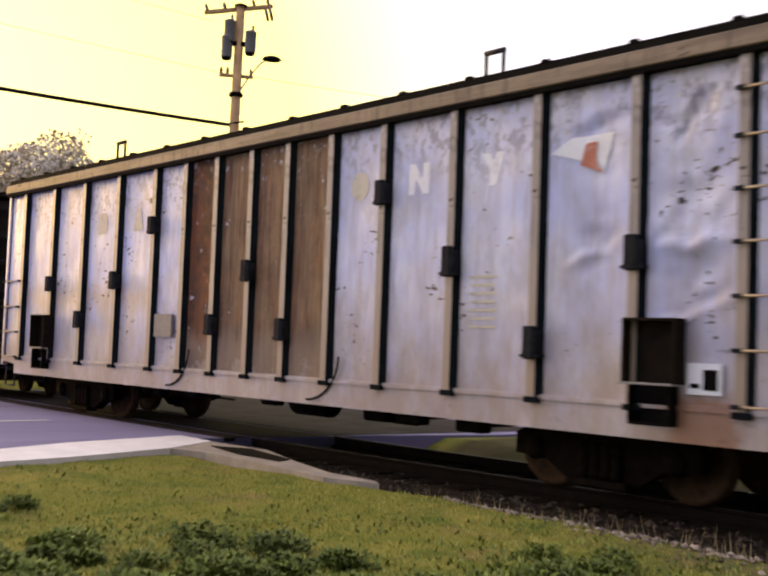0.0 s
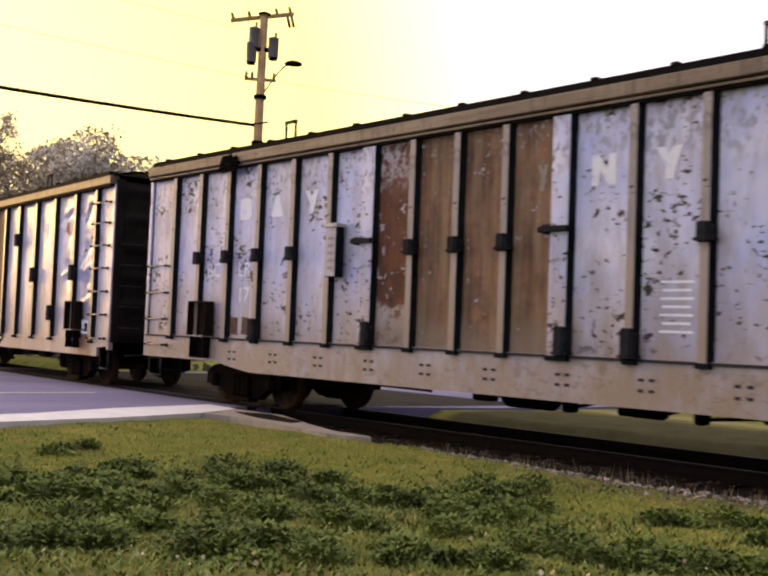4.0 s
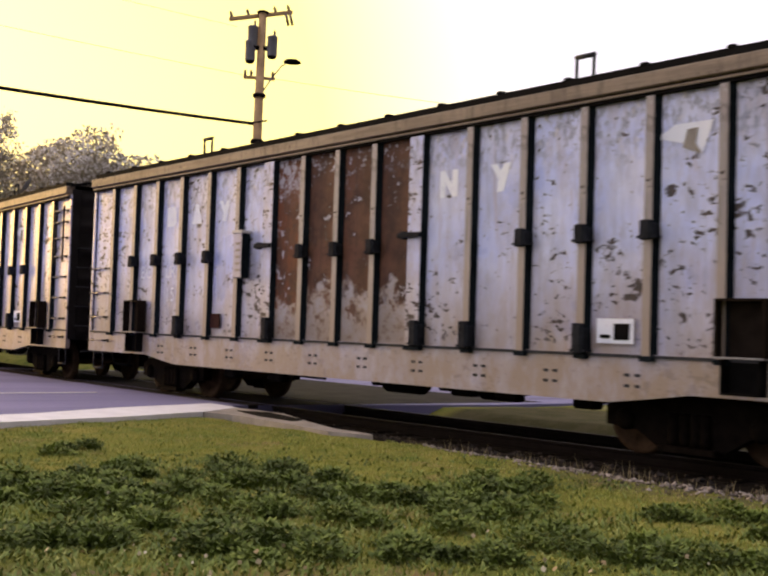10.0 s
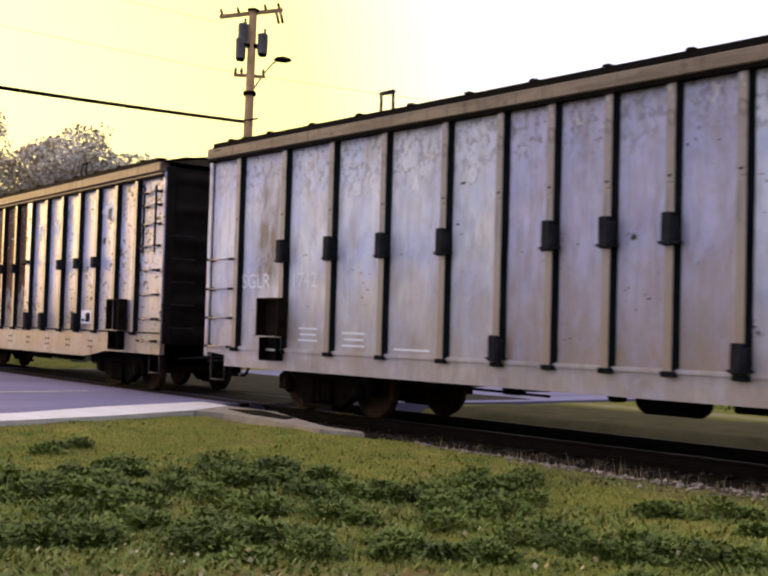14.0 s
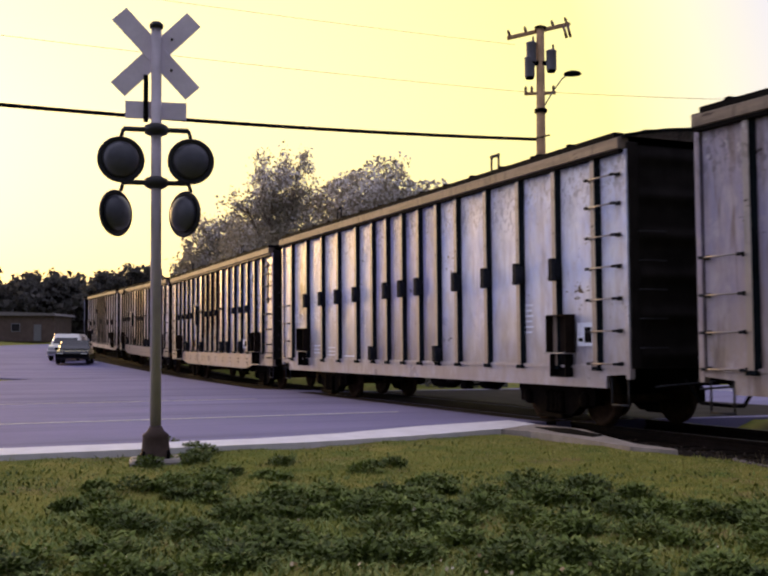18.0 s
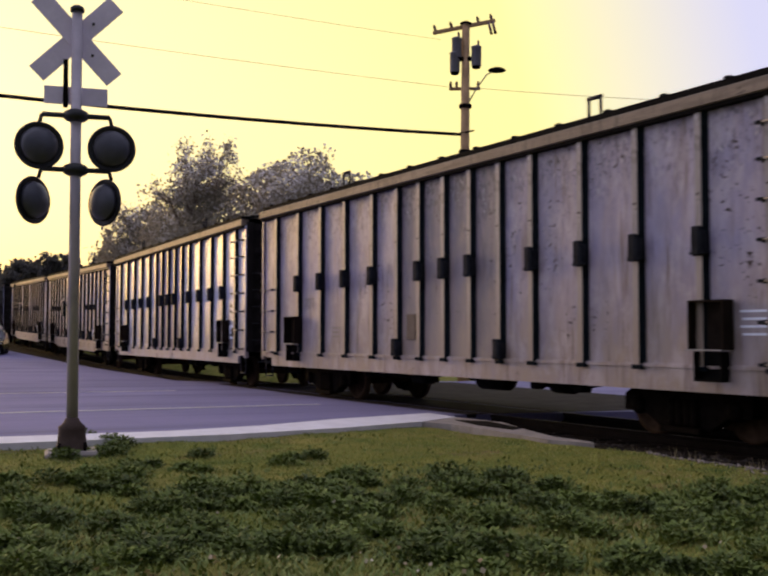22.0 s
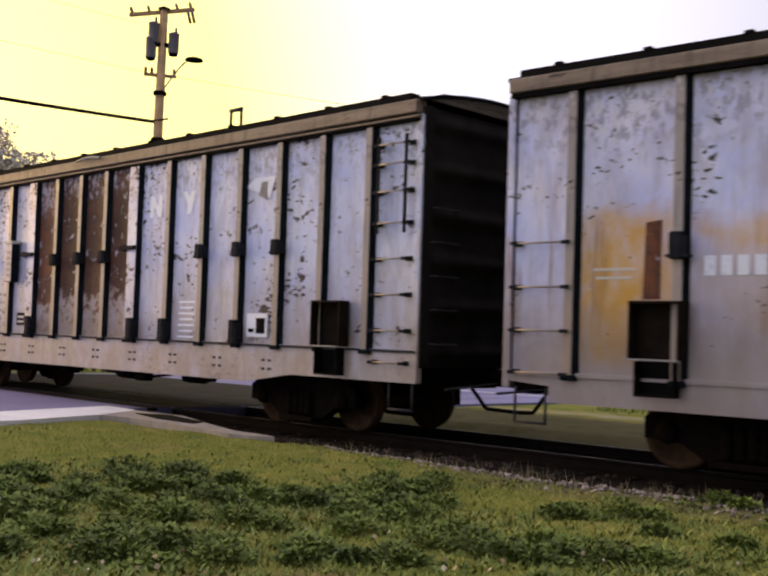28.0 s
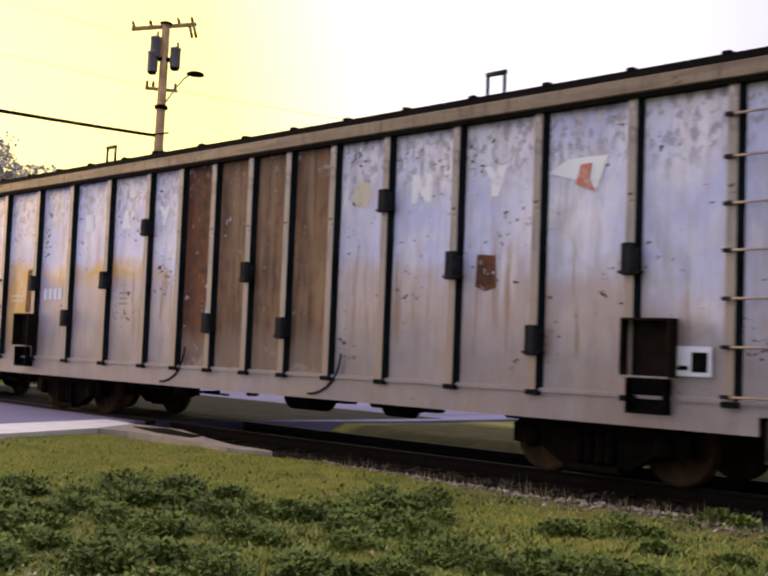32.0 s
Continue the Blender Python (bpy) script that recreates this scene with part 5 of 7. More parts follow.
lettering("17", 0.36, M_WHITE, car, (3.12 - L / 2, -HALF_W - 0.030, 1.77))
swoosh(car, L, 13.0, 3.35, 0.9, M_HAZARD)
placard(car, L, 13.1, 1.28)
small_print(car, L, 11.35, 2.0, 7, 0.42)

bm = B()
grid = []
for j in range(7):
    for i in range(11):
        u, z = 2.45 + 0.06 * i, 3.93 + 0.05 * j
        f = 1 - ((i - 5) / 6.5) ** 2
        grid.append(bm.verts.new((u - L / 2 + 0.05 * noise.noise((i * 0.9, j, 3)), -HALF_W - 0.10 - 0.12 * f + 0.07 * noise.noise((i * 0.7, j * 0.8, 9)), 4.08 + (z - 4.08) * (0.35 + 0.65 * f) + 0.05 * noise.noise((i, j * 1.1, 5)))))
for j in range(6):
    for i in range(10):
        k = j * 11 + i
        bm.faces.new((grid[k], grid[k + 1], grid[k + 12], grid[k + 11]))
part("torn_sheet", bm, M_DARK, car, "dark torn scrap hanging under the eave")
bm = B()
rows = []
for i in range(9):
    a = i / 8
    rows.append([bm.verts.new((12.75 - L / 2 + 0.75 * a, -1.62 + 0.16 * b, 4.33 + 0.10 * b + 0.34 * a * a + 0.03 * math.sin(5 * a + b))) for b in (0.0, 0.5, 1.0)])
for p, q in zip(rows, rows[1:]):
    for k in range(2):
        bm.faces.new((p[k], p[k + 1], q[k + 1], q[k]))
part("loose_roof_sheet", bm, M_FLAKY, car, "pale roof sheet peeled up from the edge")

for u in (2.86, 3.22):
    painted("rust_patch", car, L, [(u - 0.13, 1.24), (u + 0.12, 1.22), (u + 0.13, 1.5), (u - 0.11, 1.53)], M_RUSTY)

# second low car
car, L = add_car(0.18, make_car("short", "blue-grey boxcar with chipped paint and rusted plug door", P_C, {7: R_FLAKE, 8: R_C, 9: R_C, 10: R_C}, 3.0, 0.012, (), BR_SHORT, longer=0.2))
brand_marks(car, L, (3.1, 3.98, 4.87), 3.14, mat=M_BRIGHT)
brand_marks(car, L, (10.35, 11.27), 3.14, mat=M_BRIGHT, shapes=END_MARKS[1:])
lettering("BC", 0.34, M_WHITE, car, (2.2 - L / 2, -HALF_W - 0.030, 2.2))
lettering("LR", 0.34, M_WHITE, car, (3.12 - L / 2, -HALF_W - 0.030, 2.2))
lettering("15", 0.36, M_WHITE, car, (3.12 - L / 2, -HALF_W - 0.030, 1.77))
swoosh(car, L, 13.95, 3.45, 0.9, M_HAZARD)
placard(car, L, 13.1, 1.28)

part("tack_board", box(B(), 4.75 - L / 2 - 0.14, 4.75 - L / 2 + 0.14, -HALF_W - 0.05, -HALF_W - 0.02, 1.30, 1.55, 0.006), plain("dark_red_board", (0.045, 0.018, 0.017), 0.7), car, "small dark red tack board")

# tall lilac car
car, L = add_car(18.08, make_car("even", "clean lilac boxcar with regular side posts", P_D, {6: P_DDOOR, 7: P_DDOOR, 8: P_DDOOR, 9: P_DDOOR}, 4.0, 0.014, (), BR_EVEN, False))
lettering("1742", 0.33, M_BRIGHT, car, (2.56 - L / 2, -HALF_W - 0.030, 1.94))
lettering("SGLR", 0.33, M_BRIGHT, car, (1.32 - L / 2, -HALF_W - 0.030, 1.94))
for u, s in ((3.75, "tab"), (4.95, "wedge"), (6.0, "oval"), (10.6, "slab")):
    glyph("painted_mark", car, L, u, 3.25, 0.16, 0.2, M_WHITE, s)
small_print(car, L, 3.75, 1.25, 3, 0.5)
small_print(car, L, 2.7, 1.3, 3, 0.45)
small_print(car, L, 4.95, 1.05, 2, 0.7)
small_print(car, L, 13.0, 1.95, 6, 0.5)
placard(car, L, 14.79, 1.28, 0.42, 0.36)

# tall dull car
car, L = add_car(35.33, make_car("even", "dull mauve-grey boxcar with regular side posts", P_E, {6: P_EDOOR, 7: P_EDOOR, 8: P_EDOOR, 9: P_EDOOR}, 5.0, 0.012, (), BR_EVEN, False))
small_print(car, L, 3.9, 1.5, 3, 0.4, M_HAZARD)
small_print(car, L, 14.79, 1.62, 4, 0.42, M_WHITE)
lettering("1707", 0.33, M_HAZARD, car, (2.47 - L / 2, -HALF_W - 0.030, 1.94))

part("tack_board", box(B(), 7.02 - L / 2 - 0.15, 7.02 - L / 2 + 0.15, -HALF_W - 0.06, -HALF_W - 0.02, 1.28, 1.74, 0.006), plain("grimy_tan_board", (0.15, 0.115, 0.085), 0.8), car, "grimy tan tack board")

# third low car, heavily chipped
car, L = add_car(52.52, make_car("short", "pale blue boxcar with heavily flaking paint and rusted plug door", P_F, {7: R_FLAKE, 8: R_F, 9: R_F, 10: R_F}, 6.0, 0.012, (), BR_SHORT))
brand_marks(car, L, (10.35, 11.27), 3.14, mat=M_BRIGHT, shapes=END_MARKS[1:])
lettering("BC", 0.34, M_WHITE, car, (2.2 - L / 2, -HALF_W - 0.030, 2.2))
lettering("LR", 0.34, M_WHITE, car, (3.12 - L / 2, -HALF_W - 0.030, 2.2))
lettering("18", 0.36, M_WHITE, car, (3.12 - L / 2, -HALF_W - 0.030, 1.77))
swoosh(car, L, 13.05, 3.35, 0.9, M_HAZARD)
placard(car, L, 13.1, 1.26, 0.46, 0.34)
small_print(car, L, 11.3, 1.75, 7, 0.42)

board = part("tack_board", box(B(), 5.92 - L / 2 - 0.17, 5.92 - L / 2 + 0.17, -HALF_W - 0.045, -HALF_W - 0.02, 1.32, 1.56, 0.006), M_LATCH, car, "small dark tack board with pale print")
for k in range(2):
    part("fine_print", box(B(), 5.92 - L / 2 - 0.12, 5.92 - L / 2 + 0.12, -HALF_W - 0.049, -HALF_W - 0.0455, 1.37 + 0.09 * k, 1.41 + 0.09 * k), M_FLAKY, board)
bm = B()
rings = [[bm.verts.new((8.05 + 0.095 * k - L / 2, -HALF_W - 0.19 + 0.02 * math.cos(j * math.pi / 4), 4.24 + 0.035 * math.sin(k * 0.4) + 0.02 * math.sin(j * math.pi / 4))) for j in range(8)] for k in range(9)]
for p, q in zip(rings, rings[1:]):
    for j in range(8):
        bm.faces.new((p[j], p[(j + 1) % 8], q[(j + 1) % 8], q[j]))
bm.faces.new(rings[0])
bm.faces.new(rings[-1])
bmesh.ops.recalc_face_normals(bm, faces=bm.faces)
part("loose_pipe", bm, M_GALV, car, "grey pipe caught on the top chord")

# last tall car
car, L = add_car(70.0, make_car("long", "tall lilac boxcar with yellow-brown stains and rusted door", P_G, {6: R_ORANGE, 7: R_G, 8: R_G, 9: R_G}, 7.0, 0.015, (), BR_LONG, False))
brand_marks(car, L, (3.76, 4.92, 6.02), 3.22, 0.31, 0.28, M_BRIGHT)
brand_marks(car, L, (10.50, 11.55, 12.70), 3.2, shapes=END_MARKS)
swoosh(car, L, 13.87, 3.3, 1.0, M_REDMARK)
placard(car, L, 15.27, 1.2, 0.4, 0.3)
for k in range(4):
    glyph("painted_mark", car, L, 2.36 + 0.17 * k, 2.04, 0.12, 0.2, M_WHITE, "block")
small_print(car, L, 1.3, 2.1, 2, 0.5, M_FLAKE, 0.09)
small_print(car, L, 4.95, 2.12, 3, 0.24, M_HAZARD)
painted("stain_patch", car, L, [(1.64, 1.80), (1.83, 1.80), (1.80, 2.3), (1.84, 2.62), (1.66, 2.60), (1.68, 2.2)], R_ORANGE, label="rust-brown stain above the step box")
painted("rust_patch", car, L, [(12.45, 2.14), (12.6, 2.08), (12.76, 2.12), (12.74, 2.5), (12.47, 2.52)], R_ORANGE)

# cars ahead and one behind: copies at other places in the train
BASE = list(CARS)
for which, u0 in ((2, -53.1), (4, 87.95)):
    c, ln, _ = BASE[which]
    CARS.append((copy_thing(c, Matrix.Identity(4)), ln, u0))

# ---- how far the train has rolled, in metres along the line ----
ROLL = ((0, 13.55), (1, 9.99), (2, 6.65), (4, 0.0), (5.5, -5.03), (7, -10.04), (8.5, -14.98), (10, -19.96), (11.5, -24.80), (13, -29.72), (14.5, -34.56), (16.5, -40.86), (18, -45.52), (19, -48.55), (20.5, -53.32), (22, -58.05), (23.5, -62.66), (25, -67.37), (26.5, -72.10), (28, -76.79), (29.5, -81.56), (32, -89.75))


def rolled(t):
    for (ta, sa_), (tb, sb) in zip(ROLL, ROLL[1:]):
        if t <= tb:
            return sa_ + (sb - sa_) * (t - ta) / (tb - ta)
    return ROLL[-1][1]


def car_pose(a):
    p = on_track(a)
    climb = math.degrees(math.atan2(grade(p.x - 6.0) - grade(p.x + 6.0), 12.0))
    return pose(p.x, p.y, p.z, 0.7, climb, math.degrees(heading(a)))


def motions():
    for c, ln, u0 in CARS:
        walk(c, [(k / 2, car_pose(u0 + ln / 2 + rolled(k / 2))) for k in range(65)])
    for ws, w in WHEELSETS:
        rows = []
        k = 0
        while k <= 32 * 6:
            t = k / 6
            rows.append((t, Matrix.Translation((w, 0, 0.42)) @ Matrix.Rotation((rolled(t) - ROLL[0][1]) / 0.42, 4, "Y")))
            k += 1
        walk(ws, rows)


# ---- crossing signal ----
def flasher(mast, x, z, yaw, name="flasher"):
    """One lamp head: round dark target with a rolled rim, housing, hood and bent arm."""
    bm = B()
    lathe(bm, [(0.0, 0.02), (0.10, 0.02), (0.235, 0.01), (0.255, 0.0), (0.262, -0.018), (0.25, -0.03), (0.24, -0.025), (0.0, -0.01)], axis="y", n=32)
    head = part(name, bm, M_SIGNAL, mast, "round dark signal target")
    head.matrix_basis = Matrix.Translation((x, 0, z)) @ Matrix.Rotation(radians(yaw), 4, "Z")
    part("housing", lathe(B(), [(0.0, -0.135), (0.07, -0.13), (0.14, -0.105), (0.19, -0.065), (0.205, -0.022)], axis="y", n=24), M_HOUSING, head, "domed slate-grey lamp housing, the lighter tone painting its highlight")
    part("lens", lathe(B(), [(0.11, 0.032), (0.08, 0.05), (0.0, 0.06)], axis="y", n=20), M_LENS, head, "unlit red lens")
    return head


M_SIGNAL = plain("sooty_signal_paint", (0.010, 0.010, 0.012), 0.45, 0, 0.3, 5)
# paler than the rim: the dome's highlight is put into this colour
M_HOUSING = plain("highlight_housing_paint", (0.060, 0.062, 0.085), 0.42, 0, 0.25, 5)
M_LENS = plain("dark_red_lens", (0.10, 0.012, 0.012), 0.15, 0, 0.1)
M_MAST = plain("weathered_aluminium_mast", (0.46, 0.42, 0.46), 0.45, 0.35, 0.15, 4)
M_SIGN = plain("back_of_aluminium_sign", (0.82, 0.76, 0.92), 0.5, 0.0, 0.12, 3)


def make_signal():
    """Flashing-light crossing mast, seen from behind: crossbuck, sign, two pairs of lamps, base."""
    g = tagged(new("crossing_signal"), "railway crossing signal mast with crossbuck and four unlit round lamps", "crossing signal")
    g.matrix_basis = pose(-11.55, 3.25, 0.0, 0, 0, 76) @ Matrix.Rotation(radians(-0.75), 4, "Y")
    part("mast", tube(B(), (0, 0, 0.15), (0, 0, 4.84), 0.062, 0.058, n=20), M_MAST, g, "tall round aluminium pole")
    part("cap", lathe(B(), [(0.075, 4.82), (0.08, 4.86), (0.05, 4.89), (0.0, 4.90)], n=16), M_SIGNAL, g)
    part("base", lathe(B(), [(0.17, -0.15), (0.17, 0.04), (0.155, 0.07), (0.14, 0.22), (0.145, 0.25), (0.09, 0.30), (0.066, 0.35)], n=16), plain("brown_cast_iron", (0.085, 0.062, 0.052), 0.6), g, "cast junction base")
    part("footing", box(B(), -0.28, 0.28, -0.28, 0.28, -0.3, 0.0, 0.03), M_HAZARD, g, "small grimy concrete footing")
    for k in range(4):
        a = math.pi / 4 + k * math.pi / 2
        part("anchor_bolt", tube(B(), (0.19 * math.cos(a), 0.19 * math.sin(a), 0), (0.19 * math.cos(a), 0.19 * math.sin(a), 0.09), 0.018, n=6), M_DARK, g)
    for k, tilt in enumerate((47, -45)):
        bl = part("crossbuck_blade", box(B(), -0.60, 0.60, -0.006, 0.006, -0.11, 0.11, 0.003), M_SIGN, g, "plain back of a crossbuck blade")
        bl.matrix_basis = Matrix.Translation((0.0, 0.085 + 0.014 * k, 4.55)) @ Matrix.Rotation(radians(tilt), 4, "Y")
        part("bolt", lathe(B(), [(0.0, -0.022), (0.016, -0.022), (0.016, -0.006)], (0.25, 0, 0), axis="y", n=6), M_DARK, bl)
    part("crossbuck_bracket", box(B(), -0.05, 0.05, 0.05, 0.075, 4.25, 4.78), M_SIGN, g)
    sg = part("tracks_sign", box(B(), -0.34, 0.34, 0.085, 0.097, 3.80, 4.00, 0.003), M_SIGN, g, "plain back of a small sign")
    part("sign_strap", box(B(), -0.14, -0.085, 0.06, 0.083, 3.76, 4.30), M_DARK, sg)
    for z, yaws in ((3.66, (8, -4)), (3.06, (48, -52))):
        arm = part("cross_arm", tube(B(), (-0.36, 0, z), (0.36, 0, z), 0.03, n=10), M_SIGNAL, g, "dark lamp cross arm")
        part("clamp", lathe(B(), [(0.07, z - 0.07), (0.13, z - 0.04), (0.13, z + 0.04), (0.07, z + 0.07)], n=14), M_SIGNAL, arm)
        for x, yaw in zip((-0.385, 0.385), yaws):
            part("drop_arm", tube(B(), (x * 0.93, 0, z), (x, 0, z - 0.1), 0.022, n=8), M_SIGNAL, arm)
            flasher(g, x - (0.06 if z < 3.3 else 0), z - 0.35, yaw)
    return g


# ---- utility pole with transformers, street lamp and lines ----
M_POLE = plain("weathered_pole_timber", (0.50, 0.32, 0.165), 0.85, 0, 0.3, 3)
M_CAN = plain("grey_transformer_paint", (0.22, 0.22, 0.25), 0.5, 0.2, 0.15)
M_INSUL = plain("brown_porcelain", (0.16, 0.09, 0.06), 0.3, 0, 0.2)
M_WIRE = plain("black_cable", (0.012, 0.012, 0.013), 0.6, 0, 0.2)
POLE = Vector((-28.3, 20.85, 0))


def insulator(parent, p, up=True):
    part("insulator", lathe(B(), [(0.02, 0.0), (0.06, 0.03), (0.03, 0.07), (0.07, 0.10), (0.03, 0.15), (0.05, 0.18), (0.0, 0.22)], p, n=10), M_INSUL, parent)


def make_utility_pole():
    g = tagged(new("utility_pole"), "brown timber utility pole with transformers, crossarms and a street lamp", "utility pole")
    g.matrix_basis = Matrix.Translation(POLE) @ Matrix.Rotation(radians(53), 4, "Z")
    top = 12.0
    part("pole", tube(B(), (0, 0, -0.5), (0, 0, top), 0.20, 0.13, n=14), M_POLE, g, "tapered weathered timber pole")
    part("pole_cap", lathe(B(), [(0.19, top - 0.03), (0.2, top + 0.02), (0.0, top + 0.1)], n=12), M_DARK, g)
    arm = part("crossarm", box(B(), -1.15, 1.15, 0.10, 0.22, -0.06, 0.06, 0.01), M_POLE, g, "timber crossarm")
    arm.matrix_basis = Matrix.Translation((0, 0, top - 0.05)) @ Matrix.Rotation(radians(-17), 4, "Y") @ Matrix.Rotation(radians(20), 4, "Z")
    for x in (-1.05, -0.45, 0.55, 1.05):
        insulator(arm, (x, 0.16, 0.06))
    for x in (0.85, 1.0):
        part("cutout", tube(B(), (x, 0.05, -0.05), (x - 0.05, -0.02, -0.5), 0.05, n=8), M_INSUL, arm, "hanging fuse cutout")
    arm = part("crossarm", box(B(), -0.55, 0.5, 0.08, 0.17, -0.05, 0.05, 0.01), M_POLE, g, "short timber crossarm")
    arm.matrix_basis = Matrix.Translation((0, 0, top - 2.2))
    for x in (-0.5, -0.3, 0.42):
        insulator(arm, (x, 0.12, 0.05))
    for x, z in ((-0.36, top - 1.35), (0.36, top - 1.15), (-0.30, top - 0.85)):
        can = part("transformer", lathe(B(), [(0.0, z - 0.35), (0.16, z - 0.35), (0.17, z - 0.32), (0.17, z + 0.27), (0.18, z + 0.28), (0.18, z + 0.31), (0.10, z + 0.35), (0.0, z + 0.37)], (x, -0.12, 0), n=18), M_CAN, g, "grey transformer can")
        part("bushing", lathe(B(), [(0.03, z + 0.3), (0.05, z + 0.38), (0.03, z + 0.42), (0.05, z + 0.48), (0.0, z + 0.55)], (x + 0.06, -0.12, 0), n=8), M_INSUL, can)
        part("foot_ring", lathe(B(), [(0.13, z - 0.42), (0.15, z - 0.35)], (x, -0.12, 0), n=12), M_DARK, can)
    part("transformer_bracket", box(B(), -0.4, 0.4, -0.12, 0.0, top - 1.30, top - 1.16, 0.01), M_DARK, g)
    bm = B()
    pts = [(0.1, 0, top - 2.7), (0.40, -0.05, top - 2.2), (0.7, -0.1, top - 1.8), (0.9, -0.12, top - 1.66)]
    for a, b in zip(pts, pts[1:]):
        tube(bm, a, b, 0.025, n=8)
    lamp = part("lamp_arm", bm, M_GALV, g, "curved street lamp arm")
    lb = lathe(B(), [(0.0, -0.08), (0.12, -0.05), (0.16, 0.0), (0.12, 0.08), (0.05, 0.12), (0.0, 0.13)], (1.05, -0.13, top - 1.66), n=14, scale=(2.0, 1.1))
    part("lamp_head", lb, M_DARK, lamp, "unlit cobra street lamp head")
    for z in (7.0, 7.55, 9.1):
        part("pole_band", lathe(B(), [(0.19, z), (0.215, z + 0.02), (0.215, z + 0.12), (0.19, z + 0.14)], n=14), M_DARK, g)
    bm = tube(B(), (-0.35, 0.0, 8.22), (0.30, -0.25, 8.30), 0.03, n=8)
    part("cable_bracket", bm, M_DARK, g)
    return g


def cable(name, a, b, sag, r, label, mat=None):
    bm = B()
    a, b = Vector(a), Vector(b)
    n = 24
    pts = [a.lerp(b, k / n) - Vector((0, 0, 4 * sag * (k / n) * (1 - k / n))) for k in range(n + 1)]
    d = (b - a).normalized()
    u = d.orthogonal().normalized()
    w = d.cross(u)
    rings = [[bm.verts.new(p + (u * math.cos(k * math.pi / 3) + w * math.sin(k * math.pi / 3)) * r) for k in range(6)] for p in pts]
    for p, q in zip(rings, rings[1:]):
        for k in range(6):
            bm.faces.new((p[k], p[(k + 1) % 6], q[(k + 1) % 6], q[k]))
    return tagged(new(name, mesh_of(name, bm, mat or M_WIRE)), label, "overhead line", "overhead lines")


def make_lines():
    c = cable("overhead_cable", (POLE.x - 0.2, POLE.y, 8.25), (-30.2, -26.0, 8.75), 0.85, 0.062, "thick black telephone cable hung from the utility pole")
    # lashing along the thick cable
    cable("overhead_wire", (POLE.x - 0.3, POLE.y, 9.85), (-31.0, -26.0, 10.6), 0.55, 0.008, "thin overhead wire from the utility pole", M_CAN)
    cable("overhead_wire", (POLE.x + 0.3, POLE.y, 9.75), (-4.0, 34.0, 6.6), 0.5, 0.008, "thin overhead wire from the utility pole", M_CAN)
    cable("overhead_wire", (POLE.x - 0.9, POLE.y - 0.4, 11.6), (-32.0, -26.0, 12.6), 0.55, 0.007, "thin overhead wire from the utility pole", M_CAN)
    # the next pole along the road, past the picture's edge, carries the other ends
    far = copy_thing(bpy.data.objects["utility_pole"], Matrix.Translation((-30.2, -26.0, 0.3)) @ Matrix.Rotation(radians(53), 4, "Z"))


# ---- trees ----
def leaf_material(name, a, b, c):
    n = Nodes(name, 0.8)
    k = n.island()
    col = n.mix(n.ramp(k, 0.0, 0.8), a, b)
    patch = n.math("ADD", n.noise(0.55, 4, 0.6), n.math("MULTIPLY", n.math("DIVIDE", n.math("SUBTRACT", n.axis(2), 6.0), 6.0, True), 0.14))      # thickest on the upper twigs
    col = n.mix(n.math("MULTIPLY", n.ramp(k, 0.35, 0.65), n.ramp(patch, 0.52, 0.64)), col, c)
    m = n.done(col)
    tr = n.t.nodes.new("ShaderNodeBsdfTranslucent")
    n.t.links.new(col, tr.inputs[0])
    mx = n.add("ShaderNodeMixShader", Fac=0.4)
    n.t.links.new(n.b.outputs[0], mx.inputs[1])
    n.t.links.new(tr.outputs[0], mx.inputs[2])
    n.t.links.new(mx.outputs[0], n.t.nodes["Material Output"].inputs[0])
    return m


M_BARK = plain("grey_brown_bark", (0.19, 0.145, 0.115), 0.9, 0, 0.4, 4)
M_BLOOM = leaf_material("grey_green_buds_and_pale_blossom", (0.25, 0.225, 0.17), (0.48, 0.43, 0.35), (0.92, 0.90, 0.95))
# greyed and lightened so the colour holds the far wood's haze
M_PINE = leaf_material("haze_grey_pine_foliage", (0.075, 0.075, 0.072), (0.125, 0.12, 0.11), (0.16, 0.15, 0.135))


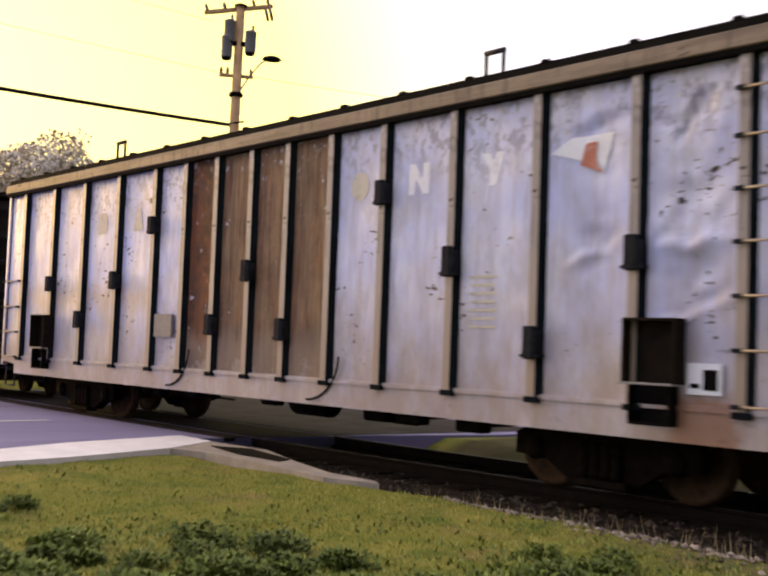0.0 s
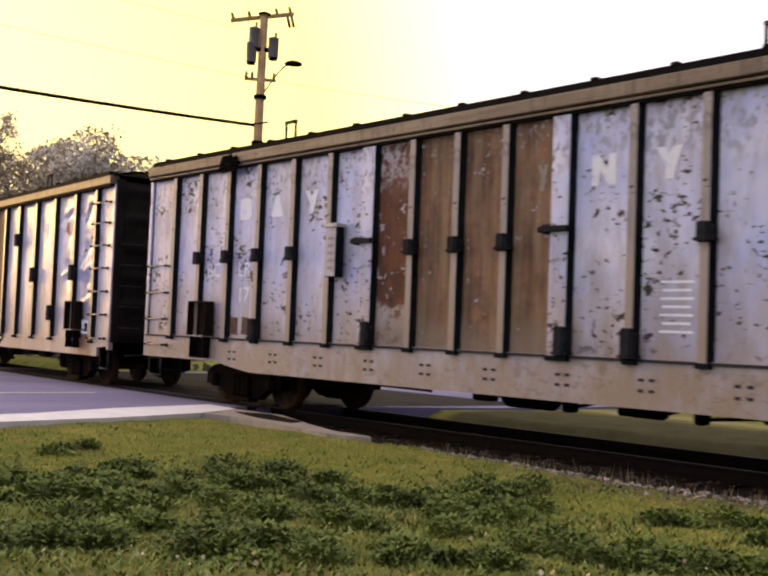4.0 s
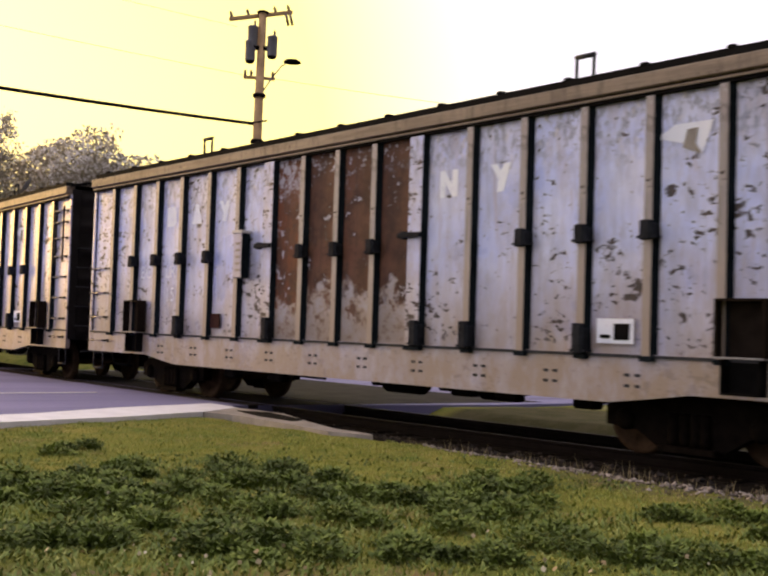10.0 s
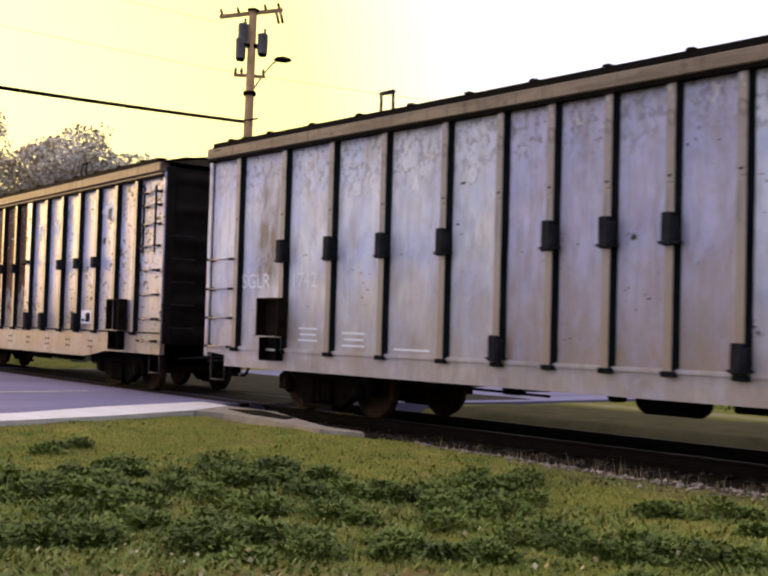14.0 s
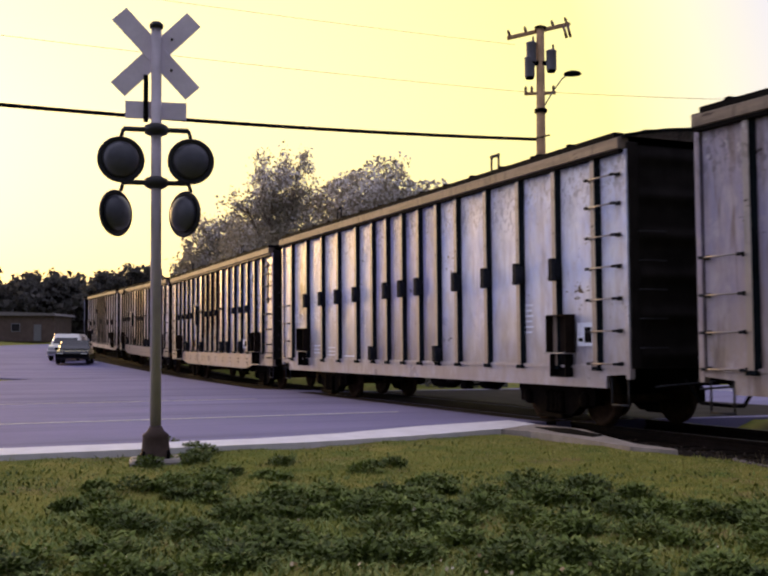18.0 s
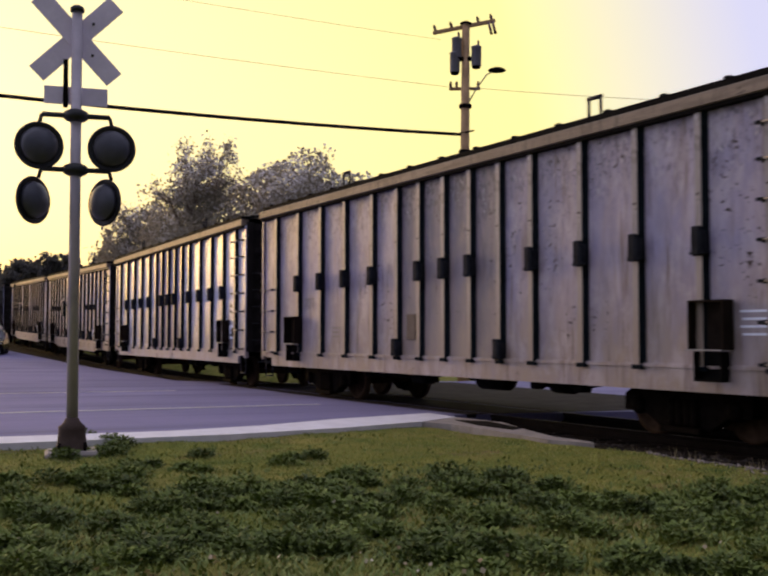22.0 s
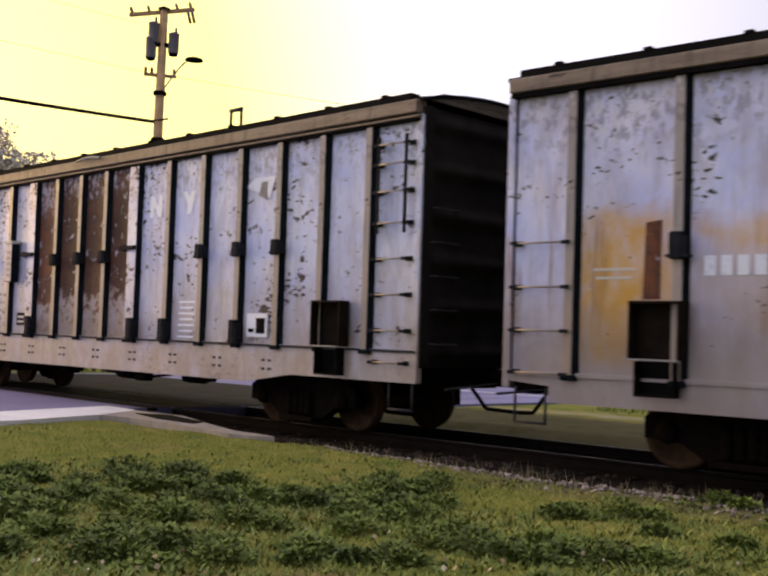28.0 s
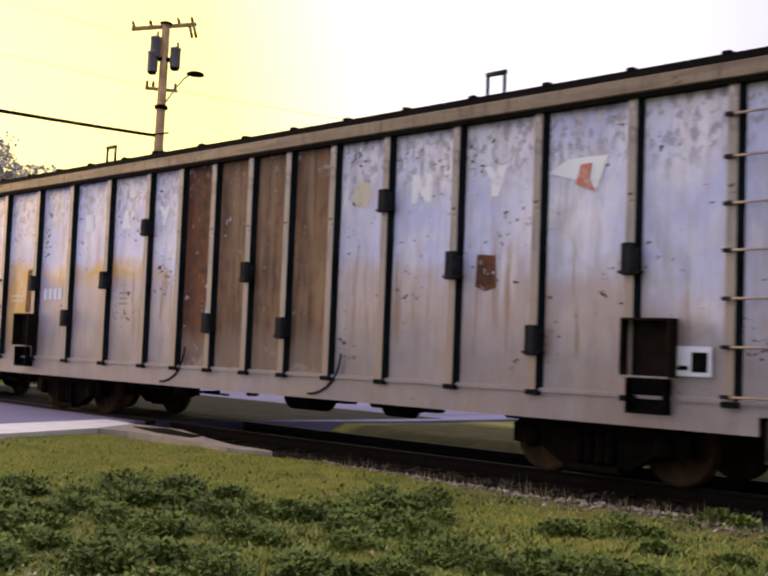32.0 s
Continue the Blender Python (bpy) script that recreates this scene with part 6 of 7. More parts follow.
def make_tree(at, height, width, seed, label, leaf, leaf_size=0.16, count=5200, upright=0.5, trunk=0.22, fill=0.0, taper=0.0, squat=1.0):
    """Trunk, forked limbs and twigs, and a crown of many small leaf clumps about the twig ends."""
    rng = random.Random(seed)
    g = tagged(new("tree"), label, "tree", "trees beyond the track")
    g.location = (at[0], at[1], at[2] + grade(at[0]))
    bm = B()
    tips = []

    def grow(p, d, length, r, level):
        q = p + d * length
        tube(bm, p, q, r, r * 0.62, n=7 if level < 2 else 4, caps=False)
        if level >= 4:
            tips.append(q)
            return
        for k in range(rng.choice((3, 3, 4)) if level else 5):
            t = rng.uniform(0.45, 1.0)
            side = Vector((rng.gauss(0, 1), rng.gauss(0, 1), rng.gauss(0.15, 0.5))).normalized()
            nd = (d * upright + side * (0.75 if level else 0.62) + Vector((0, 0, 0.12))).normalized()
            grow(p.lerp(q, t), nd, length * rng.uniform(0.55, 0.8), r * 0.5, level + 1)
            if level >= 2:
                tips.append(p.lerp(q, t))

    grow(Vector((0, 0, -0.2)), Vector((rng.uniform(-0.06, 0.06), 0, 1)).normalized(), height * 0.34, trunk, 0)
    zs = max(t.z for t in tips)
    sx = max(abs(t.x) for t in tips)
    sc = Matrix.Diagonal((width / 2 / sx, width / 2 / sx, height / zs, 1))
    bmesh.ops.transform(bm, matrix=sc, verts=bm.verts)
    for v in bm.verts:
        k = 1 - taper * min(1.0, max(0.0, (v.co.z / height - 0.45) / 0.55))
        v.co.x, v.co.y = v.co.x * k, v.co.y * k
    part("trunk", bm, M_BARK, g, "bare forked trunk and limbs")
    verts, faces = [], []
    nr = np.random.RandomState(seed)
    tip = np.array([tuple(sc @ t) for t in tips])
    pick = tip[nr.randint(0, len(tip), count)] + nr.normal(0, 1, (count, 3)) * np.array([0.26, 0.26, 0.22])
    n_fill = int(count * fill)
    if n_fill:      # the rounded mass between the twigs, broken by lumps and gaps
        ball = nr.normal(0, 1, (n_fill, 3))
        ball *= (nr.uniform(0, 1, (n_fill, 1)) ** 0.4) / np.linalg.norm(ball, axis=1)[:, None]
        lump = np.array([1 + 0.28 * noise.noise((b[0] * 2.2 + seed, b[1] * 2.2, b[2] * 2.2)) for b in ball])
        pick[:n_fill] = ball * lump[:, None] * np.array([width * 0.47, width * 0.47, height * 0.36 * squat]) + np.array([0, 0, height * 0.60 * squat])
        gap = np.array([noise.noise((p[0] * 0.9, p[1] * 0.9 + seed, p[2] * 0.9)) for p in pick])
        pick = pick[gap > -0.22]
    pick[:, :2] *= (1 - taper * np.clip((pick[:, 2] / height - 0.45) / 0.55, 0, 1))[:, None]
    ok = pick[:, 2] > height * 0.18
    for p in pick[ok]:
        s = leaf_size * nr.uniform(0.5, 1.3)
        a = nr.normal(0, 1, 3)
        a /= np.linalg.norm(a)
        b_ = np.cross(a, nr.normal(0, 1, 3))
        b_ /= np.linalg.norm(b_)
        i = len(verts)
        verts += [tuple(p - a * s), tuple(p + b_ * s * 0.6), tuple(p + a * s), tuple(p - b_ * s * 0.6)]
        faces.append((i, i + 1, i + 2, i + 3))
    cr = part("crown", sheet_mesh("crown", verts, faces, leaf), None, g, "thin crown of small clumps with gaps")
    return g


def polar(az, d):
    return (-math.sin(radians(az)) * d, math.cos(radians(az)) * d)


def make_trees():
    x, y = polar(62.4, 62)
    make_tree((x, y, 0), 12.2, 10.6, 11, "round tree with grey-green buds and pale blossom", M_BLOOM, 0.14, 46000, 0.4, fill=0.75)
    x, y = polar(68.0, 58)
    make_tree((x, y, 0), 12.2, 8.4, 23, "tall bare tree with pale blossom on upright branches", M_BLOOM, 0.10, 28000, 0.75, fill=0.62, taper=0.5, squat=0.84)
    x, y = polar(70.2, 66)
    make_tree((x, y, 0), 9.6, 7.5, 31, "spreading tree with brown twigs and pale blossom", M_BLOOM, 0.12, 26000, 0.5, fill=0.7)
    x, y = polar(70.6, 76)
    make_tree((x, y, 0), 7.2, 8.0, 37, "low spreading tree with brown twigs", M_BLOOM, 0.12, 18000, 0.45, fill=0.7)
    rng = random.Random(8)
    base = None
    for k in range(17):
        az = 72.5 + k * 0.85 + rng.uniform(-0.3, 0.3)
        d = 165 + rng.uniform(-12, 25)
        x, y = polar(az, d)
        hgt = 10.3 + rng.uniform(-1.6, 1.0)
        if k in (0, 1, 2):
            t = make_tree((x, y, 0), hgt, 8.5 + rng.uniform(-1, 1), 50 + k, "dark evergreen in the wood beyond the road", M_PINE, 0.42, 3600, 0.6, 0.25)
            base = (base or []) + [t]
        else:
            copy_thing(base[k % 3], Matrix.Translation((x, y, grade(x))) @ Matrix.Rotation(rng.uniform(0, 6.2), 4, "Z"))
    # hedge and undergrowth that close the view under the crowns
    nr = np.random.RandomState(4)
    verts, faces = [], []
    for k in range(13000):
        az = nr.uniform(70, 90)
        x, y = polar(az, nr.uniform(168, 182))
        z = nr.uniform(0, 1) ** 1.15 * (7.0 + 1.2 * math.sin(az * 2.2))
        s = nr.uniform(0.35, 0.8)
        a = nr.normal(0, 1, 3)
        a /= np.linalg.norm(a)
        b_ = np.cross(a, nr.normal(0, 1, 3))
        b_ /= np.linalg.norm(b_)
        p = np.array((x, y, z + grade(x)))
        i = len(verts)
        verts += [tuple(p - a * s), tuple(p + b_ * s), tuple(p + a * s), tuple(p - b_ * s)]
        faces.append((i, i + 1, i + 2, i + 3))
    tagged(new("woodland_undergrowth", sheet_mesh("woodland_undergrowth", verts, faces, M_PINE)), "dark undergrowth at the foot of the far wood", "undergrowth", kind="stuff")
    # scrub added beyond the track stands in for the shade seen under the train
    verts, faces = [], []
    for k in range(7000):
        q = on_track(nr.uniform(-150, -30), nr.uniform(4.2, 7.0))
        p = np.array((q.x, q.y, q.z - 0.1 + nr.uniform(0, 1) ** 1.4 * 1.3))
        s = nr.uniform(0.10, 0.26)
        a = nr.normal(0, 1, 3)
        a /= np.linalg.norm(a)
        b_ = np.cross(a, nr.normal(0, 1, 3))
        b_ /= np.linalg.norm(b_)
        i = len(verts)
        verts += [tuple(p - a * s), tuple(p + b_ * s * 0.7), tuple(p + a * s), tuple(p - b_ * s * 0.7)]
        faces.append((i, i + 1, i + 2, i + 3))
    tagged(new("shade_scrub", sheet_mesh("shade_scrub", verts, faces, M_PINE)), "added dark brush beyond the track, standing in for shade under the train", "undergrowth", kind="stuff")


# ---- waiting vehicles ----
M_VAN = plain("cream_vehicle_paint", (0.93, 0.91, 0.84), 0.25, 0, 0.06, 2, 0.02)
M_CARPAINT = plain("dark_vehicle_paint", (0.02, 0.022, 0.024), 0.2, 0, 0.1, 2, 0.02)
M_TYRE = plain("tyre_rubber", (0.015, 0.015, 0.015), 0.85, 0, 0.2)
M_HEAD = plain("clear_lamp_lens", (0.6, 0.6, 0.55), 0.1, 0, 0.05)


def loft(bm, sections):
    """Skins a body through outlines of equal count."""
    rows = [[bm.verts.new(p) for p in s] for s in sections]
    n = len(rows[0])
    for p, q in zip(rows, rows[1:]):
        for k in range(n):
            bm.faces.new((p[k], p[(k + 1) % n], q[(k + 1) % n], q[k]))
    bm.faces.new(rows[0][::-1])
    bm.faces.new(rows[-1])
    bmesh.ops.recalc_face_normals(bm, faces=bm.faces)
    return bm


def make_vehicle(name, label, paint, at, yaw, van):
    g = tagged(new(name), label, "car", "waiting vehicles")
    g.matrix_basis = pose(*at, 0, 0, yaw)
    h = 1.60 if van else 1.30
    W = 0.9

    def ring(x, w, z0, z1, t):
        return [(x, -w, z0), (x, w, z0), (x, w, z0 + (z1 - z0) * 0.55), (x, w * t, z1), (x, -w * t, z1), (x, -w, z0 + (z1 - z0) * 0.55)]

    nose = 0.95 if van else 0.76
    body = [ring(2.35, W * 0.86, 0.42, nose - 0.22, 0.9), ring(2.25, W * 0.95, 0.3, nose - 0.08, 0.92), ring(1.35, W, 0.28, nose, 0.93), ring(1.25, W, 0.28, nose + 0.02, 0.93), ring(-2.2, W, 0.28, nose + 0.02, 0.95), ring(-2.35, W * 0.95, 0.4, nose - 0.05, 0.95)]
    part("body", loft(B(), body), paint, g)
    cab = [ring(1.25 if van else 0.95, W * 0.93, nose, nose + 0.04, 0.95), ring(0.55 if van else 0.2, W * 0.93, nose, h, 0.82), ring(-1.6 if van else -1.1, W * 0.93, nose, h, 0.82), ring(-2.25 if van else -1.9, W * 0.93, nose, nose + 0.08 if not van else h - 0.12, 0.9)]
    part("cabin", loft(B(), cab), paint, g)
    wx0, wx1 = (1.22, 0.62) if van else (0.92, 0.27)
    bm = B()
    v = [bm.verts.new(p) for p in ((wx0 + 0.02, -0.72, nose + 0.08), (wx0 + 0.02, 0.72, nose + 0.08), (wx1 + 0.03, 0.62, h - 0.1), (wx1 + 0.03, -0.62, h - 0.1))]
    f = bm.faces.new(v)
    r = bmesh.ops.extrude_face_region(bm, geom=[f])
    bmesh.ops.translate(bm, vec=(-0.03, 0, -0.01), verts=[e for e in r["geom"] if isinstance(e, bmesh.types.BMVert)])
    bmesh.ops.recalc_face_normals(bm, faces=bm.faces)
    part("windscreen", bm, M_GLASS, g)
    for s in (-1, 1):
        part("side_window", box(B(), -1.0, 0.35, s * 0.815 - 0.03, s * 0.815 + 0.03, nose + 0.12, h - 0.16, 0.02), M_GLASS, g)
        part("headlamp", box(B(), 2.22, 2.36, s * 0.62 - 0.16, s * 0.62 + 0.16, nose - 0.32, nose - 0.16, 0.02), M_HEAD, g)
        for x in (1.45, -1.4):
            w = part("wheel", lathe(B(), [(0.0, s * 0.66), (0.30, s * 0.66), (0.33, s * 0.70), (0.33, s * 0.84), (0.30, s * 0.88), (0.2, s * 0.87)], (x, 0, 0.33), "y", 20), M_TYRE, g)
            part("hubcap", lathe(B(), [(0.2, s * 0.865), (0.12, s * 0.885), (0.0, s * 0.885)], (x, 0, 0.33), "y", 16), M_GALV, w)
    part("bumper", box(B(), 2.28, 2.44, -0.84, 0.84, 0.38, 0.56, 0.03), M_GALV if van else M_DARK, g)
    part("grille", box(B(), 2.33, 2.375, -0.42, 0.42, nose - 0.34, nose - 0.18), M_DARK, g)
    return g


def make_vehicles():
    x, y = polar(78.8, 67)
    make_vehicle("estate_car", "cream estate car waiting with its lamps off on the road", M_VAN, (x, y, grade(x)), -20, True)
    x, y = polar(78.45, 60.5)
    make_vehicle("car", "dark car waiting in front of a cream estate car", M_CARPAINT, (x, y, grade(x)), -16, False)


def make_shed():
    """A low brown outbuilding at the edge of the far wood."""
    x, y = polar(82.0, 150)
    g = tagged(new("outbuilding"), "low brown outbuilding at the edge of the far wood", "building")
    g.matrix_basis = pose(x, y, grade(x), 0, 0, 60)
    brown = plain("dull_brown_boarding", (0.12, 0.085, 0.075), 0.8, 0, 0.25, 1.5)
    part("wall", box(B(), -8, 8, -3.5, 3.5, -0.2, 3.2, 0.03), brown, g)
    part("roof", prism(B(), [(-8.4, 3.2), (8.4, 3.2), (8.2, 3.5), (-8.2, 4.0)], -3.9, 3.9), plain("grey_felt_roof", (0.22, 0.20, 0.21), 0.8), g)
    for u in (-5.5, -1.5, 3.0):
        w = part("window", box(B(), u - 0.6, u + 0.6, -3.56, -3.46, 1.1, 2.2, 0.02), M_CAN, g)
        part("pane", box(B(), u - 0.5, u + 0.5, -3.58, -3.57, 1.2, 2.1), M_GLASS, w)
    part("door", box(B(), 5.4, 6.4, -3.56, -3.46, -0.1, 2.05, 0.02), M_CAN, g)


# ---- grass and weeds ----
def blade_material(name, dark, mid, dry):
    n = Nodes(name, 0.75)
    k = n.math("ADD", n.math("MULTIPLY", n.island(), 0.6), n.math("MULTIPLY", n.random(), 0.4))
    patch = n.noise(0.8, 4, 0.6)
    col = n.mix(n.ramp(k, 0.0, 0.8), dark, mid)
    col = n.mix(n.math("MULTIPLY", n.ramp(k, 0.55, 0.95), n.ramp(patch, 0.42, 0.62)), col, dry)
    return n.done(col)


M_GRASS = blade_material("short_mixed_grass", (0.165, 0.215, 0.028), (0.365, 0.375, 0.075), (0.54, 0.45, 0.21))
M_MIDWEED = blade_material("mixed_green_herbs", (0.06, 0.10, 0.014), (0.16, 0.21, 0.03), (0.36, 0.36, 0.10))
M_STRAW = blade_material("dry_straw", (0.12, 0.10, 0.05), (0.22, 0.18, 0.09), (0.30, 0.25, 0.14))
M_WEED = blade_material("dark_broadleaf_weed", (0.036, 0.056, 0.008), (0.145, 0.200, 0.024), (0.40, 0.46, 0.10))


def in_verge(x, y):
    kerb = -12.38 if y < 5.5 else -12.38 - (y - 5.5) * 0.235
    return x > kerb and track_offset(x, y) < -2.62 and not (x < -9.3 and y > 8.75 - 0.1 * (x + 9.3) * 0.5)


def blades(name, n, seed, lo, hi, hmin, hmax, width, mat, label, weight=None, lean=0.5):
    """Many single blades, each a bent two-piece sliver standing on the ground."""
    rng = np.random.RandomState(seed)
    verts, faces = [], []
    made = 0
    while made < n:
        az, d = radians(rng.uniform(14, 88)), rng.uniform(lo, hi) ** 1.0
        x, y = -math.sin(az) * d, math.cos(az) * d
        if not in_verge(x, y):
            n -= 0.2
            continue
        w = weight(x, y) if weight else 1.0
        if rng.uniform() > w:
            n -= 0.12
            continue
        z = ground_height(x, y) - 0.005
        h = rng.uniform(hmin, hmax)
        a = rng.uniform(0, 2 * math.pi)
        l = rng.uniform(0.1, lean) * h
        ux, uy = math.cos(a), math.sin(a)
        sx, sy = -uy * width / 2, ux * width / 2
        i = len(verts)
        verts += [(x - sx, y - sy, z), (x + sx, y + sy, z), (x + ux * l * 0.35 + sx * 0.8, y + uy * l * 0.35 + sy * 0.8, z + h * 0.6), (x + ux * l * 0.35 - sx * 0.8, y + uy * l * 0.35 - sy * 0.8, z + h * 0.6), (x + ux * l, y + uy * l, z + h)]
        faces += [(i, i + 1, i + 2, i + 3), (i + 3, i + 2, i + 4)]
        made += 1
    return tagged(new(name, sheet_mesh(name, verts, faces, mat)), label, "grass", kind="stuff")


def weed_weight(x, y):
    """Where the dark weeds gather: clumps in a broad belt across the verge."""
    d = math.hypot(x, y)
    belt = max(0.0, 1 - abs(d - 8.2) / 3.6)
    v = noise.noise((x * 0.75 + 3, y * 0.75, 7)) + 0.6 * noise.noise((x * 2.1, y * 2.1, 2))
    return belt * min(1.0, max(0.0, (v - 0.02) * 4.0))


def grass_weight(x, y):
    """Thin on the gravel by the track and on the trodden strip."""
    near = max(0.0, min(1.0, (track_offset(x, y) + 4.0) / 1.2)) * max(0.0, min(1.0, (x + 7.5) / 2.0))
    trod = 0.9 * max(0.0, min(1.0, (6.0 - math.hypot(x, y)) / 0.5))
    return (1 - 0.85 * near) * (1 - trod) * (0.45 + 0.55 * min(1.0, max(0.0, 0.6 + 1.5 * noise.noise((x * 0.9, y * 0.9, 11)))))


def herb_weight(x, y):
    """Loose patches of taller herbs, thicker towards the road."""
    v = noise.noise((x * 0.6 + 9, y * 0.6, 4)) + 0.7 * noise.noise((x * 1.7, y * 1.7, 8))
    near = max(0.0, min(1.0, (track_offset(x, y) + 4.6) / 1.6))
    return (0.25 + min(1.0, max(0.0, v * 1.6 + 0.35))) * 0.8 * (1 - near) * max(0.12, 1 - abs(math.hypot(x, y) - 7.0) / 3.8)


def make_weed_clump(seed, wide, tall):
    """One low bush of broad leaves on short stems, thick in the middle and loose at the rim."""
    g = tagged(new("weed_clump"), "dark green broadleaf weed clump on the verge", "weed", "weed clumps on the verge")
    rng = np.random.RandomState(seed)
    verts, faces, sv, sf = [], [], [], []
    for k in range(340):
        a = rng.uniform(0, 2 * math.pi)
        r = wide * 0.5 * math.sqrt(rng.uniform()) * (0.75 + 0.35 * math.sin(a * 3 + seed) + 0.2 * math.sin(a * 7))
        z = tall * (1 - (r / (wide * 0.62)) ** 2) * rng.uniform(0.15, 1.0)
        p = Vector((r * math.cos(a), r * math.sin(a), max(0.01, z)))
        out = Vector((math.cos(a + rng.normal(0, 0.8)), math.sin(a + rng.normal(0, 0.8)), rng.uniform(-0.25, 0.6))).normalized()
        side = out.cross(Vector((rng.normal(0, 0.4), rng.normal(0, 0.4), 1))).normalized()
        ln, w = rng.uniform(0.02, 0.06), rng.uniform(0.008, 0.022)
        fold = out.cross(side) * w * 0.35
        i = len(verts)
        verts += [tuple(p), tuple(p + out * ln * 0.5 + side * w + fold), tuple(p + out * ln - fold), tuple(p + out * ln * 0.5 - side * w + fold)]
        faces += [(i, i + 1, i + 2), (i, i + 2, i + 3)]
        if k % 5 == 0:
            j = len(sv)
            sv += [(p.x * 0.6 - 0.003, p.y * 0.6, -0.03), (p.x * 0.6 + 0.003, p.y * 0.6, -0.03), tuple(p)]
            sf.append((j, j + 1, j + 2))
    part("foliage", sheet_mesh("foliage", verts, faces, M_WEED), None, g)
    part("stalk_tuft", sheet_mesh("stalk_tuft", sv, sf, M_WEED), None, g)
    return g


CLUMPS = ((-7.8, 4.7), (-7.1, 4.6), (-6.8, 5.2), (-7.4, 5.9), (-8.0, 5.7), (-5.8, 4.6), (-5.4, 4.8), (-6.0, 5.5), (-5.8, 5.7), (-5.2, 5.7), (-5.9, 3.7), (-4.8, 4.1), (-4.4, 4.5),
          (-4.3, 5.8), (-3.7, 5.9), (-9.6, 3.8), (-12.1, 4.0), (-11.2, 3.1), (-8.8, 2.0), (-10.0, 5.4), (-7.4, 3.8), (-6.7, 3.9), (-6.9, 5.6), (-5.7, 4.5), (-6.5, 2.6), (-5.9, 2.1), (-5.7, 2.9), (-6.5, 1.6), (-8.2, 3.8), (-9.2, 3.1))


def make_clumps():
    rng = random.Random(6)
    kinds = []
    spots = list(CLUMPS)
    for x, y in CLUMPS:
        for k in range(rng.choice((2, 3, 4))):
            spots.append((x + rng.gauss(0, 0.45), y + rng.gauss(0, 0.45)))
    while len(spots) < 230:        # loose tufts wherever weeds gather
        az, d = radians(rng.uniform(16, 86)), rng.uniform(5.6, 9.8)
        x, y = -math.sin(az) * d, math.cos(az) * d
        if in_verge(x, y) and rng.random() < weed_weight(x, y) + 0.04:
            spots.append((x, y))
    for k, (x, y) in enumerate(spots):
        m = Matrix.Translation((x, y, ground_height(x, y))) @ Matrix.Rotation(rng.uniform(0, 6.2), 4, "Z")
        if k < 5:
            c = make_weed_clump(60 + k, 0.28 + 0.07 * k, 0.085 + 0.02 * k)
            c.matrix_basis = m
            kinds.append(c)
        else:
            copy_thing(kinds[rng.choice((0, 0, 1, 1, 2, 3, 4)) if k < len(CLUMPS) else rng.choice((0, 1, 2))], m)


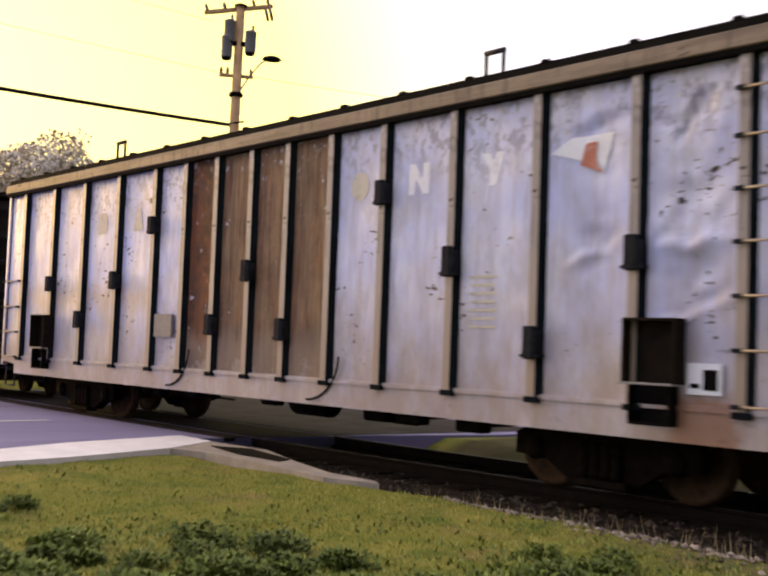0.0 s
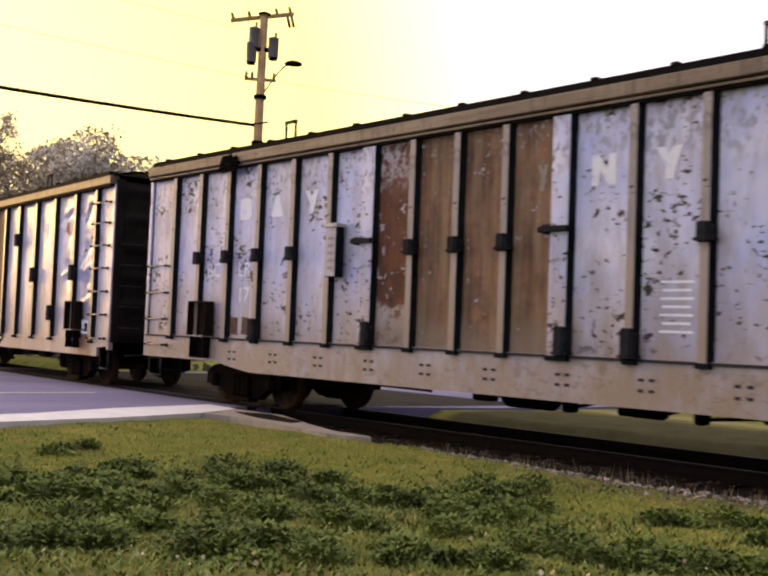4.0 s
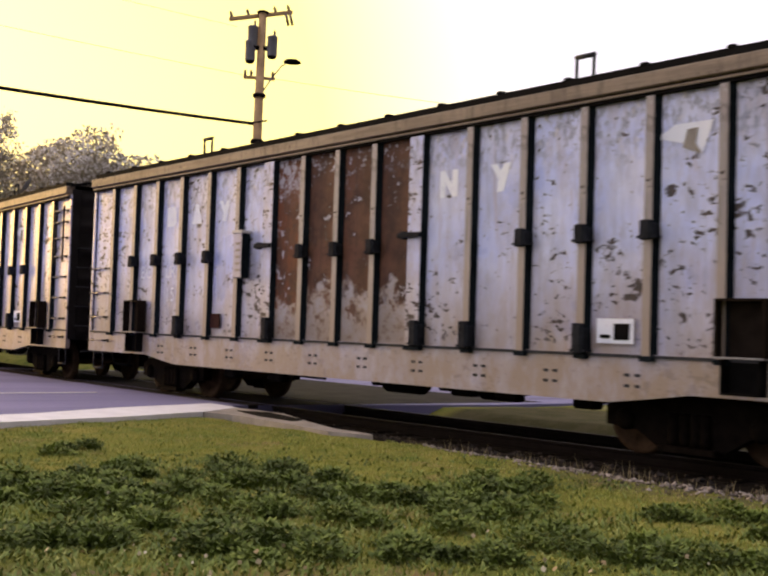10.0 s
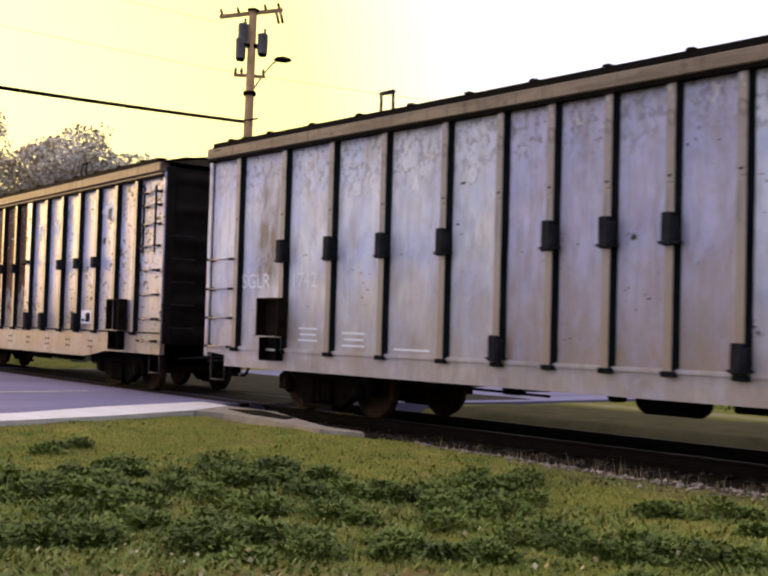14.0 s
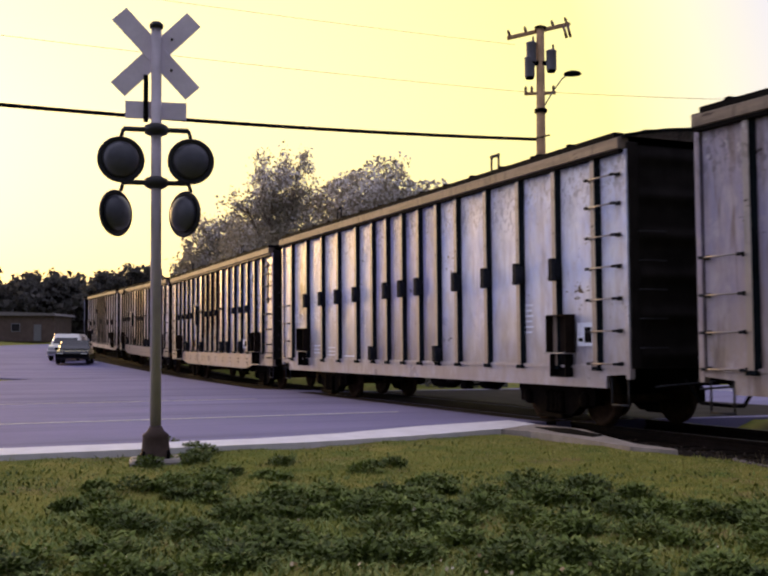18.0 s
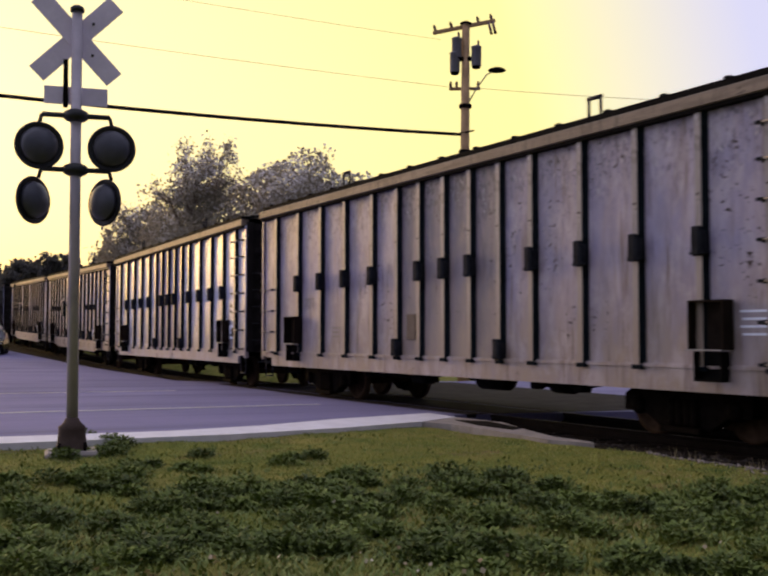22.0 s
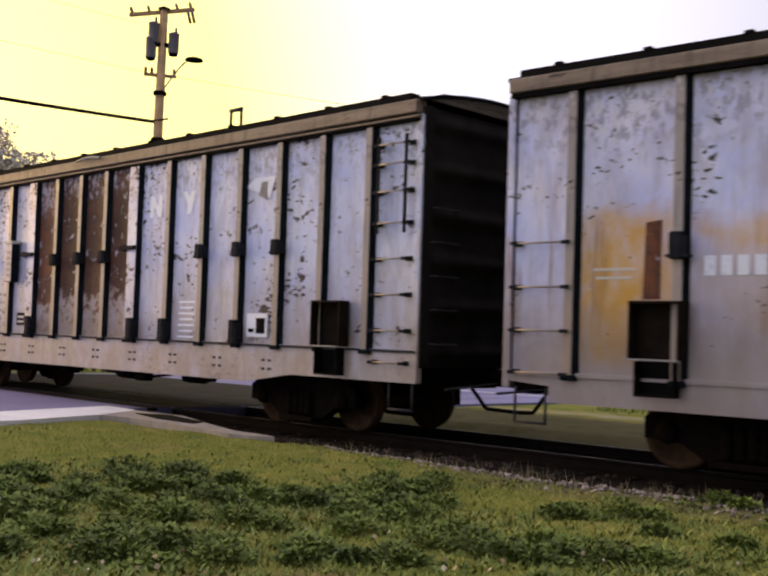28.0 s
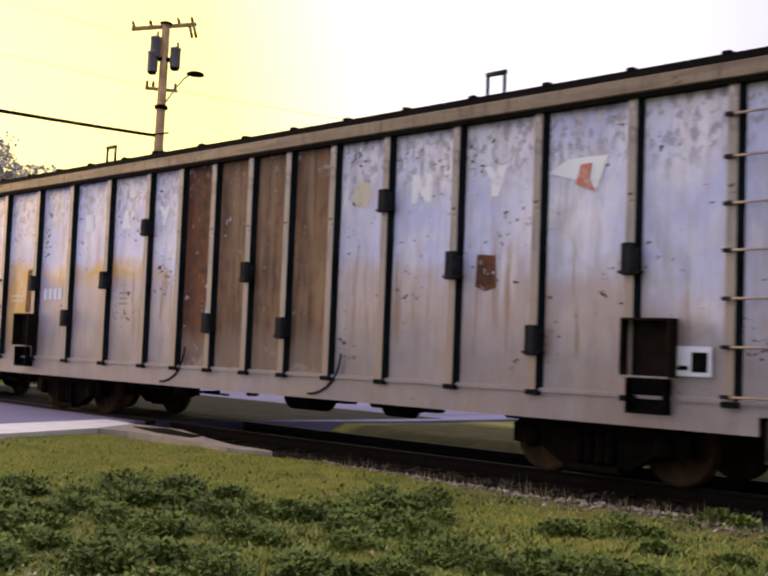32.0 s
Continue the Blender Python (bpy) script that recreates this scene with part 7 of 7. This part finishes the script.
def make_verge():
    make_clumps()
    blades("grass", 80000, 1, 3.6, 15.5, 0.010, 0.035, 0.011, M_GRASS, "short green and straw-coloured grass on the verge", grass_weight)
    blades("weeds", 16000, 2, 4.2, 13.5, 0.015, 0.05, 0.022, M_WEED, "dark green broadleaf weeds in clumps on the verge", weed_weight, 2.4)
    blades("herbs", 20000, 5, 4.2, 14.5, 0.02, 0.06, 0.020, M_MIDWEED, "mixed green herbs between the clumps on the verge", herb_weight, 2.0)
    # dry stalks along the ballast's edge
    rng = np.random.RandomState(9)
    verts, faces = [], []
    for k in range(700):
        a = rng.uniform(-9, 14)
        p = on_track(a, rng.normal(-2.62, 0.16))
        h = rng.uniform(0.04, 0.20) * (0.6 + 0.8 * max(0, noise.noise((a * 1.3, 0, 5))))
        t = rng.uniform(0, 6.28)
        w = 0.006
        i = len(verts)
        z = -0.1
        verts += [(p.x - w, p.y, z), (p.x + w, p.y, z), (p.x + math.cos(t) * h * 0.4, p.y + math.sin(t) * h * 0.4, z + h + 0.06)]
        faces.append((i, i + 1, i + 2))
    # pale gravel and crushed stone spilt beside the ballast
    gv, gf = [], []
    for k in range(3400):
        a = rng.uniform(-8.5, 13)
        p = on_track(a, -2.70 - abs(rng.normal(0, 0.33)) * min(1.0, (a + 9.5) / 8))
        r = rng.uniform(0.010, 0.034)
        i = len(gv)
        q = rng.uniform(0.6, 1.2, (6, 1)) * r * np.array([(1, 0, 0), (-1, 0, 0), (0, 1, 0), (0, -1, 0), (0, 0, 0.7), (0, 0, -0.7)]) + rng.uniform(-0.3, 0.3, (6, 3)) * r
        gv += [(p.x + d[0], p.y + d[1], ground_height(p.x, p.y) + 0.008 + d[2]) for d in q]
        gf += [(i + e, i + j, i + m) for e, j, m in ((0, 2, 4), (2, 1, 4), (1, 3, 4), (3, 0, 4), (2, 0, 5), (1, 2, 5), (3, 1, 5), (0, 3, 5))]
    n = Nodes("pale_gravel", 0.9)
    grey = n.ramp(n.island(), 0.0, 1.0, (0.06, 0.048, 0.038), (0.40, 0.34, 0.29))
    tagged(new("gravel", sheet_mesh("gravel", gv, gf, n.done(grey))), "pale crushed gravel between the grass and the ballast", "gravel", kind="stuff")
    # pale dead leaves and seed heads among the weeds
    lv, lf = [], []
    for k in range(520):
        az, d = radians(rng.uniform(14, 80)), 4.3 + abs(rng.normal(0, 1.3))
        x, y = -math.sin(az) * d, math.cos(az) * d
        if noise.noise((x * 1.3, y * 1.3, 21)) < 0.0:
            continue
        c = Vector((x, y, ground_height(x, y) + rng.uniform(0.02, 0.09)))
        u = Vector(rng.normal(0, 1, 3)).normalized() * rng.uniform(0.008, 0.022)
        v = u.orthogonal() * 0.7
        i = len(lv)
        lv += [tuple(c - u), tuple(c + v), tuple(c + u), tuple(c - v)]
        lf.append((i, i + 1, i + 2, i + 3))
    n = Nodes("dead_leaf", 0.8)
    tan = n.ramp(n.island(), 0.0, 1.0, (0.36, 0.25, 0.12), (0.74, 0.66, 0.48))
    tagged(new("dead_leaves", sheet_mesh("dead_leaves", lv, lf, n.done(tan))), "pale dead leaves and seed heads among the weeds", "leaves", kind="stuff")
    # rank weeds on the far side of the track
    fv, ff = [], []
    for k in range(5200):
        p = on_track(rng.uniform(-12, 40), 8.2 + abs(rng.normal(0, 1.8)))
        hgt = rng.uniform(0.06, 0.32) * (0.55 + 0.9 * max(0, noise.noise((p.x * 0.7, p.y * 0.7, 13))))
        t, w = rng.uniform(0, 6.28), rng.uniform(0.012, 0.035)
        i = len(fv)
        z = ground_height(p.x, p.y) - 0.02
        ux, uy = math.cos(t), math.sin(t)
        fv += [(p.x - uy * w, p.y + ux * w, z), (p.x + uy * w, p.y - ux * w, z), (p.x + ux * hgt * 0.5, p.y + uy * hgt * 0.5, z + hgt)]
        ff.append((i, i + 1, i + 2))
    tagged(new("far_weeds", sheet_mesh("far_weeds", fv, ff, M_WEED)), "rank dark weeds on the far side of the track", "weeds", kind="stuff")
    tagged(new("dry_stalks", sheet_mesh("dry_stalks", verts, faces, M_STRAW)), "dry grass stalks along the ballast edge", "grass", kind="stuff")


make_signal()
make_utility_pole()
make_lines()
make_trees()
make_vehicles()
make_shed()
make_verge()

motions()
